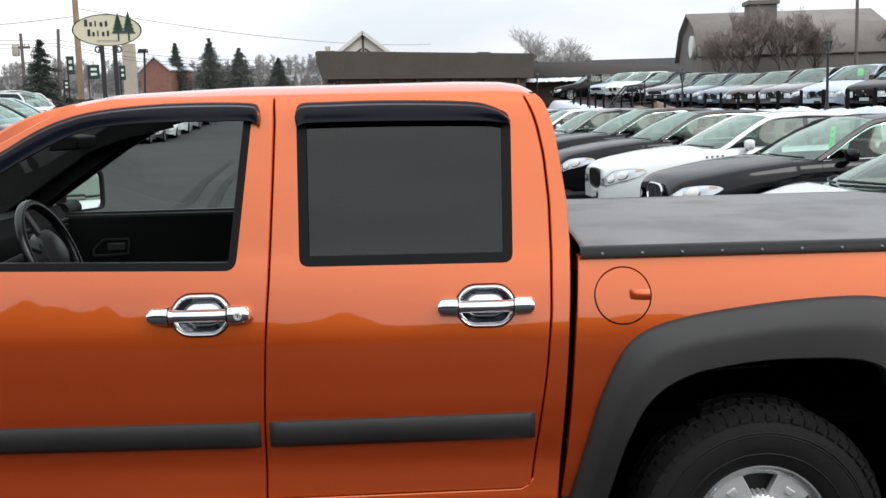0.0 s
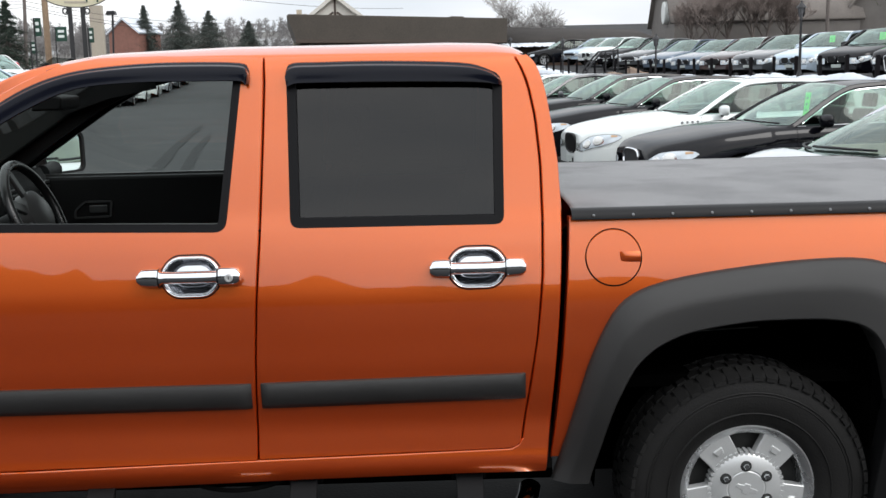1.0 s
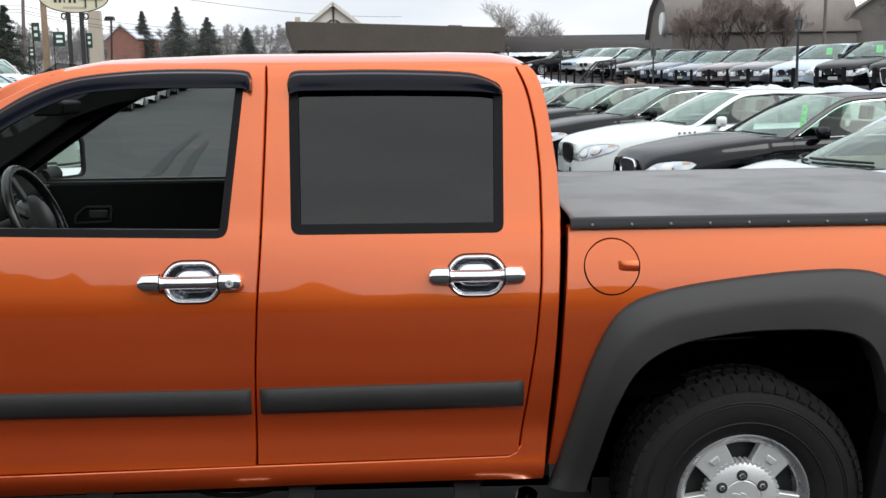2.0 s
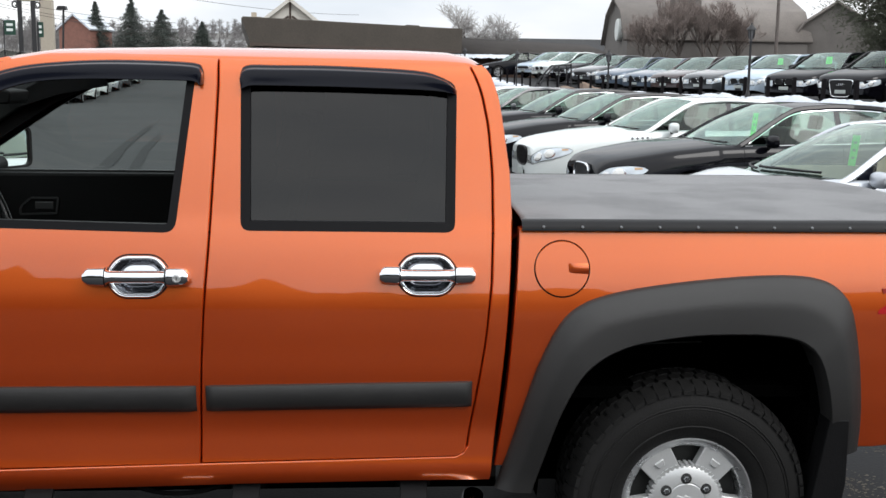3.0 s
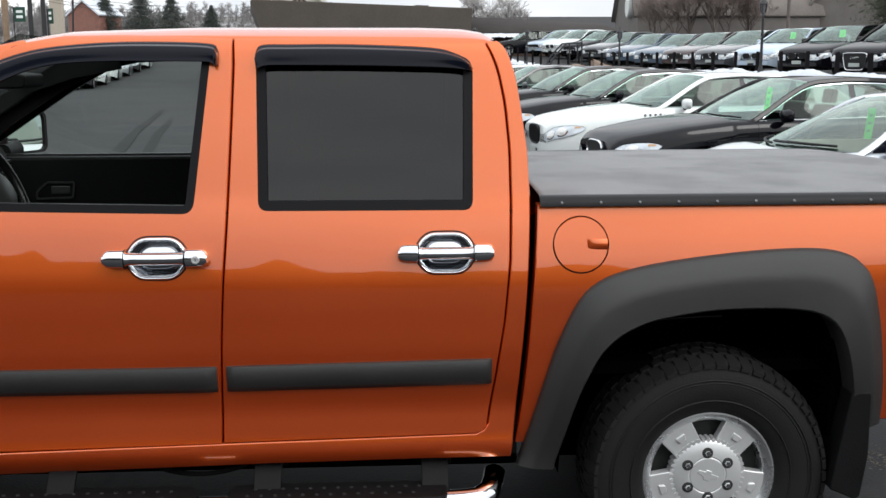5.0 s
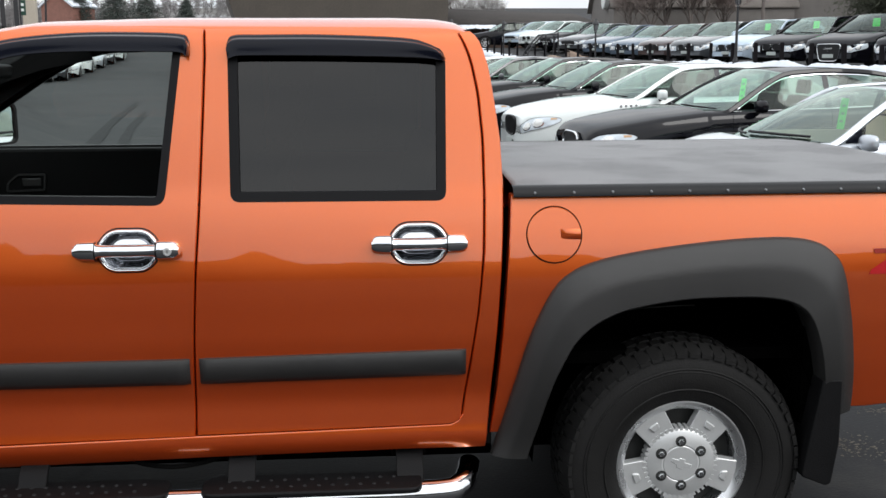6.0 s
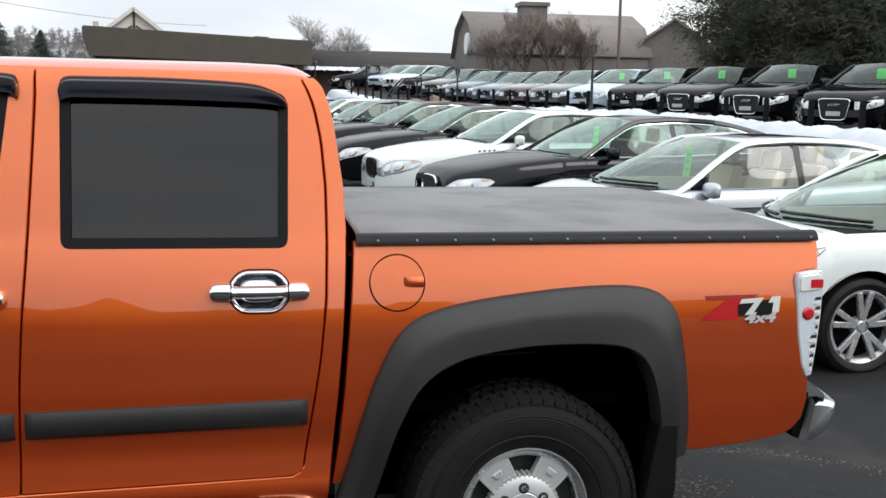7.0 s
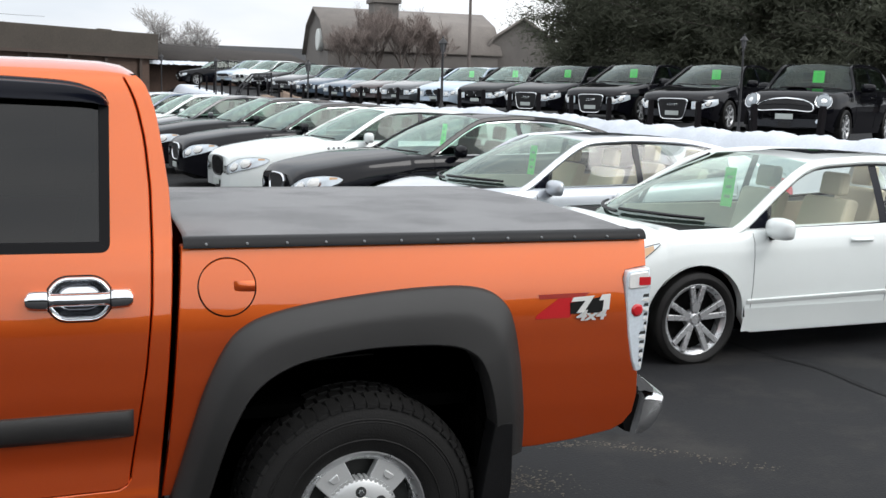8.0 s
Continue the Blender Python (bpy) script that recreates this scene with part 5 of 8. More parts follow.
    # outside mirrors
    for far in (False, True):
        y = (lambda v: WIDE - v) if far else (lambda v: v)
        mir = new("wing_mirror")
        mir.parent = t
        yc = y(-0.115)
        turn = pose(-2.655, yc, 1.365, 0, 0, 0)
        aim = Matrix.Rotation(radians(-26.8 if far else 20), 4, "Z")
        bm = bmesh.new()

        def shell(u, v):
            a, r = 2 * math.pi * u, v
            n4 = 4.0
            ca, sa = math.cos(a), math.sin(a)
            k = (abs(ca) ** n4 + abs(sa) ** n4) ** (-1 / n4)
            w = math.sin(math.pi / 2 * min(1.0, r * 1.0)) ** 0.5
            return (-0.10 * (1 - r ** 2.2) - 0.0, 0.128 * k * ca * w, 0.096 * k * sa * w)
        grid(bm, shell, 40, 10, close_u=True)
        bmesh.ops.remove_doubles(bm, verts=bm.verts[:], dist=1e-5)
        bmesh.ops.recalc_face_normals(bm, faces=bm.faces[:])
        bmesh.ops.transform(bm, matrix=turn @ aim, verts=bm.verts[:])
        sh = part("mirror_shell", bm, BLACK_PLASTIC, mir, "black mirror housing")
        bm = bmesh.new()
        loop = rounded([(-0.126, -0.094), (0.126, -0.094), (0.126, 0.094), (-0.126, 0.094)], 0.04, 6)
        ins = [p * 0.90 for p in loop]
        rows = [[bm.verts.new((xx, p.x, p.y)) for p in lp] for lp, xx in ((loop, -0.012), (loop, 0.008), (ins, 0.006), (ins, -0.006))]
        for a, b in zip(rows, rows[1:]):
            for i in range(len(loop)):
                bm.faces.new((a[i], a[(i + 1) % len(loop)], b[(i + 1) % len(loop)], b[i]))
        bmesh.ops.recalc_face_normals(bm, faces=bm.faces[:])
        bmesh.ops.transform(bm, matrix=turn @ aim, verts=bm.verts[:])
        part("mirror_rim", bm, BLACK_PLASTIC, sh)
        bm = bmesh.new()
        bm.faces.new([bm.verts.new((-0.003, p.x, p.y)) for p in ins])
        bmesh.ops.transform(bm, matrix=turn @ aim, verts=bm.verts[:])
        part("mirror_glass", bm, MIRROR, sh, "silvered mirror glass")
        bm = bmesh.new()
        tube(bm, [(-2.70, y(0.06), 1.29), (-2.69, y(-0.02), 1.29), (-2.68, y(-0.06), 1.30)], 0.035, 12)
        part("mirror_arm", bm, BLACK_PLASTIC, mir)

# ---- parked cars ----
def dup(ob, parent, m):
    c = copy_thing(ob, m)
    c.parent = parent
    return c


def lerp_at(x, pts):
    return float(np.interp(x, [p[0] for p in pts], [p[1] for p in pts]))


def smooth_at(x, pts, w=0.06):
    return sum(lerp_at(x + d * w, pts) * k for d, k in ((-2, 1), (-1, 2), (0, 3), (1, 2), (2, 1))) / 9


COMPACT = dict(L=4.50, W=1.75, H=1.39, wb=2.70, fo=0.93, r=0.315, rim=0.236, cowl=0.72, a=1.30, xr0=2.04, xr1=3.25, c=4.05, b=2.52, q=3.62,
               top=[(0, 0.60), (0.06, 0.68), (0.25, 0.78), (0.6, 0.875), (0.80, 0.905), (1.2, 0.915), (2.5, 0.94), (3.9, 1.02), (4.2, 1.045), (4.42, 1.03), (4.5, 0.94)], belt=[(1.0, 0.885), (2.4, 0.92), (3.6, 0.975), (4.1, 1.02)])
LARGE = dict(L=5.16, W=1.87, H=1.475, wb=2.94, fo=1.02, r=0.335, rim=0.225, cowl=1.36, a=1.65, xr0=2.42, xr1=3.55, c=4.45, b=2.86, q=3.95,
             top=[(0, 0.69), (0.03, 0.755), (0.10, 0.80), (0.3, 0.85), (0.8, 0.935), (1.36, 0.995), (1.7, 1.01), (3.0, 1.03), (4.3, 1.08), (4.8, 1.10), (5.08, 1.07), (5.16, 0.95)], belt=[(1.4, 0.98), (2.8, 1.01), (4.0, 1.05), (4.5, 1.08)])
SALOON = dict(L=4.75, W=1.84, H=1.45, wb=2.80, fo=0.86, r=0.325, rim=0.225, cowl=1.20, a=1.46, xr0=2.20, xr1=3.30, c=4.15, b=2.62, q=3.70,
              top=[(0, 0.62), (0.03, 0.685), (0.10, 0.73), (0.3, 0.785), (0.8, 0.875), (1.22, 0.945), (1.6, 0.97), (3.0, 0.99), (4.1, 1.04), (4.5, 1.05), (4.68, 1.02), (4.75, 0.90)], belt=[(1.2, 0.95), (2.6, 0.97), (3.7, 1.01), (4.2, 1.04)])
HATCH = dict(L=3.70, W=1.68, H=1.415, wb=2.47, fo=0.68, r=0.305, rim=0.215, cowl=1.02, a=1.16, xr0=1.52, xr1=3.10, c=3.52, b=2.25, q=3.15,
             top=[(0, 0.60), (0.04, 0.76), (0.2, 0.86), (0.6, 0.91), (1.02, 0.945), (1.2, 0.95), (2.4, 0.965), (3.4, 0.99), (3.6, 0.98), (3.7, 0.90)], belt=[(1.0, 0.92), (2.2, 0.935), (3.2, 0.96), (3.6, 0.97)])
TALL = dict(L=4.60, W=1.85, H=1.70, wb=2.70, fo=0.88, r=0.36, rim=0.225, cowl=1.15, a=1.36, xr0=1.95, xr1=4.05, c=4.42, b=2.62, q=3.75,
            top=[(0, 0.74), (0.05, 0.90), (0.3, 1.0), (0.8, 1.06), (1.15, 1.10), (1.5, 1.10), (3.0, 1.11), (4.3, 1.13), (4.5, 1.11), (4.6, 1.0)], belt=[(1.1, 1.06), (2.6, 1.08), (3.7, 1.11), (4.4, 1.13)])


def build_car(name, label, spec, coat, at, face="oval", trim=CLOTH, sticker=True, wheels="split", group="parked cars", category="car", detail=True):
    S = spec
    L, W, H, r = S["L"], S["W"], S["H"], S["r"]
    fo, ra = S["fo"], S["fo"] + S["wb"]
    car = thing(name, label, category, group, at=at)
    hw = lambda x: W / 2 * smooth_at(x, [(-0.2, 0.58), (0.0, 0.64), (0.04, 0.735), (0.10, 0.82), (0.30, 0.925), (0.7, 0.98), (1.2, 1.0), (L - 1.1, 1.0), (L - 0.5, 0.96), (L - 0.12, 0.88), (L, 0.80), (L + 0.2, 0.78)], 0.05)
    R = r + 0.05

    def bottom(x):
        b = 0.20 + 0.10 * max(0, 1 - x / 0.35) + 0.08 * max(0, (x - L + 0.4) / 0.4)
        for xa in (fo, ra):
            if abs(x - xa) < R:
                b = max(b, r + math.sqrt(R * R - (x - xa) ** 2))
        return b
    xs = sorted(set([round(v, 4) for v in np.linspace(0, L, 40)] + [round(xa + R * math.cos(a), 4) for xa in (fo, ra) for a in np.linspace(0, math.pi, 21)] + [0.01, 0.02, 0.035, 0.05, 0.08, L - 0.03]))
    n_top = 4

    def cut(x):
        T, B, h = smooth_at(x, S["top"], 0.03), bottom(x), hw(x)
        belt = x > S["cowl"] - 0.02 and x < S["c"] + 0.02
        drop = 0.05 if not belt else 0.03
        Z = T - drop
        side = [(0.955, Z - 0.01), (0.985, Z - 0.07), (0.998, Z - 0.16), (1.0, 0.62), (0.998, 0.52), (0.985, 0.40), (0.965, 0.30), (0.945, 0.20)]
        crown = 0.035 if not belt else 0.0
        pts = [(0, T + crown), (0.45, T + crown * 0.85), (0.72, T + crown * 0.45), (0.88, T - 0.006), (0.93, T - 0.022)]
        zs_, fs_ = [z for _, z in side][::-1], [f for f, _ in side][::-1]
        for f, z in side:
            pts.append((f, z) if z > B else (float(np.interp(B, zs_, fs_)), B))
        return [(f * h, z) for f, z in pts]
    # the nose as a table of half widths over x and z, to lay lamps and grilles on
    nose_xs, nose_zs = np.linspace(0, 1.3, 53), np.linspace(0.22, 1.0, 53)
    nose_w = np.array([[float(np.interp(-z, [-p[1] for p in c], [p[0] for p in c])) for z in nose_zs] for c in (cut(x) for x in nose_xs)])
    nose_top = [smooth_at(x, S["top"], 0.03) for x in nose_xs]

    def wide_at(x, z):
        return float(np.interp(x, nose_xs, [np.interp(z, nose_zs, row) for row in nose_w]))

    def front_x(y, z):
        row = np.maximum.accumulate([np.interp(z, nose_zs, r_) for r_ in nose_w])
        i = int(np.searchsorted(row, abs(y) + 1e-6))
        if i == 0 or i >= len(row):
            return float(nose_xs[min(i, len(row) - 1)])
        return float(np.interp(abs(y), row[i - 1:i + 1], nose_xs[i - 1:i + 1]))
    bm = bmesh.new()
    rows = []
    for x in xs:
        c = cut(x)
        rows.append([bm.verts.new((x, -yy, z)) for yy, z in reversed(c)] + [bm.verts.new((x, yy, z)) for yy, z in c[1:]])
    k = len(rows[0])
    mid = k // 2
    for i in range(len(xs) - 1):
        inside = S["cowl"] + 0.10 < (xs[i] + xs[i + 1]) / 2 < S["c"] - 0.12
        for j in range(k - 1):
            if inside and mid - 3 <= j < mid + 3:
                continue
            bm.faces.new((rows[i][j], rows[i + 1][j], rows[i + 1][j + 1], rows[i][j + 1]))
    bm.faces.new(rows[0])
    bm.faces.new(rows[-1][::-1])
    bmesh.ops.remove_doubles(bm, verts=bm.verts[:], dist=2e-4)
    bmesh.ops.recalc_face_normals(bm, faces=bm.faces[:])
    rim = [e for e in bm.edges if len(e.link_faces) == 1 and abs(e.verts[0].co.y) > W * 0.3 and e.verts[0].co.z < 0.85]
    for v in bmesh.ops.extrude_edge_only(bm, edges=rim)["geom"]:
        if isinstance(v, bmesh.types.BMVert):
            v.co.y *= 0.93
    body = part("body", bm, coat, car, angle=45)
    # under side and wheel housings
    bm = bmesh.new()
    box(bm, 0.15, L - 0.15, -W / 2 + 0.20, W / 2 - 0.20, 0.19, 0.26)
    box(bm, 0.30, L - 0.35, -W / 2 + 0.28, W / 2 - 0.28, 0.26, 0.62)
    for xa in (fo, ra):
        for s in (-1, 1):
            grid(bm, lambda u, v: (xa + (R + 0.01) * math.cos(math.pi * u), s * (W / 2 - 0.012 - 0.36 * v), r + (R + 0.01) * math.sin(math.pi * u)), 16, 1)
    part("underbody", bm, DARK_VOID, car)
    # greenhouse lines
    zb = lambda x: lerp_at(x, S["belt"]) + 0.02
    wb_, wr = W / 2 * 0.905, W / 2 * 0.70
    line = spline([(S["a"] - 0.20, wb_ + 0.004, zb(S["a"]) - 0.085), (S["a"], wb_, zb(S["a"]) + 0.012), (S["a"] + 0.56 * (S["xr0"] - 0.08 - S["a"]), wb_ + 0.62 * (wr + 0.014 - wb_), zb(S["a"]) + 0.012 + 0.61 * (H - 0.10 - zb(S["a"]))), (S["xr0"] - 0.08, wr + 0.014, H - 0.088), (S["xr0"] + 0.24, wr + 0.004, H - 0.050), ((S["xr0"] + S["xr1"]) / 2, wr + 0.012, H - 0.040), (S["xr1"], wr - 0.005, H - 0.075), (S["q"] + (S["c"] - S["q"]) * 0.45, wr + 0.06, zb(S["c"]) + (H - zb(S["c"])) * 0.42), (S["c"], wb_ - 0.02, zb(S["c"]))], 8)
    lx, ly, lz = [p.x for p in line], [p.y for p in line], [p.z for p in line]
    top_of = lambda x: (float(np.interp(x, lx, ly)), float(np.interp(x, lx, lz)))
    bm = bmesh.new()

    def roof(u, v):
        x = S["xr0"] - 0.02 + (S["xr1"] - S["xr0"] + 0.04) * u
        w, z = top_of(x)
        s = 2 * v - 1
        return (x - 0.10 * (1 - s * s) * (1 - u) + 0.10 * (1 - s * s) * u, s * w, z + 0.040 * (1 - s * s))
    grid(bm, roof, 16, 14)
    bmesh.ops.recalc_face_normals(bm, faces=bm.faces[:])
    roof_ob = part("roof", bm, coat, car, angle=60)
    for s in (-1, 1):
        bm = bmesh.new()
        strip(bm, [(p.x, s * p.y, p.z) for p in line], (0, s, 0.45), 0.062, 0.05)
        part("roof_pillar", bm, coat, car, bevel=0.012)
    # glass
    cx = S["cowl"]

    def screen(u, v):
        s = 2 * u - 1
        x0 = cx + (S["a"] - cx) * s * s
        w0 = wb_ - 0.015
        z0 = lerp_at(x0, S["top"]) + 0.008 - 0.02 * s * s
        x1, w1 = S["xr0"] - 0.11 + 0.09 * s * s, wr - 0.02
        z1 = H - 0.022 - 0.042 * s * s
        bulge = 0.035 * math.sin(math.pi * v) * (1 - 0.4 * s * s)
        return (x0 + (x1 - x0) * v - bulge * 0.6, s * (w0 + (w1 - w0) * v), z0 + (z1 - z0) * v + bulge)
    bm = bmesh.new()
    grid(bm, screen, 16, 12)
    bmesh.ops.recalc_face_normals(bm, faces=bm.faces[:])
    ws = part("windscreen", bm, DARK_SCREEN if face in ("tall", "mouth") else COMPACT_SCREEN if spec is COMPACT else SCREEN, car, "sloping green-tinted windscreen")
    ws.visible_shadow = False
    for e in (0.0, 1.0):
        bm = bmesh.new()
        strip(bm, [Vector(screen(e, v)) + Vector((-0.006, 0, 0.006)) for v in np.linspace(0, 1, 10)], (-0.6, 0, 0.8), 0.042, 0.010)
        part("screen_seal", bm, SEAL, car)
    if spec is COMPACT:
        bm = bmesh.new()
        grid(bm, lambda u, v: Vector(roof(0.24 + 0.34 * u, 0.27 + 0.46 * v)) + Vector((0, 0, 0.004)), 8, 8)
        part("sunroof", bm, GLOSS_BLACK, car, "dark glass sunroof", angle=60)

    def back(u, v):
        s = 2 * u - 1
        x0, z0 = S["c"] + 0.14 * (1 - s * s) - 0.02, lerp_at(S["c"] + 0.1, S["top"]) + 0.0
        x1, z1 = S["xr1"] + 0.10 - 0.09 * s * s, H - 0.035 - 0.045 * s * s
        return (x0 + (x1 - x0) * v, s * ((wb_ - 0.12) + (wr - 0.03 - wb_ + 0.12) * v), z0 + (z1 - z0) * v + 0.03 * math.sin(math.pi * v))
    bm = bmesh.new()
    grid(bm, back, 10, 8)
    bmesh.ops.recalc_face_normals(bm, faces=bm.faces[:])
    part("back_window", bm, CLEAR_SIDE if spec is COMPACT else CAR_SIDE, car).visible_shadow = False

    def side_patch(x0, x1, s, out=0.0):
        b = bmesh.new()

        def f(u, v):
            x = x0 + (x1 - x0) * u
            w1, z1 = top_of(x)
            z0 = zb(x) - 0.03
            z1 = max(z1 - 0.02, z0 + 0.004)
            w0 = wb_ + 0.002
            t = v
            return (x, s * (w0 + (w1 - w0) * ((z0 + (z1 - z0) * t - z0) / max(H - 0.06 - z0, 0.1)) ** 1.15 + out), z0 + (z1 - z0) * t)
        grid(b, f, 14, 6)
        bmesh.ops.recalc_face_normals(b, faces=b.faces[:])
        return b
    for s in (-1, 1):
        for x0, x1 in ((S["a"] + 0.04, S["b"] - 0.035), (S["b"] + 0.035, S["q"] - 0.02)):
            w = part("side_window", side_patch(x0, x1, s), CLEAR_SIDE if spec is COMPACT else CAR_SIDE, car)
            w.visible_shadow = False
        part("rear_pillar", side_patch(S["q"] - 0.02, S["c"] - 0.02, s, 0.006), coat, car)
        part("door_pillar", side_patch(S["b"] - 0.035, S["b"] + 0.035, s, 0.004), GLOSS_BLACK, car)
        if detail:
            bm = bmesh.new()
            strip(bm, [(x, s * (wb_ + 0.012), zb(x) - 0.022) for x in np.linspace(S["a"] - 0.05, S["q"], 14)], (0, s, 0.2), 0.014, 0.010)
            part("window_trim", bm, SEAL if coat is not BLACK_PAINT else CHROME, car)
            bm = bmesh.new()
            rail = [(x, s * (top_of(x)[0] + 0.016), top_of(x)[1] - 0.034) for x in np.linspace(S["a"] + 0.06, S["q"] + 0.02, 26)]
            strip(bm, rail, (0, s, 0.35), 0.008, 0.010)
            part("window_rail", bm, SEAL if coat is not BLACK_PAINT else CHROME, car)
            if spec is COMPACT:
                # small fixed pane ahead of the door
                xq = S["a"] + 0.20
                part("quarter_pane", side_patch(S["a"] + 0.05, xq, s, 0.004), GLOSS_BLACK, car, "small dark quarter window")
                bm = bmesh.new()
                zq = top_of(xq + 0.05)
                strip(bm, [(xq, s * (wb_ + 0.006), zb(xq) - 0.02), (xq + 0.05, s * (zq[0] + 0.012), zq[1] - 0.03)], (0, s, 0.2), 0.035, 0.012)
                part("quarter_post", bm, SEAL, car)
                # raised sill skirt
                bm = bmesh.new()
                grid(bm, lambda u, v: (fo + R + 0.01 + (S["wb"] - 2 * R - 0.02) * u, s * (W / 2 * float(np.interp(0.375 - 0.165 * v, [0.2, 0.3, 0.4], [0.945, 0.965, 0.985])) + 0.004 + 0.006 * (1 - v) ** 2), 0.375 - 0.165 * v), 20, 8)
                bmesh.ops.recalc_face_normals(bm, faces=bm.faces[:])
                part("sill_skirt", bm, coat, body)
                bm = bmesh.new()
                xa_, xb_ = fo + R + 0.02, ra - R - 0.10
                prof_ = [(0.0, 0.012), (0.012, 0.006), (0.010, -0.004), (0.0, -0.022)]
                grid(bm, lambda u, v: (xa_ + (xb_ - xa_) * u, s * (W / 2 * float(np.interp(0.425 + 0.03 * u, [0.3, 0.4, 0.52], [0.965, 0.985, 0.998])) + 0.001 + prof_[round(v * 3)][0]), 0.425 + 0.03 * u + prof_[round(v * 3)][1]), 20, 3)
                bmesh.ops.recalc_face_normals(bm, faces=bm.faces[:])
                part("door_ridge", bm, coat, body)
            if spec is LARGE and coat is WHITE_PAINT:
                for k in range(4):
                    bm = bmesh.new()
                    px = fo + R + 0.02 + 0.075 * k
                    lathe(bm, [(0.0, s * 0.008), (0.012, s * 0.007), (0.018, s * 0.003), (0.020, 0.0)], 14, "Y", (px - 0.08, s * hw(px) * 0.985, smooth_at(px, S["top"], 0.03) - 0.105))
                    part("fender_port", bm, PLATE_GREY, body, "small oval port")
            # door joints follow the body side
            for x in (S["a"] + (0.05 if spec is COMPACT else -0.02), S["b"], min(S["q"] + 0.02, ra + 0.1)):
                c = [(yy, z) for yy, z in cut(x)][5:]
                z_end = max(0.24, bottom(x))
                bm = bmesh.new()
                pts = [(x, s * (yy + 0.0012), z) for yy, z in c if z > z_end + 0.01]
                if len(pts) > 2:
                    strip(bm, pts, (0, s, 0), 0.0035, 0.003)
                    part("door_joint", bm, SEAL if coat is not WHITE_PAINT else PLATE_GREY, body)
            for x in (S["b"] - 0.26, S["q"] - 0.10):
                yy = hw(x)
                bm = bmesh.new()
                grid(bm, lambda u, v: (x - 0.10 + 0.2 * u, s * (yy + 0.004 + 0.026 * math.sin(math.pi * u) ** 0.4 * math.sin(math.pi * v)), 0.80 + 0.035 * v), 10, 6)
                bmesh.ops.recalc_face_normals(bm, faces=bm.faces[:])
                part("door_handle", bm, coat, body)
            # wing mirror
            mx, my, mz = S["a"] + (0.19 if spec is COMPACT else 0.28), s * (W / 2 + 0.075), zb(S["a"] + 0.2) + (0.0 if spec is COMPACT else 0.04)
            bm = bmesh.new()

            def mirror(u, v):
                a, p = 2 * math.pi * u, math.pi * v
                sx = 0.075 if math.cos(a) < 0 else 0.035
                q = (abs(math.cos(a)) ** 3 + abs(math.sin(a)) ** 3) ** (-1 / 3)
                return (mx + sx * q * math.cos(a) * math.sin(p) ** 0.7, my + s * 0.125 * math.cos(p), mz + 0.074 * q * math.sin(a) * math.sin(p) ** 0.45)
            grid(bm, mirror, 18, 12, close_u=True)
            bmesh.ops.remove_doubles(bm, verts=bm.verts[:], dist=1e-5)
            bmesh.ops.recalc_face_normals(bm, faces=bm.faces[:])
            mir = part("wing_mirror", bm, coat, car)
            bm = bmesh.new()
            tube(bm, [(mx + 0.01, s * (wb_ - 0.01), mz - 0.09), (mx + 0.0, my - s * 0.05, mz - 0.05)], 0.024, 8)
            part("mirror_stalk", bm, BLACK_PLASTIC, mir)
        # head lamp, wrapped round the corner of the nose
        ref = np.array([np.interp(lerp_at(0.1, S["top"]) - 0.12, nose_zs, r_) for r_ in nose_w])
        run = np.concatenate(([0.0, ref[0]], ref[0] + np.cumsum(np.hypot(np.diff(nose_xs), np.diff(ref)))))
        run_x = np.concatenate(([0.0], nose_xs))
        a0, a1, hang = {"oval": (0.50, 1.20, 0.135), "slit": (0.36, 1.30, 0.055), "tall": (0.42, 1.04, 0.050), "kidney": (0.38, 1.00, 0.045), "wide": (0.42, 1.00, 0.045), "mouth": (0.45, 1.0, 0.05)}[face]

        def lamp(u, v, out=0.007):
            arc = a0 + (a1 - a0) * min(max(u, 0.0), 1.0)
            x = float(np.interp(arc, run, run_x))
            if face == "oval":
                hh = 0.006 + 0.076 * math.sin(math.pi * min(1.0, max(0.0, u)) ** 0.80) ** 0.55
            elif face == "slit":
                hh = 0.072 * min(1.0, 0.4 + 2.0 * u) * (1 - 0.94 * max(0.0, u) ** 4)
            else:
                hh = 0.080 * (1 - 0.35 * max(0.0, u) ** 4)
            rise = float(np.interp(x, nose_xs, nose_top)) - nose_top[1]
            zz = nose_top[1] + rise * {"oval": 0.80, "slit": 1.0}.get(face, 0.42) - hang - (2 * hh * v if face != "oval" else hh * (2 * v - 1))
            if arc <= ref[0]:
                return (front_x(arc, zz) - out, s * (arc + out * 0.2), zz)
            return (x - out * 0.5, s * (wide_at(x, zz) + out * 0.8), zz)
        bm = bmesh.new()
        grid(bm, lamp, 18, 8)
        bmesh.ops.recalc_face_normals(bm, faces=bm.faces[:])
        hl = part("headlamp", bm, LAMP_PALE if face != "mouth" else coat, car, "clear wrap-around headlamp" if face != "mouth" else "")
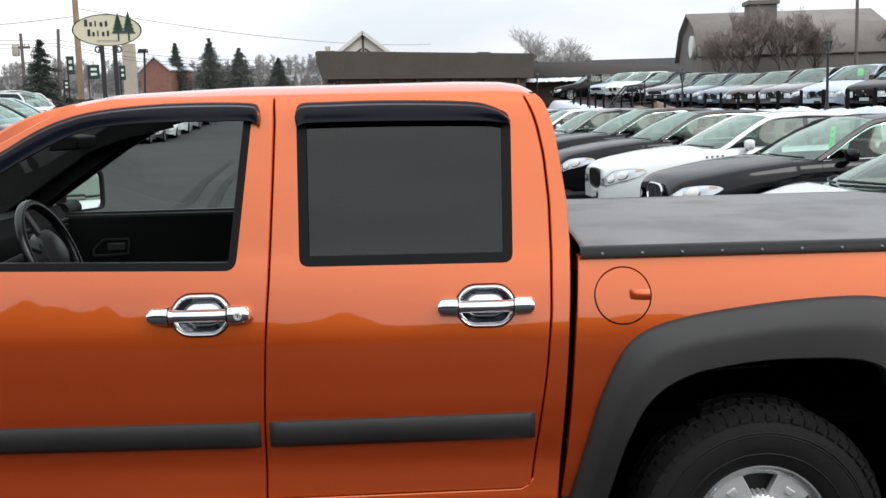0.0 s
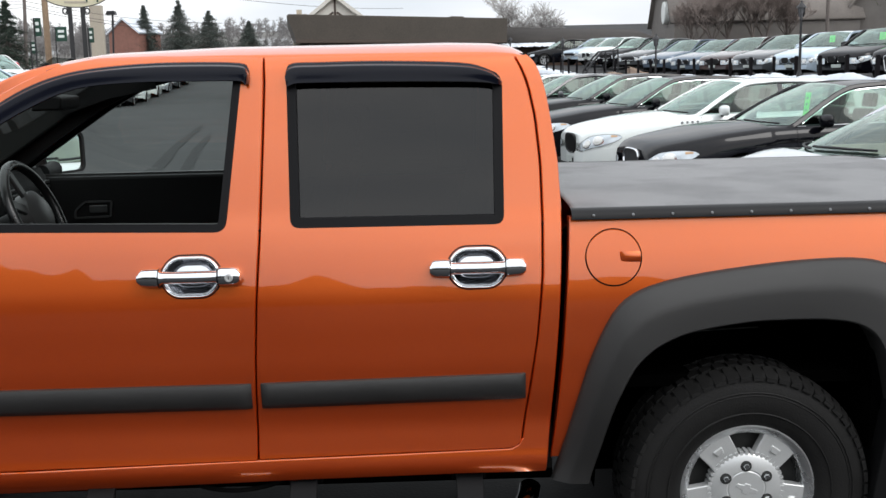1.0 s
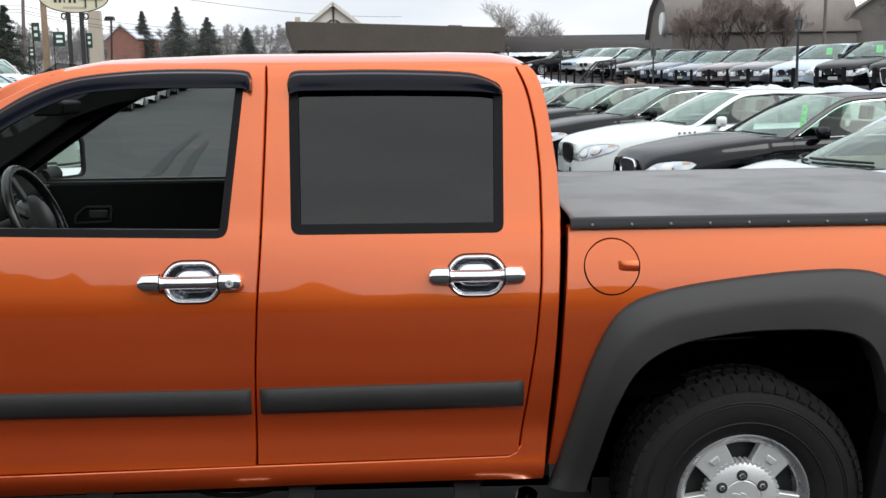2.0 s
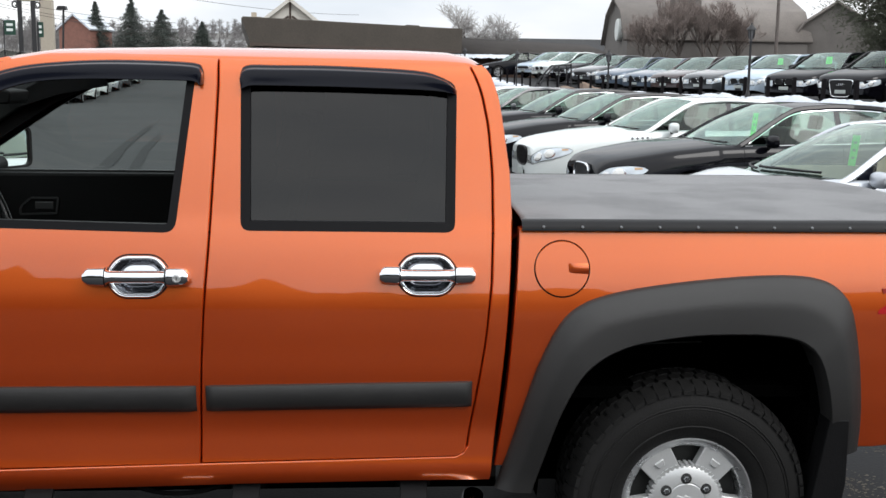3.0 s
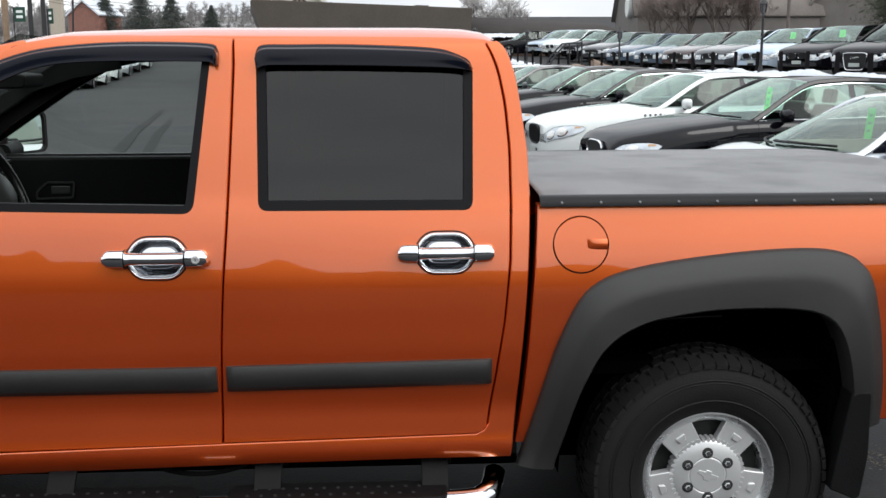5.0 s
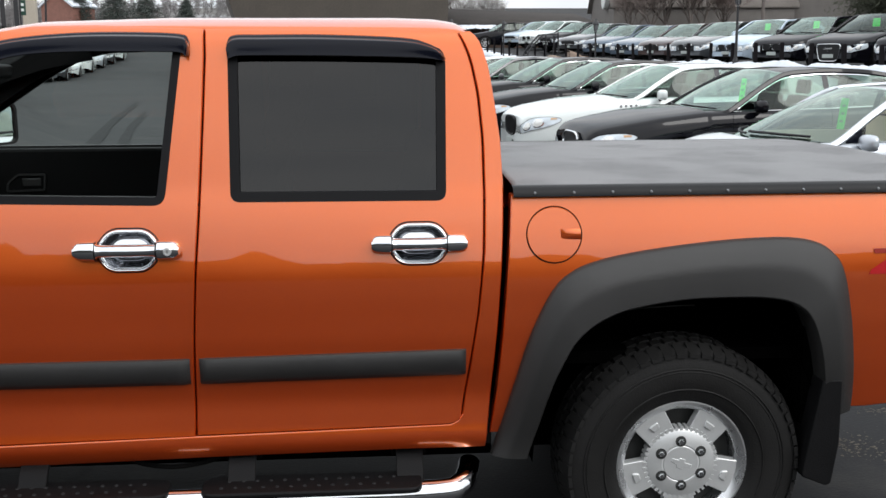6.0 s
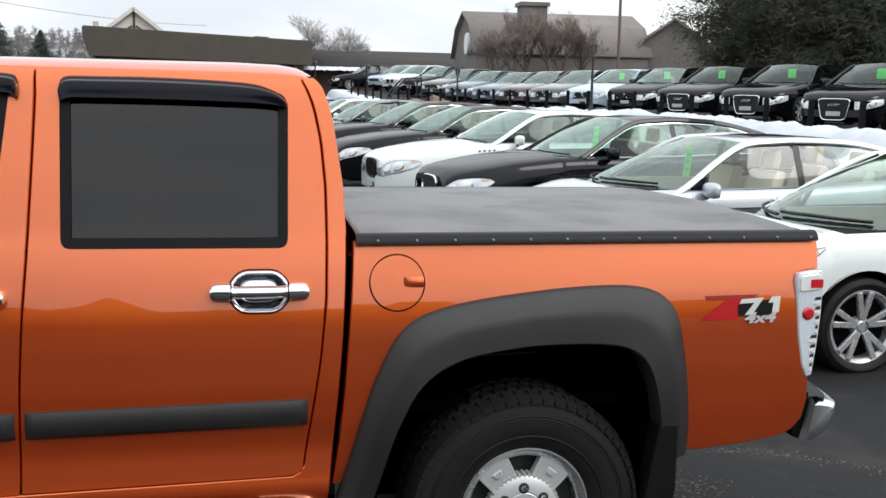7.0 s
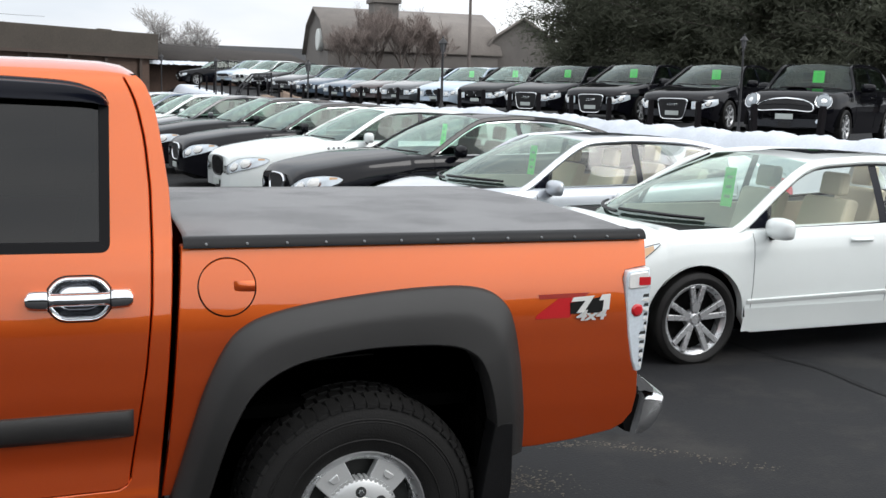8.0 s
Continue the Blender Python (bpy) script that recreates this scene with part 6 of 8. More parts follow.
        if face == "mouth":
            px, pz = front_x(0.59, 0.735), 0.735
            for nm, prof, mat_, lab in (("round_lamp", [(0.0, -0.020), (0.06, -0.017), (0.10, -0.008), (0.132, 0.004), (0.132, 0.12)], LAMP_GREY, "round headlamp"), ("lamp_bowl", [(0.0, -0.026), (0.035, -0.024), (0.055, -0.012)], LAMP_CHROME, ""), ("lamp_ring", [(0.128, -0.004), (0.136, -0.008), (0.142, 0.004), (0.142, 0.12)], CHROME, "chrome lamp ring")):
                bm = bmesh.new()
                lathe(bm, prof, 24, "X", caps=False)
                bmesh.ops.transform(bm, matrix=pose(px - 0.004, s * 0.615, pz, 0, 20, -s * 24), verts=bm.verts[:])
                part(nm, bm, mat_, hl, lab)
            bm = bmesh.new()
            lathe(bm, [(0.0, -0.02), (0.030, -0.016), (0.040, 0.0), (0.040, 0.08)], 14, "X", (front_x(0.56, 0.40) - 0.005, s * 0.56, 0.40), caps=False)
            part("fog_lamp", bm, LAMP_PALE, hl, "small round fog lamp")
        else:
            # dark edge, then the bowls
            bm = bmesh.new()
            for vv in (0.0, 1.0):
                strip(bm, [lamp(u, vv, 0.007) for u in np.linspace(0, 1, 18)], (-0.5, s, 0.0), 0.0045, 0.005)
            part("lamp_edge", bm, SEAL, hl)
            for u, ru in (((0.26, 0.11), (0.52, 0.13)) if face in ("oval", "slit") else ((0.22, 0.13), (0.55, 0.13))):
                for f0, mat_, o in ((1.0, LAMP_CHROME, 0.009), (0.74, LAMP_WHITE, 0.013)):
                    bm = bmesh.new()
                    grid(bm, lambda uu, vv: lamp(u + f0 * ru * vv * math.cos(6.2832 * uu), 0.5 + f0 * 0.40 * vv * math.sin(6.2832 * uu), o + 0.008 * (1 - vv)), 18, 4, close_u=True)
                    bmesh.ops.recalc_face_normals(bm, faces=bm.faces[:])
                    part("bulb_bowl" if f0 < 1 else "bowl_ring", bm, mat_, hl)
            if spec in (COMPACT, LARGE):
                bm = bmesh.new()
                grid(bm, lambda u, v: lamp((0.86 if spec is COMPACT else 0.78) + (0.09 if spec is COMPACT else 0.13) * u, (0.10 + 0.8 * v) if spec is COMPACT else 0.10 + 0.24 * v, 0.010), 6, 4)
                bmesh.ops.recalc_face_normals(bm, faces=bm.faces[:])
                part("side_marker", bm, AMBER, hl, "amber side marker lens")
        bm = bmesh.new()
        x1 = L - 0.42

        def tail(u, v):
            x = x1 + 0.40 * u
            c = cut(x)
            i = 5.0 + 2.0 * v
            return (x, s * (float(np.interp(i, range(len(c)), [p[0] for p in c])) + 0.005), float(np.interp(i, range(len(c)), [p[1] for p in c])))
        grid(bm, tail, 8, 4)
        bmesh.ops.recalc_face_normals(bm, faces=bm.faces[:])
        part("tail_lamp", bm, RED_LENS, car)
    # grille openings on the nose
    z_nose = lerp_at(0.05, S["top"])
    ow, oh, drop, power = {"oval": (0.26, 0.125, 0.165, 0.62), "tall": (0.29, 0.20, 0.255, 0.32), "kidney": (0.125, 0.075, 0.125, 0.45), "mouth": (0.47, 0.090, 0.085, 0.55), "slit": (0.45, 0.035, 0.08, 0.5), "wide": (0.44, 0.07, 0.14, 0.45)}[face]
    zc, n = z_nose - drop, 32
    rim_mat = CHROME if not (face == "oval" and coat is WHITE_PAINT) and face != "slit" else BLACK_PLASTIC
    for yc in ((-0.165, 0.165) if face == "kidney" else (0.0,)):
        def opening(k, grow, out):
            a = 2 * math.pi * k / n
            ca, sa = math.cos(a), math.sin(a)
            yy, z = math.copysign(abs(ca) ** power, ca) * (ow + grow), math.copysign(abs(sa) ** power, sa) * (oh + grow)
            if face in ("tall", "oval"):
                yy *= 1 + (0.16 if face == "tall" else 0.10) * z / oh
            if face == "mouth":
                z -= (0.070 if z > 0 else 0.055) * (yy / ow) ** 2
            return (front_x(yc + yy, zc + z) - out, yc + yy, zc + z)
        rw = {"tall": 0.020, "mouth": 0.021, "oval": 0.022, "kidney": 0.009}.get(face, 0.014)
        bm = bmesh.new()
        rows2 = [[bm.verts.new(opening(k, d, o)) for k in range(n)] for d, o in ((rw, -0.006), (rw, 0.012), (rw * 0.5, 0.024), (0.0, 0.018), (-0.004, 0.0))]
        for a, b in zip(rows2, rows2[1:]):
            for k2 in range(n):
                bm.faces.new((a[k2], a[(k2 + 1) % n], b[(k2 + 1) % n], b[k2]))
        bmesh.ops.recalc_face_normals(bm, faces=bm.faces[:])
        gr = part("grille_frame", bm, rim_mat, car, "chrome grille surround" if rim_mat is CHROME else "")
        bm = bmesh.new()
        hub = bm.verts.new((front_x(yc, zc) - 0.006, yc, zc))
        edge = [bm.verts.new(opening(k2, 0.0, 0.006)) for k2 in range(n)]
        for k2 in range(n):
            bm.faces.new((hub, edge[k2], edge[(k2 + 1) % n]))
        bmesh.ops.recalc_face_normals(bm, faces=bm.faces[:])
        part("grille_mesh", bm, BLACK_PLASTIC, gr)
        bm = bmesh.new()
        if face in ("oval", "kidney", "wide"):
            for q in np.linspace(-0.84, 0.84, 9 if face != "kidney" else 6):
                hh = oh * math.sqrt(max(0.05, 1 - q * q)) * 0.95
                strip(bm, [(front_x(yc + q * ow, z) - 0.012, yc + q * ow, z) for z in (zc - hh, zc, zc + hh)], (-1, 0, 0), 0.010, 0.010)
        else:
            for q in (np.linspace(-0.8, 0.8, 6) if face == "tall" else (0.0,)):
                strip(bm, [(front_x(yy, zc + q * oh - (0.03 * (yy / ow) ** 2 if face == "mouth" else 0)) - 0.012, yy, zc + q * oh - (0.03 * (yy / ow) ** 2 if face == "mouth" else 0)) for yy in np.linspace(-ow * 0.85, ow * 0.85, 7)], (-1, 0, 0), 0.012, 0.010)
        part("grille_bar", bm, CHROME if (face == "oval" and coat is not WHITE_PAINT) else BLACK_PLASTIC, gr)
        if face == "tall":
            for k2 in range(4):
                bm = bmesh.new()
                lathe(bm, [(0.026, -0.004), (0.030, -0.010), (0.034, -0.004), (0.030, 0.002)], 16, "X", (front_x(0, zc + 0.09) - 0.020, -0.075 + 0.05 * k2, zc + 0.09), caps=False)
                part("emblem_ring", bm, CHROME, gr)
    bm = bmesh.new()
    grid(bm, lambda u, v: (-0.006 + 0.22 * abs(2 * u - 1) ** 2.2, (2 * u - 1) * W * 0.36, 0.28 + 0.11 * v), 16, 3)
    part("lower_intake", bm, BLACK_PLASTIC, car)
    bm = bmesh.new()
    if face == "mouth":
        bm = bmesh.new()
        grid(bm, lambda u, v: (0.50 + 0.20 * v, -0.19 + 0.38 * u, smooth_at(0.50 + 0.20 * v, S["top"], 0.03) + 0.030 + 0.045 * math.sin(math.pi * u) ** 0.5 * (1 - v)), 16, 6)
        bmesh.ops.recalc_face_normals(bm, faces=bm.faces[:])
        scoop = part("bonnet_scoop", bm, coat, body)
        bm = bmesh.new()
        grid(bm, lambda u, v: (0.498, -0.17 + 0.34 * u, smooth_at(0.50, S["top"], 0.03) + 0.030 + 0.038 * math.sin(math.pi * u) ** 0.5 * v), 12, 2)
        part("scoop_mouth", bm, LINER, scoop)
        bm = bmesh.new()
    plate_z = {"tall": 0.36, "kidney": 0.40, "mouth": 0.47}.get(face, 0.38)
    box(bm, -0.034, -0.026, -0.15, 0.15, plate_z - 0.045, plate_z + 0.045)
    part("number_plate", bm, PLATE_PALE, car, bevel=0.003)
    # cabin
    bm = bmesh.new()
    xf = fo + R + 0.04
    box(bm, xf, ra - R - 0.04, -wb_ + 0.06, wb_ - 0.06, 0.50, 0.56)
    for s in (-1, 1):
        box(bm, xf, ra - R - 0.04, s * (wb_ - 0.05) - 0.02, s * (wb_ - 0.05) + 0.02, 0.55, zb(2.0) - 0.02)
    part("cabin_trim", bm, CABIN if trim is CLOTH else TAN_CLOTH, car)
    bm = bmesh.new()
    grid(bm, lambda u, v: (S["cowl"] + 0.12 + (S["a"] - S["cowl"] + 0.35) * v, (wb_ - 0.05) * (2 * u - 1), lerp_at(S["a"], S["top"]) - 0.02 - 0.10 * v ** 3), 10, 6)
    part("dashboard", bm, CABIN, car, "dark dashboard")
    bm = bmesh.new()
    grid(bm, lambda u, v: (S["cowl"] + 0.47 + S["a"] - S["cowl"], (wb_ - 0.05) * (2 * u - 1), 0.55 + (lerp_at(S["a"], S["top"]) - 0.67) * v), 4, 2)
    part("knee_panel", bm, CABIN, car)
    bm = bmesh.new()
    box(bm, S["q"] - 0.05, S["c"] + 0.02, -wb_ + 0.10, wb_ - 0.10, zb(S["c"]) - 0.12, zb(S["c"]) - 0.08)
    part("parcel_shelf", bm, CABIN, car)
    for xs_, ys_ in ((S["b"] - 0.30, (-0.37, 0.37)), (S["q"] - 0.40, (-0.37, 0.37))):
        for yy in ys_:
            bm = bmesh.new()
            prism(bm, rounded([(xs_, 0.62), (xs_ + 0.14, 0.62), (xs_ + 0.26, H - 0.34), (xs_ + 0.15, H - 0.32)], 0.04), yy - 0.23, yy + 0.23)
            prism(bm, rounded([(xs_ + 0.17, H - 0.31), (xs_ + 0.26, H - 0.31), (xs_ + 0.28, H - 0.15), (xs_ + 0.20, H - 0.14)], 0.03), yy - 0.11, yy + 0.11)
            part("seat", bm, trim, car, bevel=0.03)
    # wipers and price card
    if detail:
        for u0, u1 in ((0.10, 0.47), (0.46, 0.84)):
            bm = bmesh.new()
            strip(bm, [Vector(screen(u0 + (u1 - u0) * q, (0.05 if spec is COMPACT else 0.0) + 0.03 * q)) + Vector((-0.016, 0, 0.02)) for q in np.linspace(0, 1, 8)], (-0.5, 0, 1), 0.020 if spec is COMPACT else 0.012, 0.016)
            part("wiper", bm, BLACK_PLASTIC, car)
    if sticker:
        bm = bmesh.new()
        u0 = 0.44
        wide, tall, drop = (0.10, 0.21, 0.14) if sticker == "wide" else (0.065, 0.29, 0.13)
        q = Vector(screen(u0, 0.80))
        cx0, cy0, cz0 = q.x + 0.05, q.y, H - drop
        lean = Matrix.Translation((cx0, cy0, cz0)) @ Matrix.Rotation(0.12, 4, "Y")
        box(bm, 0, 0.002, -wide, wide, -tall, 0, lean)
        card = part("price_card", bm, GREEN_CARD, car, "fluorescent green price card in the windscreen")
        bm = bmesh.new()
        for q in (0.2, 0.45, 0.7):
            box(bm, -0.0015, 0, -wide * 0.5, wide * 0.5, -tall * (q + 0.08), -tall * q, lean)
        part("card_print", bm, PRINT_GREEN, card)
    # wheels
    first = None
    for xa in (fo, ra):
        for s in (-1, 1):
            m = pose(xa, s * (W / 2 - 0.115), r, 0, 0, 180 if s > 0 else 0)
            if first is None:
                first = wheel(car, r, S["rim"], 0.215, 5 if wheels == "split" else 7, wheels, face=-1)
                first.matrix_basis = m
            else:
                dup(first, car, m)
    return car

# ---- the ground ----


def edge_x(y):
    return float(np.interp(y, [0, 14, 24, 36, 52], [7.4, 7.25, 6.9, 5.7, 3.9]))


def terrace(x, y):
    return (1.0 + 0.005 * min(max(y - 12, 0), 40) + 0.04 * min(max(y - 42, 0), 18)) * ease((x - edge_x(y)) / 1.2) * ease((y + 8) / 10) * ease((75 - y) / 20)


def ground_z(x, y):
    d = max(0.0, y - 6)
    base = 0.0006 * min(d, 14) ** 2 + 0.08 * max(0.0, min(y, 160) - 60) if y > 6 else 0.0
    rise = 0.034 * min(max(y - 2, 0), 45) * ease((-(0.387 * y - 0.6) - x) / 1.8) * ease((56 - y) / 10)
    return base + terrace(x, y) + rise


def build_ground():
    xs = sorted(set(list(np.linspace(-12, 22, 120)) + list(np.linspace(-60, -12, 30)) + list(np.linspace(22, 80, 30)) + [-700, -400, -200, -110, 120, 220, 400, 700]))
    ys = sorted(set(list(np.linspace(-12, 60, 130)) + list(np.linspace(60, 170, 30)) + list(np.linspace(-60, -12, 14)) + [-700, -300, -120, 240, 400, 700]))
    bm = bmesh.new()
    vs = [[bm.verts.new((x, y, ground_z(x, y))) for y in ys] for x in xs]
    for i in range(len(xs) - 1):
        for j in range(len(ys) - 1):
            bm.faces.new((vs[i][j], vs[i + 1][j], vs[i + 1][j + 1], vs[i][j + 1]))
    for f in bm.faces:
        c = f.calc_center_median()
        f.material_index = 1 if c.x < -3.5 and c.y > 5 else 0
    g = part("ground", bm, ASPHALT, angle=60)
    g.data.materials.append(OLD_ASPHALT)
    tagged(g, "worn dark asphalt car lot rising gently", "ground", kind="structure")
    bm = bmesh.new()
    grid(bm, lambda u, v: (-110 + 112 * u, 86 + 88 * v, ground_z(-110 + 112 * u, 86 + 88 * v) + 0.03), 60, 60)
    tagged(part("verge", bm, VERGE, angle=60), "dull winter verge with patches of snow beyond the lot", "verge", kind="structure")
    bm = bmesh.new()

    def bank(u, v):
        y = 3.0 + 54 * u
        x = edge_x(y) - 0.45 + 2.6 * v + 0.25 * noise.noise(Vector((y * 0.8, 0, 0)))
        n = noise.noise(Vector((x * 1.3, y * 1.3, 0))) * 0.10 + noise.noise(Vector((x * 4, y * 4, 5))) * 0.05 + noise.noise(Vector((x * 11, y * 11, 9))) * 0.02
        pile = (1 - 0.6 * ease((y - 16) / 12)) * 0.20 * math.exp(-((v - 0.66) / 0.22) ** 2) + 0.12 * math.sin(math.pi * min(1, v * 1.05)) ** 0.7
        rim = min(1, v / 0.06) * min(1, (1 - v) / 0.06) * (1 - 0.88 * ease((y - 35) / 7))
        return (x, y, ground_z(x, y) + max(-0.02, (pile + n) * rim - 0.012))
    grid(bm, bank, 640, 40)
    s = part("snow_bank", bm, SNOW, angle=80)
    tagged(s, "dirty ploughed snow bank along the raised row", "snow", kind="structure")


TRACKS = [(-8.3, 33.0, -5.0, 11.0, 0.24), (-6.9, 27.0, -4.6, 12.0, 0.22)]


def build_tracks():
    """Damp dark wheel tracks that cross the old asphalt."""
    for n, (x0, y0, x1, y1, wide) in enumerate(TRACKS):
        bm = bmesh.new()

        def track(u, v):
            x = x0 + (x1 - x0) * u + 0.05 * noise.noise(Vector((u * 3, n, 0)))
            y = y0 + (y1 - y0) * u
            w = wide * min(1, u * 5, (1 - u) * 5) * (0.9 + 0.4 * noise.noise(Vector((u * 5, 0, n))))
            x += w * (v - 0.5)
            return (x, y, ground_z(x, y) + 0.012)
        grid(bm, track, 90, 2)
        tagged(part("tyre_track", bm, WET), "damp dark tyre track on the old asphalt", "stain", "tyre tracks")


def build_seam():
    """A sealed crack that wanders over the asphalt."""
    line = spline([(3.55, 4.1, 0), (3.62, 3.3, 0), (3.68, 2.83, 0), (3.77, 2.53, 0), (3.77, 2.21, 0), (3.75, 1.85, 0), (3.82, 1.2, 0), (3.70, 0.4, 0)], 6)
    bm = bmesh.new()

    def seam(u, v):
        p = line[round(u * (len(line) - 1))]
        w = 0.045 + 0.02 * noise.noise(Vector((p.y * 4, 0, 2)))
        return (p.x + w * (v - 0.5), p.y, ground_z(p.x, p.y) + 0.004)
    grid(bm, seam, len(line) - 1, 2)
    tagged(part("tar_seam", bm, TAR), "black tar seam sealed across the asphalt", "seam")


def build_grit():
    """Pale grit and leaf crumbs swept into a line on the asphalt."""
    random.seed(12)
    bm = bmesh.new()
    spots = [(1.34, 1.52, 1.63, 1.49, 0.030, 110), (1.63, 1.49, 1.90, 1.28, 0.032, 120), (1.90, 1.28, 2.33, 0.88, 0.045, 90), (0.92, 1.22, 1.12, 1.02, 0.10, 460), (-0.4, 2.2, 1.3, 1.6, 0.10, 80)]
    for xa, ya, xb, yb, wide, n in spots:
        for _ in range(n):
            q = random.random()
            x, y = xa + (xb - xa) * q + random.gauss(0, wide), ya + (yb - ya) * q + random.gauss(0, wide * 0.8)
            r = random.choice((0.0015, 0.002, 0.003, 0.005)) * random.uniform(0.7, 1.4)
            a0 = random.uniform(0, 6.28)
            ring = [bm.verts.new((x + r * random.uniform(0.6, 1.3) * math.cos(a0 + a) * 1.5, y + r * random.uniform(0.6, 1.3) * math.sin(a0 + a), ground_z(x, y) + 0.001)) for a in (0, 1.3, 2.5, 3.8, 5.0)]
            tip = bm.verts.new((x, y, ground_z(x, y) + 0.002 + r * 0.5))
            for k in range(5):
                bm.faces.new((ring[k], ring[(k + 1) % 5], tip))
    tagged(part("grit", bm, GRIT), "tan grit and leaf crumbs on the asphalt", "debris", kind="stuff")


def cabin_at(x, y, turn, dz=0.0):
    return pose(x, y, ground_z(x, y) + dz, 0, 0, turn)


def build_lower_row():
    pitch = 2.94
    rows = [("compact_car", "white four-door compact with a green price card", COMPACT, WHITE_PAINT, "slit", TAN_CLOTH),
            ("compact_car", "silver four-door compact with a green price card", COMPACT, SILVER_PAINT, "slit", TAN_CLOTH),
            ("large_sedan", "black sedan with a chrome-ringed oval grille", LARGE, BLACK_PAINT, "oval", CLOTH),
            ("large_sedan", "white sedan with a black oval grille", LARGE, WHITE_PAINT, "oval", CLOTH),
            ("large_sedan", "black sedan with clear headlamps beside a white one", LARGE, BLACK_PAINT, "oval", CLOTH),
            ("large_sedan", "black sedan parked among dark cars", LARGE, BLACK_PAINT, "oval", CLOTH),
            ("saloon_car", "dark grey sedan parked in the row", SALOON, GREY_PAINT, "wide", CLOTH),
            ("saloon_car", "white sedan parked in the row", SALOON, WHITE_PAINT, "wide", CLOTH),
            ("saloon_car", "slate blue sedan parked in the row", SALOON, BLUE_PAINT, "wide", CLOTH),
            ("saloon_car", "pale silver sedan at the end of the row", SALOON, SILVER_PAINT, "wide", CLOTH)]
    for i, (nm, label, spec, coat, face, trim) in enumerate(rows):
        y = 3.6 + pitch * i
        x = (2.05, 1.80)[i] if i < 2 else 2.12 - 0.104 * pitch * i
        z = ground_z(x + 2, y) - (0.02 if i < 2 else 0.0)
        build_car(nm, label, spec, coat, pose(x, y, z, 0, 0, (3.0, 4.5)[i] if i < 2 else 6.5), face, trim, sticker=i < 3, group="cars in the lower row", wheels="split" if i < 2 else "plain")


def build_upper_row():
    rows = [("hatchback", "black small hatchback with round lamps", HATCH, BLACK_PAINT, "mouth"),
            ("saloon_car", "black sedan with a tall chrome-framed grille", SALOON, BLACK_PAINT, "tall"),
            ("saloon_car", "black sedan with a tall chrome-framed grille", SALOON, BLACK_PAINT, "tall"),
            ("saloon_car", "black sedan with a tall chrome-framed grille", SALOON, BLACK_PAINT, "tall"),
            ("saloon_car", "black sedan with a twin grille", SALOON, BLACK_PAINT, "kidney"),
            ("saloon_car", "pale blue-white sedan with a twin grille", SALOON, PALE_PAINT, "kidney"),
            ("saloon_car", "dark grey sedan with a twin grille", SALOON, GREY_PAINT, "kidney"),
            ("saloon_car", "brown maroon sedan with a twin grille", SALOON, MAROON_PAINT, "kidney"),
            ("saloon_car", "slate blue sedan with a twin grille", SALOON, BLUE_PAINT, "kidney"),
            ("saloon_car", "slate blue sedan with a twin grille", SALOON, BLUE_PAINT, "kidney"),
            ("saloon_car", "dark grey sedan in the far part of the row", SALOON, GREY_PAINT, "wide"),
            ("saloon_car", "dark sedan in the far part of the row", SALOON, BLACK_PAINT, "wide"),
            ("saloon_car", "white sedan in the far part of the row", SALOON, WHITE_PAINT, "kidney"),
            ("saloon_car", "pale silver sedan in the far part of the row", SALOON, PALE_PAINT, "wide")]
    made = {}
    for i, (nm, label, spec, coat, face) in enumerate(rows):
        y = 13.1 + 3.26 * i
        x = float(np.interp(i, [0, 1, 3, 5, 8, 12, 14], [11.4, 11.05, 10.6, 10.25, 9.4, 7.6, 6.8]))
        if i == 0:
            x, y = 10.55, 12.0
        m = pose(x, y, ground_z(x + 1.5, y + 1.5), 0, 0, 33)
        key = (id(spec), coat.name, face)
        if key in made:
            copy_thing(made[key], m)
        else:
            made[key] = build_car(nm, label, spec, coat, m, face, CLOTH, sticker="wide" if i < 6 else False, group="cars in the upper row", wheels="plain", detail=i < 6)


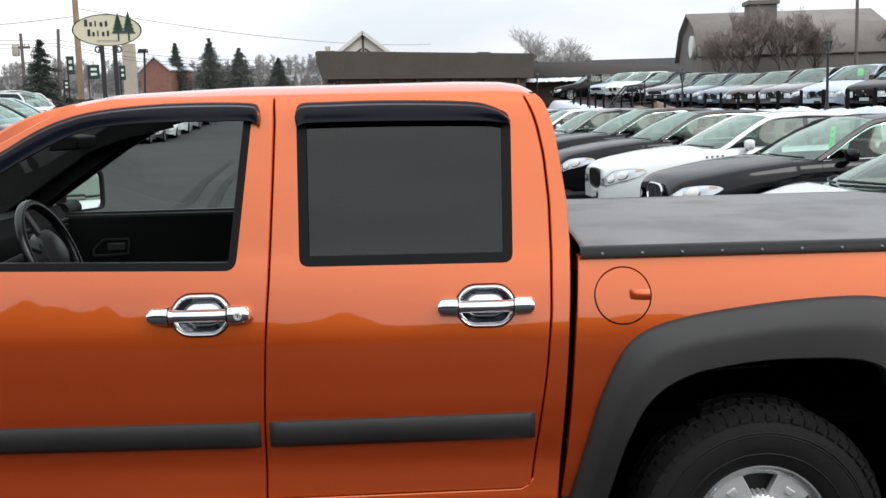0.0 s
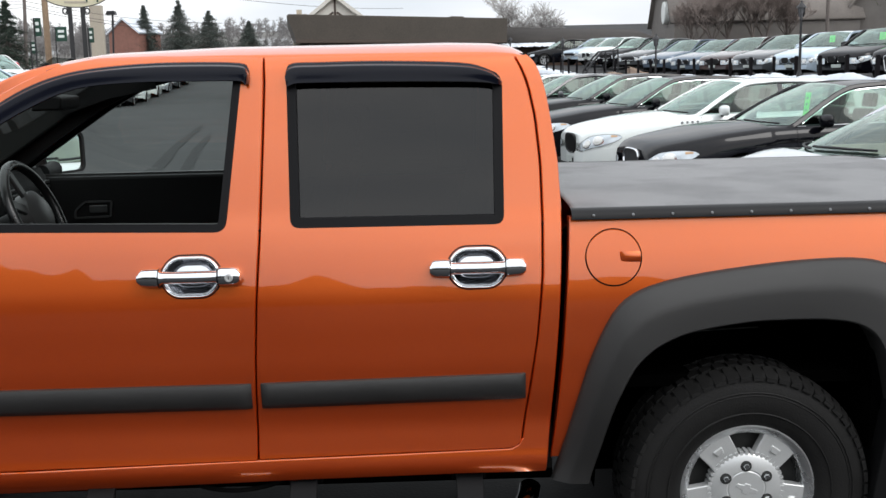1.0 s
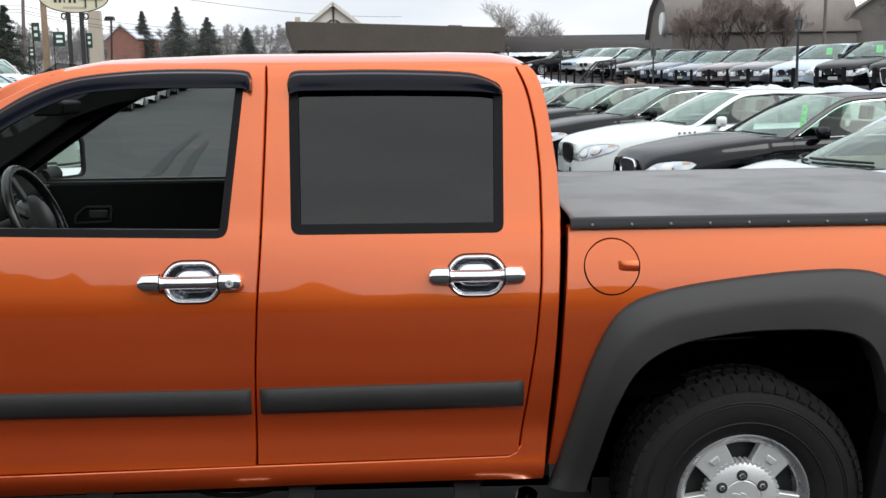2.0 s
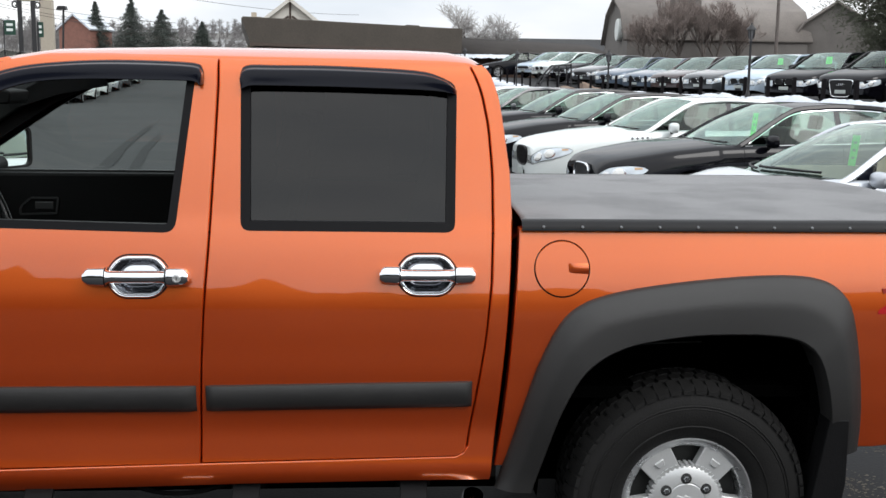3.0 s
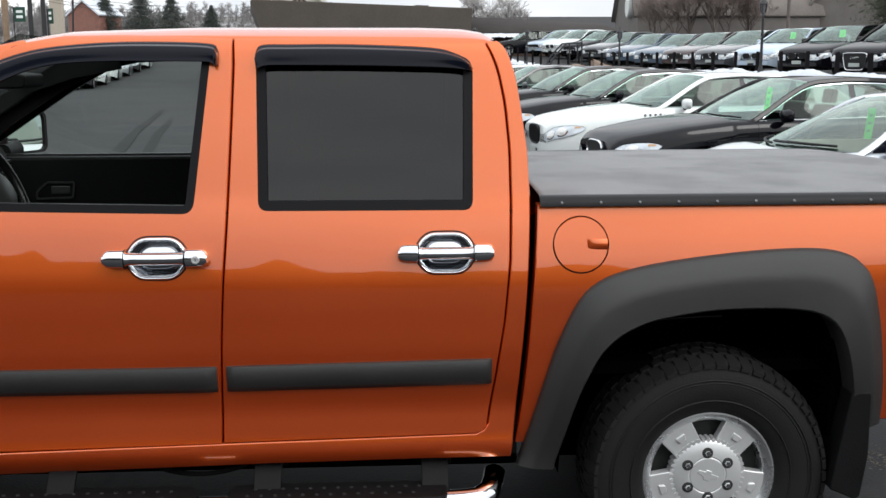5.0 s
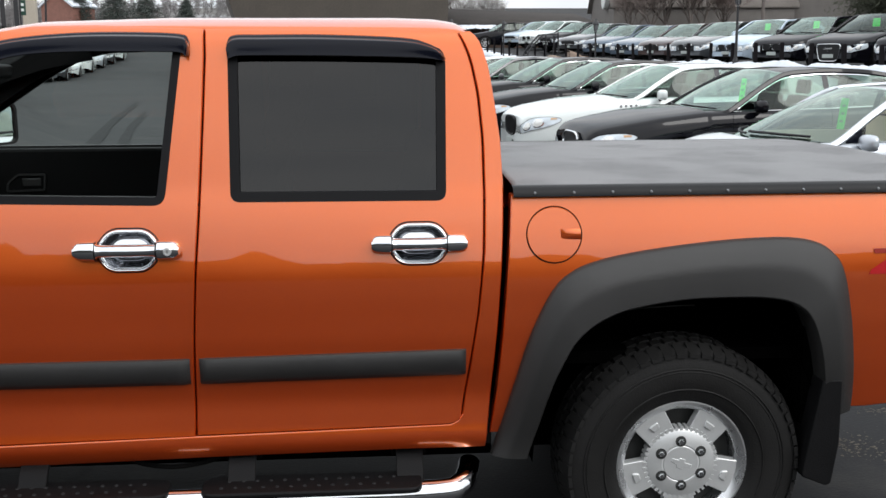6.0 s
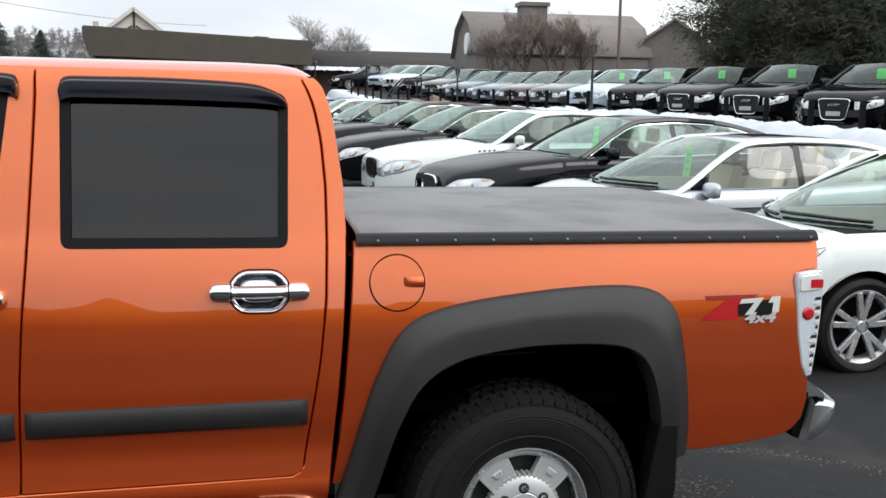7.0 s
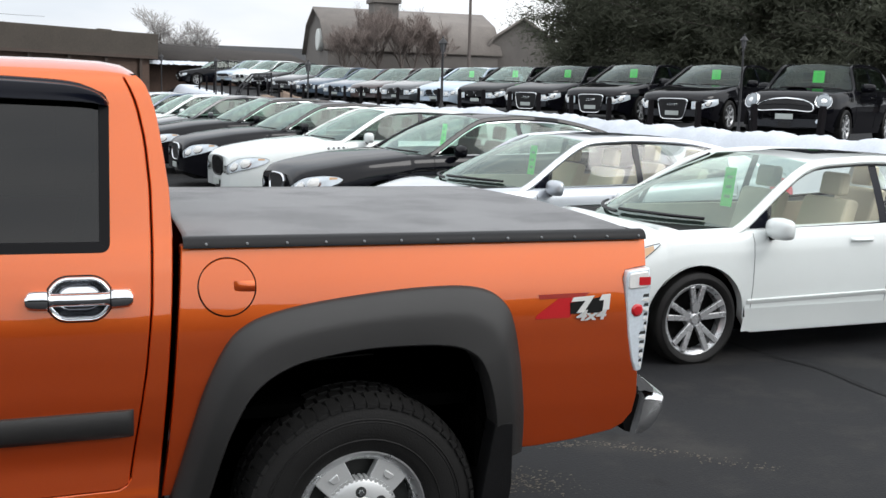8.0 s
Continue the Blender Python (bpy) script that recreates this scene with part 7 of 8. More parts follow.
def build_far_cars():
    specs = [("saloon_car", "dark grey sedan parked beyond the truck", SALOON, GREY_PAINT, (-8.6, 18.6), 165), ("saloon_car", "pale blue sedan parked beyond the truck", SALOON, PALE_PAINT, (-9.6, 22.0), 165), ("saloon_car", "silver sedan parked beyond the truck", SALOON, SILVER_PAINT, (-9.9, 25.0), 165),
             ("saloon_car", "black sedan parked beyond the truck", SALOON, BLACK_PAINT, (-12.6, 32.0), 165), ("saloon_car", "silver sedan parked beyond the truck", SALOON, SILVER_PAINT, (-10.9, 28.4), 165),
             ("small_suv", "white sport utility car beyond the truck", TALL, WHITE_PAINT, (-15.3, 38.0), 165),
             ("muscle_car", "black coupe parked side-on", SALOON, BLACK_PAINT, (5.1, 58.0), 6), ("saloon_car", "silver sedan beside the road", SALOON, SILVER_PAINT, (-23.0, 45.0), 60)]
    for i in range(8):
        nm, spec, coat, word = [("small_suv", TALL, WHITE_PAINT, "white sport utility car"), ("saloon_car", SALOON, SILVER_PAINT, "silver sedan"), ("saloon_car", SALOON, GREY_PAINT, "dark grey sedan"), ("saloon_car", SALOON, WHITE_PAINT, "white sedan")][i % 4]
        specs.append((nm, word + " far across the lot", spec, coat, (-18.4 + 0.06 * i, 53.0 + 2.75 * i), 98))
    made = {}
    for nm, label, spec, coat, (x, y), turn in specs:
        m = pose(x, y, ground_z(x, y), 0, 0, turn)
        key = (id(spec), coat.name, nm)
        if key in made:
            tagged(copy_thing(made[key], m), label)
        else:
            made[key] = build_car(nm, label, spec, coat, m, "wide", CLOTH, sticker=False, group="cars across the lot", wheels="plain", detail=False)


def build_posts():
    bm = bmesh.new()
    prism(bm, rounded([(-0.038, -0.3), (0.038, -0.3), (0.038, 0.41), (0.026, 0.44), (-0.026, 0.44), (-0.038, 0.41)], 0.006), -0.038, 0.038)
    p0 = tagged(part("bollard", bm, POST_WOOD, bevel=0.01), "squat dark wooden post in the snow", "bollard", "posts along the raised row")
    for i in range(30):
        y = 8.6 + 1.435 * i
        x = edge_x(y) + 1.25
        m = pose(x, y, ground_z(x, y) + 0.26, random.uniform(-2, 2), random.uniform(-2, 2), random.uniform(-8, 8))
        if i:
            copy_thing(p0, m)
        else:
            p0.matrix_basis = m


def build_rack():
    r = thing("tube_rack", "black tubular steel rack standing in the snow", "rack", at=pose(5.75, 40, ground_z(6.2, 40), 0, 0, 4))
    for y0 in (0.0, 0.7):
        bm = bmesh.new()
        tube(bm, spline([(0, y0, -0.1), (0.03, y0, 0.50), (0.55, y0, 1.12), (0.70, y0, 1.20), (1.18, y0, 1.22), (1.26, y0, 1.16), (1.27, y0, 0.0)], 5), 0.035, 8)
        part("side_hoop", bm, IRON, r)
    for x, z in ((0.30, 0.80), (0.72, 1.20), (1.24, 1.16), (1.27, 0.55), (0.02, 0.40)):
        bm = bmesh.new()
        tube(bm, [(x, 0, z), (x, 0.7, z)], 0.03, 8)
        part("cross_bar", bm, IRON, r)
    bm = bmesh.new()
    tube(bm, [(0.75, 0, 1.18), (0.78, 0, 0.0)], 0.03, 8)
    part("middle_post", bm, IRON, r)
    for k, (x, w) in enumerate(((6.15, 0.78), (6.98, 0.72))):
        b = thing("covered_pallet", "low stack under a tan tarpaulin in the snow", "tarpaulin", "covered stacks", at=pose(x, 37.5, ground_z(x + 0.3, 37.5), 0, 0, -3 + 5 * k))
        bm = bmesh.new()
        grid(bm, lambda u, v: (w * (u + 0.03 * noise.noise(Vector((u * 5, v * 4, k)))), 0.5 * min(1, max(0, (v - 0.35) * 3)) - 0.05 * (v < 0.3), (0.42 - 0.16 * u + 0.06 * math.sin(3 * u + 2 * k)) * min(1, v * 2.8) + 0.04 * noise.noise(Vector((u * 4, v * 5, k + 3)))), 16, 14)
        grid(bm, lambda u, v: (0.0, 0.5 * u, 0.40 * v), 4, 4)
        grid(bm, lambda u, v: (w, 0.5 * u, 0.24 * v), 4, 4)
        part("tarpaulin", bm, TARP, b)


def build_lamp(x, y, tall, k=1.0):
    z = ground_z(x, y)
    lamp = thing("street_lamp", "black iron lantern post in the snow", "street lamp", "lantern posts", at=pose(x, y, z))

    def turned(name, prof, n, mat, label="", bars=False):
        bm = bmesh.new()
        lathe(bm, [(r * k, tall + h * k) for r, h in prof], n, "Z")
        top = part(name, bm, mat, lamp, label)
        for q in range(6 if bars else 0):
            a = 2 * math.pi * q / 6
            bm = bmesh.new()
            tube(bm, [(0.057 * k * math.cos(a), 0.057 * k * math.sin(a), tall - 0.385 * k), (0.09 * k * math.cos(a), 0.09 * k * math.sin(a), tall - 0.17 * k)], 0.008 * k, 5)
            part("lantern_bar", bm, mat, top)
    bm = bmesh.new()
    lathe(bm, [(0.075 * k, -0.1), (0.075 * k, 0.25), (0.045 * k, 0.32), (0.036 * k, 0.4), (0.028 * k, tall - 0.47 * k), (0.045 * k, tall - 0.45 * k), (0.028 * k, tall - 0.42 * k), (0.028 * k, tall - 0.40 * k)], 14, "Z")
    part("post", bm, IRON, lamp)
    turned("lantern_glass", [(0.035, -0.40), (0.055, -0.385), (0.088, -0.17), (0.0, -0.17)], 6, FROST, "frosted lantern panes")
    turned("lantern_cap", [(0.125, -0.175), (0.110, -0.15), (0.045, -0.075), (0.022, -0.05), (0.022, -0.02), (0.0, 0.005)], 12, IRON, bars=True)

# ---- buildings ----
def build_diner():
    b = thing("commercial_building", "low brown commercial building with a deep fascia", "building", at=pose(0, 50, ground_z(0, 50)))
    bm = bmesh.new()
    box(bm, -6.4, 3.0, 0.6, 14, -0.3, 3.6)
    part("wall", bm, BROWN_WALL, b)
    bm = bmesh.new()
    gd = ground_z(0, 50)
    z0, z1 = 3.39 - gd, 4.54 - gd
    grid(bm, lambda u, v: (-7.0 + 10.4 * u - 0.35 * v * (1 - 2 * u) * (u < 0.5), 0.25 - 0.25 * v, z0 + (z1 - z0) * v), 20, 4)
    grid(bm, lambda u, v: (-7.0 - 0.35 * v, 0.25 + 13 * u - 0.25 * v, z0 + (z1 - z0) * v), 6, 4)
    grid(bm, lambda u, v: (3.4, 0.25 + 13 * u - 0.25 * v, z0 + (z1 - z0) * v), 6, 4)
    box(bm, -7.3, 3.4, 0.0, 13.2, z1, z1 + 0.06)
    part("fascia", bm, FASCIA, b, "brown shingled fascia")
    bm = bmesh.new()
    box(bm, -7.0, 3.4, 0.2, 0.32, z0 - 0.16, z0)
    box(bm, -6.8, 3.3, 0.32, 13, z0 - 0.06, z0 - 0.01)
    part("soffit", bm, TIMBER, b)
    for k in range(6):
        bm = bmesh.new()
        box(bm, -6.3 + 1.75 * k, -6.16 + 1.75 * k, 0.35, 0.5, -0.3, z0 - 0.06)
        part("porch_post", bm, TIMBER, b)
    for k in range(5):
        bm = bmesh.new()
        box(bm, -5.9 + 1.75 * k, -4.8 + 1.75 * k, 0.56, 0.60, 0.7, 1.9)
        part("window", bm, GLOSS_BLACK, b)
    bm = bmesh.new()
    box(bm, 0.6, 1.3, 2, 2.6, z1 + 0.06, z1 + 0.22)
    part("roof_vent", bm, FASCIA, b)
    # the front runs away from the lot's axis, its ends square to the road
    slant = Matrix(((1.07, -0.117, 0, 0.51), (0.841, 0.993, 0, 6.14), (0, 0, 1, 0), (0, 0, 0, 1)))
    for piece in b.children:
        piece.data.transform(slant)
    # gabled house behind
    h = thing("gabled_house", "cream half-timbered gable with a brick chimney", "house", at=pose(-5.9, 62, ground_z(-6, 62)))
    zt = 6.2 - ground_z(-6, 62)
    bm = bmesh.new()
    prism(bm, [(-1.9, -0.3), (1.9, -0.3), (1.9, zt - 1.55), (0.0, zt), (-1.9, zt - 1.55)], 0, 7)
    part("wall", bm, PLASTER, h)
    bm = bmesh.new()
    for s in (-1, 1):
        strip(bm, [(s * 2.15, 3.4, zt - 1.62), (0, 3.4, zt + 0.1)], (s * 0.6, 0, 0.8), 7.3, 0.12)
    part("roof", bm, SHINGLE, h)
    bm = bmesh.new()
    for s in (-1, 1):
        strip(bm, [(s * 2.15, -0.28, zt - 1.60), (0, -0.28, zt + 0.06)], (0, -1, 0), 0.2, 0.08)
    part("barge_board", bm, PLASTER, h)
    for x0, z0_, x1, z1_ in ((0, zt - 1.6, 0, zt - 0.1), (-1.1, zt - 1.6, -0.1, zt - 0.9), (1.1, zt - 1.6, 0.1, zt - 0.9), (-1.8, zt - 1.5, 1.8, zt - 1.5)):
        bm = bmesh.new()
        strip(bm, [(x0, -0.03, z0_), (x1, -0.03, z1_)], (0, -1, 0), 0.12, 0.06)
        part("timber", bm, TIMBER, h)
    bm = bmesh.new()
    box(bm, -2.75, -1.95, 1.5, 2.3, 0, zt - 1.0)
    box(bm, -2.83, -1.87, 1.42, 2.38, zt - 1.0, zt - 0.88)
    box(bm, -2.5, -2.2, 1.8, 2.1, zt - 0.88, zt - 0.6)
    part("chimney", bm, BEIGE, h, "tan chimney with a metal pot")


def build_low_wing():
    b = thing("low_building", "long low building with a snowy roof edge", "building", at=pose(0, 60, ground_z(10, 55)))
    g = ground_z(10, 55)
    bm = bmesh.new()
    box(bm, 3.0, 13.2, 0.6, 8, -0.6, 1.2)
    part("wall", bm, BROWN_WALL, b)
    bm = bmesh.new()
    vs = [bm.verts.new(p) for p in ((2.6, 0, 3.35 - g), (13.4, 0, 3.15 - g), (12.4, 4, 4.0 - g), (2.6, 4, 4.35 - g), (2.6, 9, 3.3 - g), (13.4, 9, 3.2 - g))]
    bm.faces.new((vs[0], vs[1], vs[2], vs[3]))
    bm.faces.new((vs[3], vs[2], vs[5], vs[4]))
    bm.faces.new((vs[1], vs[5], vs[2]))
    ob = part("roof", bm, DARK_SHINGLE, b, "dark grey shingled roof")
    sol = ob.modifiers.new("thick", "SOLIDIFY")
    sol.thickness = 0.15
    bm = bmesh.new()
    grid(bm, lambda u, v: (2.6 + 4.4 * u, -0.5 + 0.55 * v, 2.98 - g + 0.24 * v + 0.08 * noise.noise(Vector((u * 30, v * 3, 0)))), 60, 4)
    part("snow_cover", bm, SNOW, b, "snow lying on the lean-to roof")


def gambrel(b, L, half, ze, zk, zr, turn=0):
    """A barn body with a two-slope roof along x."""
    prof = [(-half, ze), (-half * 0.62, zk), (0, zr), (half * 0.62, zk), (half, ze)]
    bm = bmesh.new()
    pts = [(-half * 0.97, -0.5)] + [(p[0] * 0.97, p[1] - 0.08) for p in prof] + [(half * 0.97, -0.5)]
    prism(bm, pts, 0.3, L - 0.3, lambda a, y, z: (y, a, z))
    part("wall", bm, BOARD, b, "weathered grey barn boards")
    bm = bmesh.new()
    for (a0, z0), (a1, z1) in zip(prof, prof[1:]):
        vs = [bm.verts.new(p) for p in ((0, a0, z0), (L, a0, z0), (L, a1, z1), (0, a1, z1))]
        bm.faces.new(vs)
    bmesh.ops.remove_doubles(bm, verts=bm.verts[:], dist=1e-4)
    bmesh.ops.recalc_face_normals(bm, faces=bm.faces[:])
    ob = part("roof", bm, SHINGLE, b, "weathered shingled gambrel roof")
    sol = ob.modifiers.new("thick", "SOLIDIFY")
    sol.thickness, sol.offset = 0.2, 0


def build_barn():
    y0 = 76
    g = ground_z(20, y0)
    b = thing("barn", "weathered grey gambrel barn with a chimney", "barn", at=pose(16.6, y0, g, 0, 0, -3))
    gambrel(b, 13.2, 5.0, 4.6 - g, 6.7 - g, 7.8 - g)
    bm = bmesh.new()
    lathe(bm, [(0.0, -0.05), (0.75, -0.04), (0.8, 0.02), (0.8, 0.3)], 24, "X", (-0.0, -2.2, 5.4 - g))
    part("gable_disc", bm, PALE_CARD, b, "round white disc on the gable")
    bm = bmesh.new()
    box(bm, 3.6, 5.4, -4.6, -2.8, 0, 8.05 - g)
    box(bm, 3.45, 5.55, -4.75, -2.65, 8.05 - g, 8.32 - g)
    part("chimney", bm, BOARD, b, "wide square chimney")
    c = thing("barn", "smaller gambrel barn end with dark trim", "barn", at=pose(31.0, 70, ground_z(31, 70), 0, 0, 70))
    g = ground_z(31, 70)
    gambrel(c, 9, 3.4, 4.0 - g, 6.0 - g, 7.4 - g)


def build_sign():
    x, y = -14.4, 40
    g = ground_z(x, y)
    s = thing("roadside_sign", "oval cream dealership sign with two pine trees", "sign", at=pose(x, y, g, 0, 0, 18))
    zc = 5.1 - g
    bm = bmesh.new()
    n = 48
    for rr, y0, y1 in ((1.0, -0.10, 0.10),):
        prism(bm, [(1.28 * math.cos(2 * math.pi * k / n), zc + 0.60 * math.sin(2 * math.pi * k / n)) for k in range(n)], -0.09, 0.09)
    part("board", bm, CREAM, s, "cream oval board")
    bm = bmesh.new()
    rows = [[bm.verts.new((1.28 * f * math.cos(2 * math.pi * k / n), yy, zc + 0.60 * f * math.sin(2 * math.pi * k / n))) for k in range(n)] for f, yy in ((1.0, -0.11), (1.04, -0.11), (1.04, 0.11), (1.0, 0.11))]
    for a, b2 in zip(rows, rows[1:]):
        for k in range(n):
            bm.faces.new((a[k], a[(k + 1) % n], b2[(k + 1) % n], b2[k]))
    part("rim", bm, IRON, s)
    for x0, x1, z0, z1 in ((-0.85, 0.12, 0.14, 0.36), (-0.75, 0.16, -0.24, -0.02), (-0.42, 0.42, -0.46, -0.38)):
        bm = bmesh.new()
        w = (x1 - x0)
        k = 5 if z1 - z0 > 0.15 else 1
        for i in range(k):
            top = z1 + (0.05 if i == 0 and k > 1 else -0.05 * (i % 2))
            box(bm, x0 + w * i / k, x0 + w * (i + (0.62, 0.5, 0.3, 0.55, 0.5)[i]) / k if k > 1 else x1, -0.105, -0.088, zc + z0, zc + top)
        part("lettering_bar", bm, IRON if k > 1 else BEIGE, s)
    for cx, h in ((0.42, 0.80), (0.82, 0.86)):
        bm = bmesh.new()
        for q in range(5):
            w = 0.26 - 0.045 * q
            z = zc - 0.12 + h * 0.17 * q
            vs = [bm.verts.new(p) for p in ((cx - w, -0.13, z), (cx + w, -0.13, z), (cx, -0.13, z + h * 0.34))]
            f = bm.faces.new(vs)
            r = bmesh.ops.extrude_face_region(bm, geom=[f])
            for v in r["geom"]:
                if isinstance(v, bmesh.types.BMVert):
                    v.co.y += 0.05
        box(bm, cx - 0.03, cx + 0.03, -0.13, -0.08, zc - 0.42, zc - 0.1)
        part("pine_shape", bm, DARK_GREEN, s, "dark green pine cut-out")
    for xx in (-0.24, 0.24):
        bm = bmesh.new()
        box(bm, xx - 0.085, xx + 0.085, -0.1, 0.1, -0.2, zc - 0.6)
        part("post", bm, IRON, s)
    for sg in (-1, 1):
        bm = bmesh.new()
        tube(bm, [(sg * (0.40 + 0.14 * (1 - 0.6 * q) * math.cos(q * 9 + 2)), 0, zc - 0.74 + 0.16 * (1 - 0.6 * q) * math.sin(q * 9 + 2)) for q in np.linspace(0, 1, 30)], 0.03, 6)
        part("scroll", bm, IRON, s)


def build_pole(x, y, tall, r=0.14, mat=None, arm=True, lean=0.0, transformer=False):
    g = ground_z(x, y)
    p = thing("utility_pole", "tall wooden utility pole", "utility pole", "utility poles", at=pose(x, y, g))
    bm = bmesh.new()
    tube(bm, [(0, 0, -0.3), (0.02 + lean * 0.5, 0, tall * 0.5), (lean, 0, tall)], r, 10, r * 0.75)
    part("mast", bm, mat or GREY_POLE, p)
    if transformer:
        bm = bmesh.new()
        lathe(bm, [(0.0, 0.0), (0.20, 0.02), (0.22, 0.10), (0.22, 0.62), (0.18, 0.70), (0.0, 0.72)], 14, "Z", (-0.36, 0, tall - 1.35))
        part("transformer", bm, BEIGE, p, "grey drum transformer")
    if arm:
        bm = bmesh.new()
        box(bm, -0.5, 0.5, -0.06, 0.06, tall - 0.9, tall - 0.76)
        part("cross_arm", bm, mat or GREY_POLE, p)
        for xx in (-0.45, -0.2, 0.2, 0.45):
            bm = bmesh.new()
            lathe(bm, [(0.03, tall - 0.76), (0.05, tall - 0.70), (0.03, tall - 0.62), (0.0, tall - 0.6)], 8, "Z", (xx, 0, 0))
            part("insulator", bm, BEIGE, p)


def build_wire(a, b, sag=0.6, r=0.012):
    bm = bmesh.new()
    a, b = Vector(a), Vector(b)
    tube(bm, [a.lerp(b, q) - Vector((0, 0, 4 * sag * q * (1 - q))) for q in np.linspace(0, 1, 14)], r, 5)
    tagged(part("overhead_wire", bm, IRON), "thin black overhead utility wire", "wire", "overhead wires")


def build_banner(x, y, z0, w, h):
    """A small green board on a thin post."""
    g = ground_z(x, y)
    b = thing("street_banner", "small dark green banner on a thin post", "banner", "roadside banners", at=pose(x, y, g))
    bm = bmesh.new()
    tube(bm, [(-w / 2, 0, -0.2), (-w / 2, 0, z0 + h - g)], 0.035, 8)
    part("post", bm, IRON, b)
    bm = bmesh.new()
    box(bm, -w / 2 + 0.04, w / 2 + 0.04, -0.02, 0.02, z0 - g, z0 + h - g)
    part("board", bm, DARK_GREEN, b, bevel=0.008)
    bm = bmesh.new()
    for q in (0.25, 0.6):
        box(bm, -w * 0.25, w * 0.33, -0.026, -0.02, z0 - g + h * q, z0 - g + h * (q + 0.18))
    part("lettering_bar", bm, PALE_CARD, b)


def build_brick_house():
    x, y = -28.6, 100
    g = ground_z(x, y)
    h = thing("brick_house", "red brick house with a snow-covered roof", "house", at=pose(x, y, g, 0, 0, -22))
    bm = bmesh.new()
    zt = 7.2 - g
    prism(bm, [(-1.9, -1), (1.5, -1), (1.5, zt - 1.25), (-0.2, zt), (-1.9, zt - 1.25)], 0, 3.4)
    part("wall", bm, BRICK, h)
    for s in (-1, 1):
        bm = bmesh.new()
        strip(bm, [(-0.2 + s * 1.9, 1.7, zt - 1.35), (-0.2, 1.7, zt + 0.06)], (s * 0.6, 0, 0.8), 3.8, 0.16)
        part("roof", bm, SNOW, h, "roof slope under snow")


# ---- trees ----
def tufts(bm, at, n, reach, size, droop=0.0):
    """Small pointed blades strewn about a place."""
    for _ in range(n):
        c = at + Vector((random.gauss(0, reach), random.gauss(0, reach), random.gauss(0, reach * 0.55)))
        d = Vector((random.uniform(-1, 1), random.uniform(-1, 1), random.uniform(-0.6, 0.7) - droop)).normalized()
        s = d.orthogonal().normalized()
        s.rotate(Matrix.Rotation(random.uniform(0, 6.28), 3, d))
        k = size * random.uniform(0.6, 1.3)
        vs = [bm.verts.new(c + p) for p in (-s * k * 0.16, d * k * 0.7 - s * k * 0.15, d * k * 1.7, d * k * 0.6 + s * k * 0.17)]
        bm.faces.new(vs)


def build_pine(x, y, tall, wide, seed, kind="pine", dense=1.0):
    random.seed(seed)
    z = ground_z(x, y)
    t = thing("evergreen_tree" if kind == "pine" else "spruce_tree", "dense dark green pine with ragged boughs" if kind == "pine" else "pointed dark spruce against the sky", "tree", "evergreens", at=pose(x, y, z, 0, 0, random.uniform(0, 360)))
    bm = bmesh.new()
    tube(bm, [(0, 0, -0.3), (0.1, 0, tall * 0.4), (0, 0.05, tall * 0.97)], tall * 0.022 + 0.05, 9, 0.03)
    levels = int(16 * dense) if kind == "pine" else 20
    crown = bmesh.new()
    for i in range(levels):
        f = (i + 0.5) / levels
        zz = tall * (0.10 + 0.88 * f)
        if kind == "pine":
            reach = wide * (0.55 + 0.45 * math.sin(math.pi * min(1, 0.25 + f * 0.75))) * (1 - 0.55 * f * f) * random.uniform(0.75, 1.15)
            arms = 7
        else:
            reach = wide * (1 - f) ** 1.05 * random.uniform(0.75, 1.15) + 0.05
            arms = 7
        for k in range(arms):
            a = 2 * math.pi * (k + random.random() * 0.8) / arms
            zz = min(tall * (0.10 + 0.88 * f) + random.uniform(-0.6, 0.6) * tall / levels, tall * 0.985)
            r = reach * random.uniform(0.6, 1.1)
            dz = (0.12 if kind == "pine" else -0.22) * r
            end = Vector((r * math.cos(a), r * math.sin(a), zz + dz))
            tube(bm, [(0, 0, zz), (end.x * 0.5, end.y * 0.5, zz + dz * 0.4), end], 0.03 + 0.012 * r, 4, 0.008, caps=False)
            m = 5 if kind == "pine" else 4
            for q in range(m):
                p = Vector((0, 0, zz)).lerp(end, (q + 1.2) / (m + 0.2))
                if kind == "pine" and q < 4:
                    # shaded inner boughs that close the crown
                    tufts(crown, p, 14, 0.10 * reach + 0.10, 0.34 * (tall / 12) ** 0.5, 0.1)
                tufts(crown, p, int((125 if kind == "pine" else 40) * dense), 0.10 * reach + (0.14 if kind == "pine" else 0.03), (0.12 if kind == "pine" else 0.10 + 0.06 * (1 - f)) * (tall / 9) ** 0.5, 0.25)
    part("trunk", bm, BARK, t)
    part("crown", crown, NEEDLE if kind == "pine" else SPRUCE if y < 80 else HAZED_SPRUCE, t, angle=180)


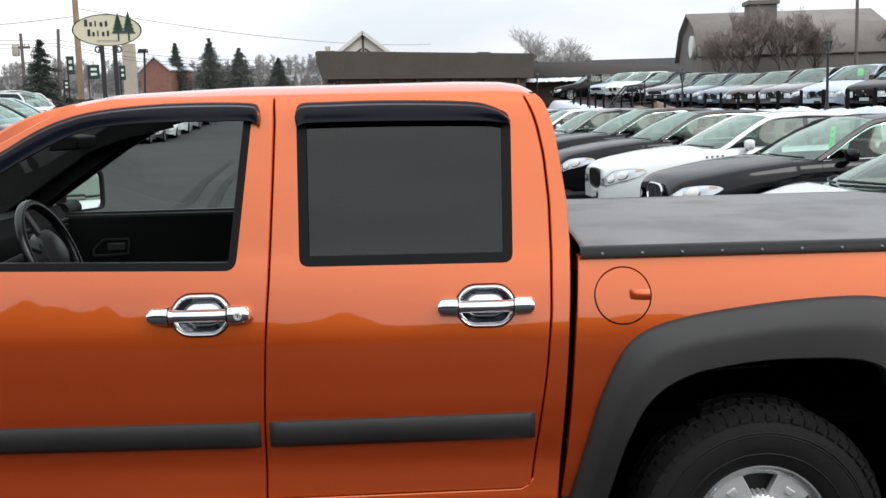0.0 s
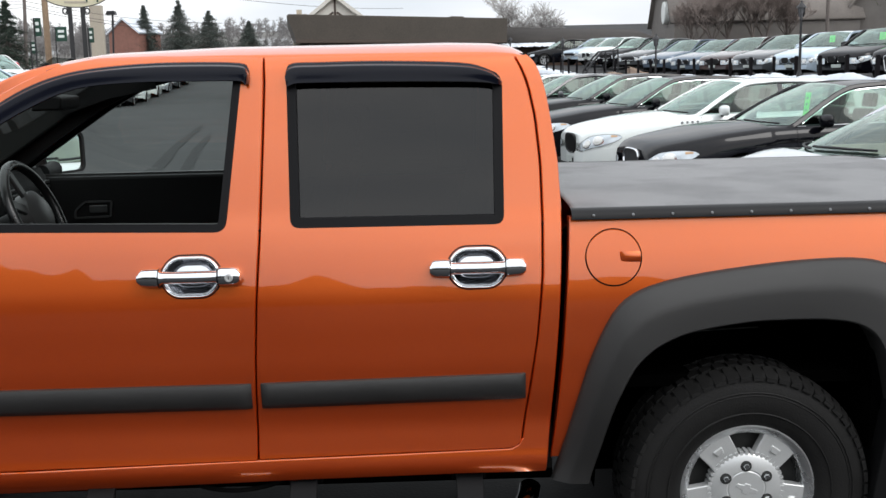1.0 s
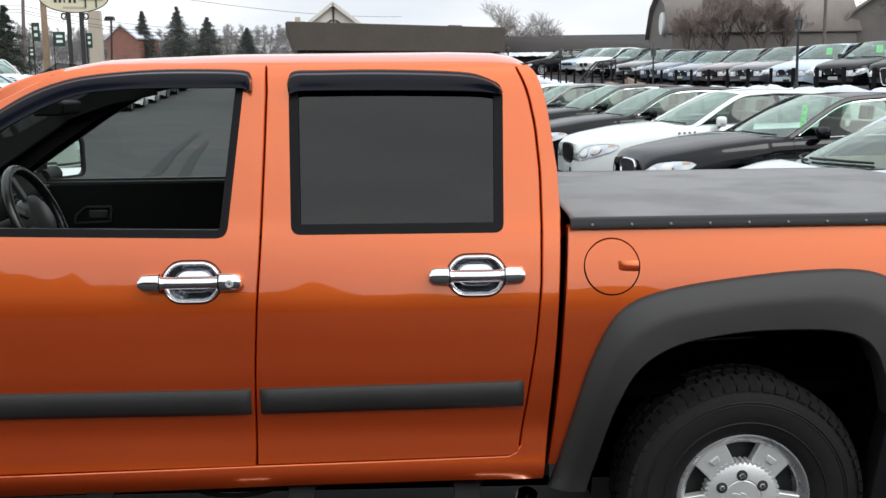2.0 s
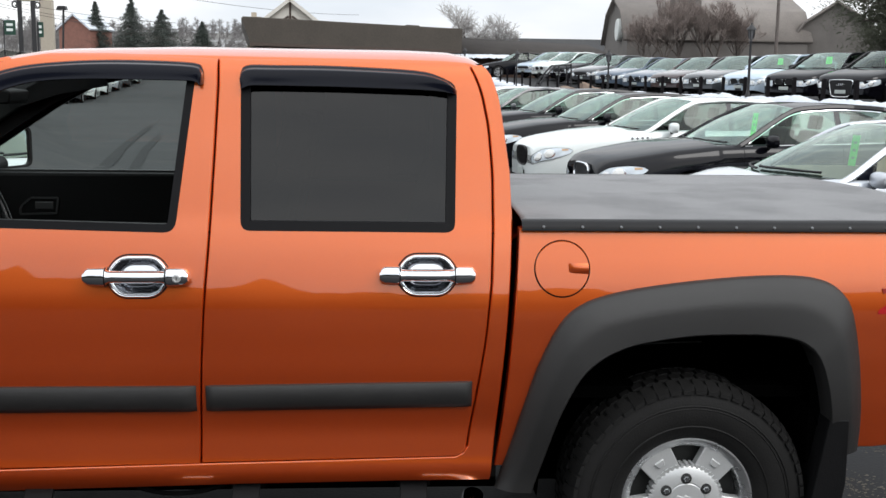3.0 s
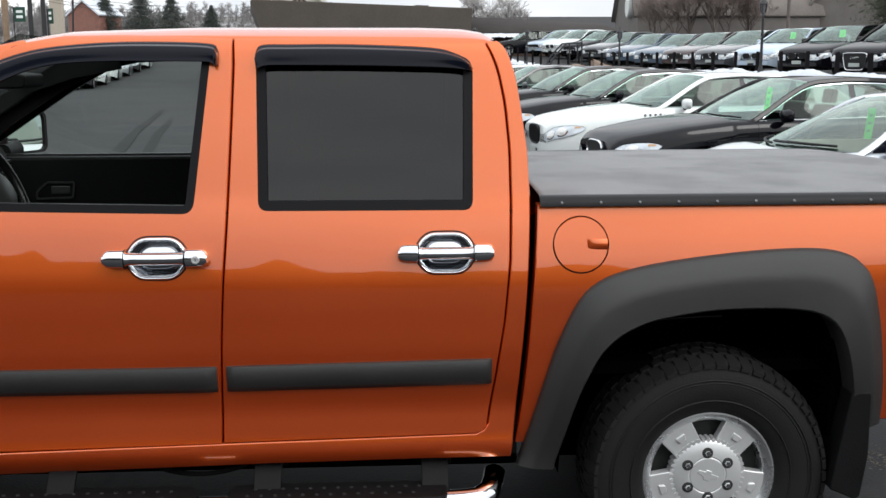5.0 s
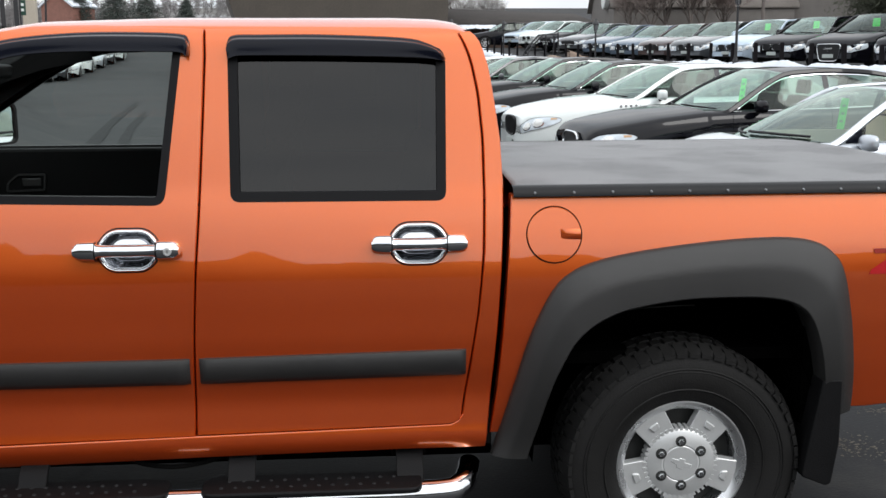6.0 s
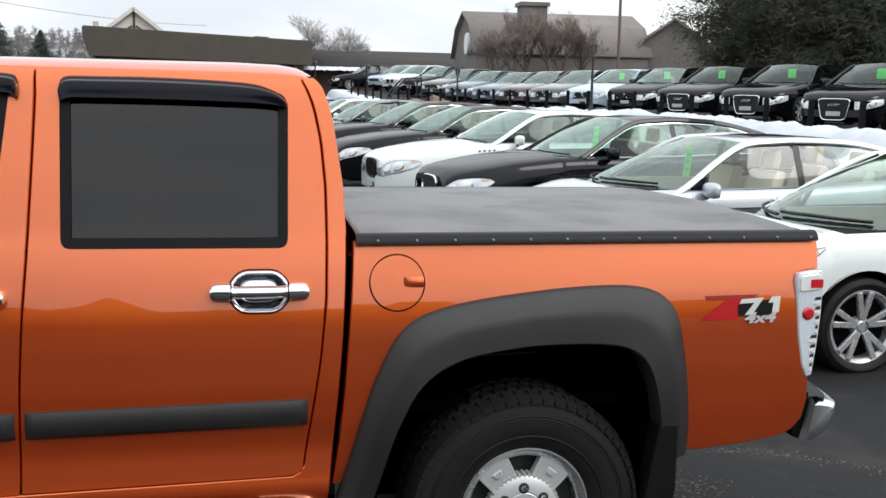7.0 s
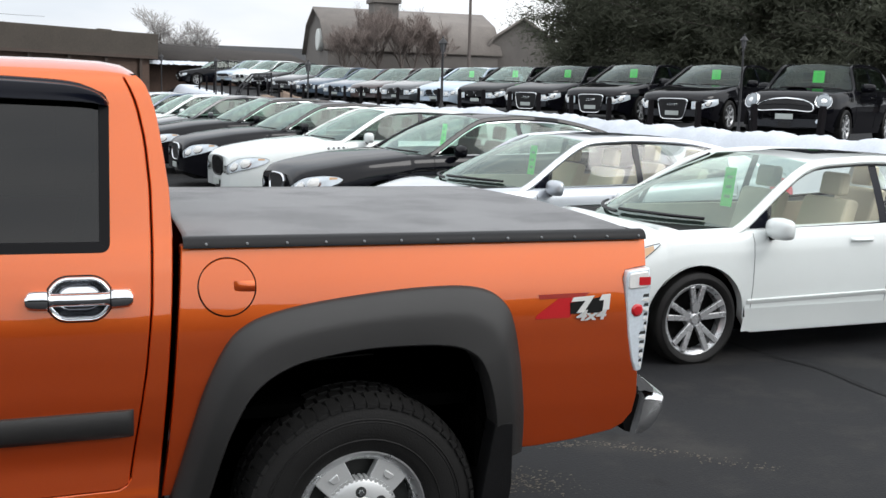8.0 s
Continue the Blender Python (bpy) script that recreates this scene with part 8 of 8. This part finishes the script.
def build_bare(x, y, tall, seed, wide=0.55, bushy=False, mat=None):
    random.seed(seed)
    z = ground_z(x, y)
    t = thing("bare_tree", "leafless winter tree with fine twigs", "tree", "bare trees", at=pose(x, y, z))
    wood, twig = bmesh.new(), bmesh.new()

    def grow(p, d, length, r, depth):
        bend = Vector((random.gauss(0, 0.12), random.gauss(0, 0.12), 0.05))
        q = p + d * length * 0.5
        e = q + (d + bend).normalized() * length * 0.5
        tube(wood if depth < 3 else twig, [p, q, e], r, 6 if depth < 2 else 3, r * 0.62, caps=False)
        if depth >= (7 if bushy else 6):
            return
        for _ in range(4 if depth < 2 else 3):
            v = (d + Vector((random.gauss(0, wide), random.gauss(0, wide), random.uniform(0.15, 0.95) if bushy else random.uniform(-0.05, 0.45)))).normalized()
            s = random.uniform(0.35, 1.0) if depth else 1.0
            grow(p.lerp(e, s), v, length * random.uniform(0.60, 0.84), max(r * 0.56, 0.008 if bushy else 0.011), depth + 1)
    grow(Vector((0, 0, -0.2)), Vector((0, 0, 1)), tall * (0.22 if bushy else 0.26), tall * 0.010 + (0.015 if bushy else 0.035), 0)
    part("trunk", wood, BARK, t)
    part("branchwork", twig, mat or TWIG, t, "fine brown twigs")


def build_far_woods(name, x0, x1, y, tall, n, seed, mat=None):
    random.seed(seed)
    bm = bmesh.new()
    for _ in range(n):
        x = random.uniform(x0, x1)
        yy = y + random.uniform(-6, 6)
        h = tall * random.uniform(0.5, 1.1) * (0.8 + 0.35 * noise.noise(Vector((x * 0.08, 0, seed))))
        b = Vector((x, yy, ground_z(x, yy) - 0.3))
        tube(bm, [b, b + Vector((random.gauss(0, 0.2), 0, h))], 0.09, 4, 0.02, caps=False)
        for _ in range(22):
            s = random.uniform(0.25, 1)
            p = b + Vector((0, 0, h * s))
            d = Vector((random.gauss(0, 1), random.gauss(0, 0.6), random.uniform(0.2, 1.4))).normalized() * h * 0.30 * (1.15 - s * 0.6)
            tube(bm, [p, p + d], 0.028, 3, 0.010, caps=False)
            for _ in range(4):
                d2 = Vector((random.gauss(0, 1), random.gauss(0, 0.6), random.uniform(0.1, 1.2))).normalized() * h * 0.14
                tube(bm, [p + d * 0.6, p + d * 0.6 + d2], 0.018, 3, 0.008, caps=False)
    tagged(part(name, bm, mat or TWIG), "grey-brown leafless woods in the distance", "woods", kind="stuff")


# ---- all of it ----
build_ground()
build_grit()
build_seam()
build_tracks()
truck = build_truck()
build_cabin(truck)
build_tonneau()
build_decal()
build_lower_row()
build_upper_row()
build_far_cars()
build_posts()
build_lamp(8.15, 22.6, 2.0)
build_lamp(8.75, 10.7, 1.72, 0.52)
build_lamp(6.75, 32.0, 2.0)
build_lamp(5.45, 45.0, 2.05)
build_lamp(3.87, 54.0, 3.3)
build_rack()
build_diner()
build_low_wing()
build_barn()
build_sign()
build_brick_house()
column = thing("concrete_column", "tall beige column beside the roadside sign", "column", at=pose(-26.5, 84, ground_z(-26.5, 84)))
bm = bmesh.new()
prism(bm, rounded([(-0.50, -0.3), (0.50, -0.3), (0.48, 5.4), (-0.48, 5.4)], 0.03), -0.3, 0.3)
part("shaft", bm, BEIGE, column, bevel=0.02)
lot_lamp = thing("lot_lamp", "dark lot lamp with a flat lamp head", "street lamp", at=pose(-18.7, 60, ground_z(-18.7, 60)))
bm = bmesh.new()
tube(bm, [(0, 0, -0.2), (0.05, 0, 3), (0.15, 0, 5.2)], 0.06, 8)
part("post", bm, IRON, lot_lamp)
bm = bmesh.new()
prism(bm, rounded([(-0.22, 5.2), (0.36, 5.2), (0.30, 5.42), (-0.12, 5.42)], 0.03), -0.2, 0.2)
part("lamp_head", bm, IRON, lot_lamp, bevel=0.02)
build_pole(-16.3, 42, 12.5, 0.135, POLE_WOOD, False)
build_pole(-26.5, 62, 6.5, 0.12, transformer=True)
build_pole(-23.85, 60, 6.7, 0.12, arm=False, lean=0.35)
build_pole(24.5, 64, 7.6, 0.12)
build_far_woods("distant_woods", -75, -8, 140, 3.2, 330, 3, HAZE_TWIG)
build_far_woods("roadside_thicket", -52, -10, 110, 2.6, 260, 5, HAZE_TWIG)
bm = bmesh.new()
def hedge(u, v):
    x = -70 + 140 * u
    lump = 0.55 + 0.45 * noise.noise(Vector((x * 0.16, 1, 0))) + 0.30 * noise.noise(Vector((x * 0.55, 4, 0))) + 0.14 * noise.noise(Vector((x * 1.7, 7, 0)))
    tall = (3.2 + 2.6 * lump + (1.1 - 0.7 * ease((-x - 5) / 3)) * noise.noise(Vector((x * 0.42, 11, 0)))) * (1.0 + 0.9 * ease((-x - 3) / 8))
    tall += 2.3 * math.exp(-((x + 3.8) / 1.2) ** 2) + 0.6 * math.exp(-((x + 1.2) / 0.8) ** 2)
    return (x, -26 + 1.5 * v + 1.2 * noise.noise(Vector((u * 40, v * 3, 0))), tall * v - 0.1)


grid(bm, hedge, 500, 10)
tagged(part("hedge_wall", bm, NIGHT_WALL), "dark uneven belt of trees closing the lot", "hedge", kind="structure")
for i, (x, y, tall, wide) in enumerate([(22.0, 41, 9.0, 3.4), (24.3, 38, 12, 3.8), (27.5, 41, 13, 4.0), (25.5, 33, 12.5, 3.8), (28.0, 34, 14, 4.2), (27.5, 28, 13, 4.0), (31.5, 30, 14, 4.2), (31.0, 24, 13.5, 4.0), (35.5, 26, 14, 4.2), (36.0, 20, 14, 4.0)]):
    build_pine(x, y, tall, wide, 20 + i)
for i, (x, y, tall, wide) in enumerate([(-24.65, 60, 6.2, 3.3), (-23.5, 100, 5.5, 2.5), (-27.0, 101, 5.2, 2.0), (-20.7, 100, 4.5, 3.2), (-17.6, 104, 3.4, 1.9)]):
    build_pine(x, y, tall, wide, 40 + i, "spruce")
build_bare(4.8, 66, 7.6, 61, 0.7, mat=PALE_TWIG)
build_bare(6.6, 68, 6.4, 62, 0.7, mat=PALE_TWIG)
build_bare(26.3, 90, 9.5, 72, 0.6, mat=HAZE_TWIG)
build_bare(18.0, 66, 8.6, 63, 0.6, True)
build_bare(19.3, 67, 10.2, 64, 0.5, True)
build_bare(21.5, 66.5, 8.8, 65, 0.6, True)
build_bare(23.3, 68, 8.2, 66, 0.6, True)
build_bare(20.4, 66, 9.4, 70, 0.6, True)
build_bare(16.9, 67, 7.6, 71, 0.6, True)
build_wire((-32, 42, 5.4), (-16.3, 42, 5.86), 0.25)
for za, zb in ((6.9, 6.2), (6.55, 6.0), (6.25, 5.82)):
    build_wire((-36, 60.5, za), (-23.55, 60, zb), 0.15)
for za, zb in ((6.2, 4.9), (5.95, 4.5), (5.8, 4.3)):
    build_wire((-23.55, 60, za), (-13, 64, zb), 0.3)
build_wire((-16.3, 42, 6.2), (-2.0, 75, 6.2), 0.5)
for x, y, z0, w, h in ((-17.71, 45.0, 3.6, 0.26, 0.8), (-15.4, 45.0, 3.28, 0.20, 0.65), (-21.6, 60, 3.88, 0.62, 0.83), (-18.3, 46.0, 2.9, 0.22, 0.5)):
    build_banner(x, y, z0, w, h)
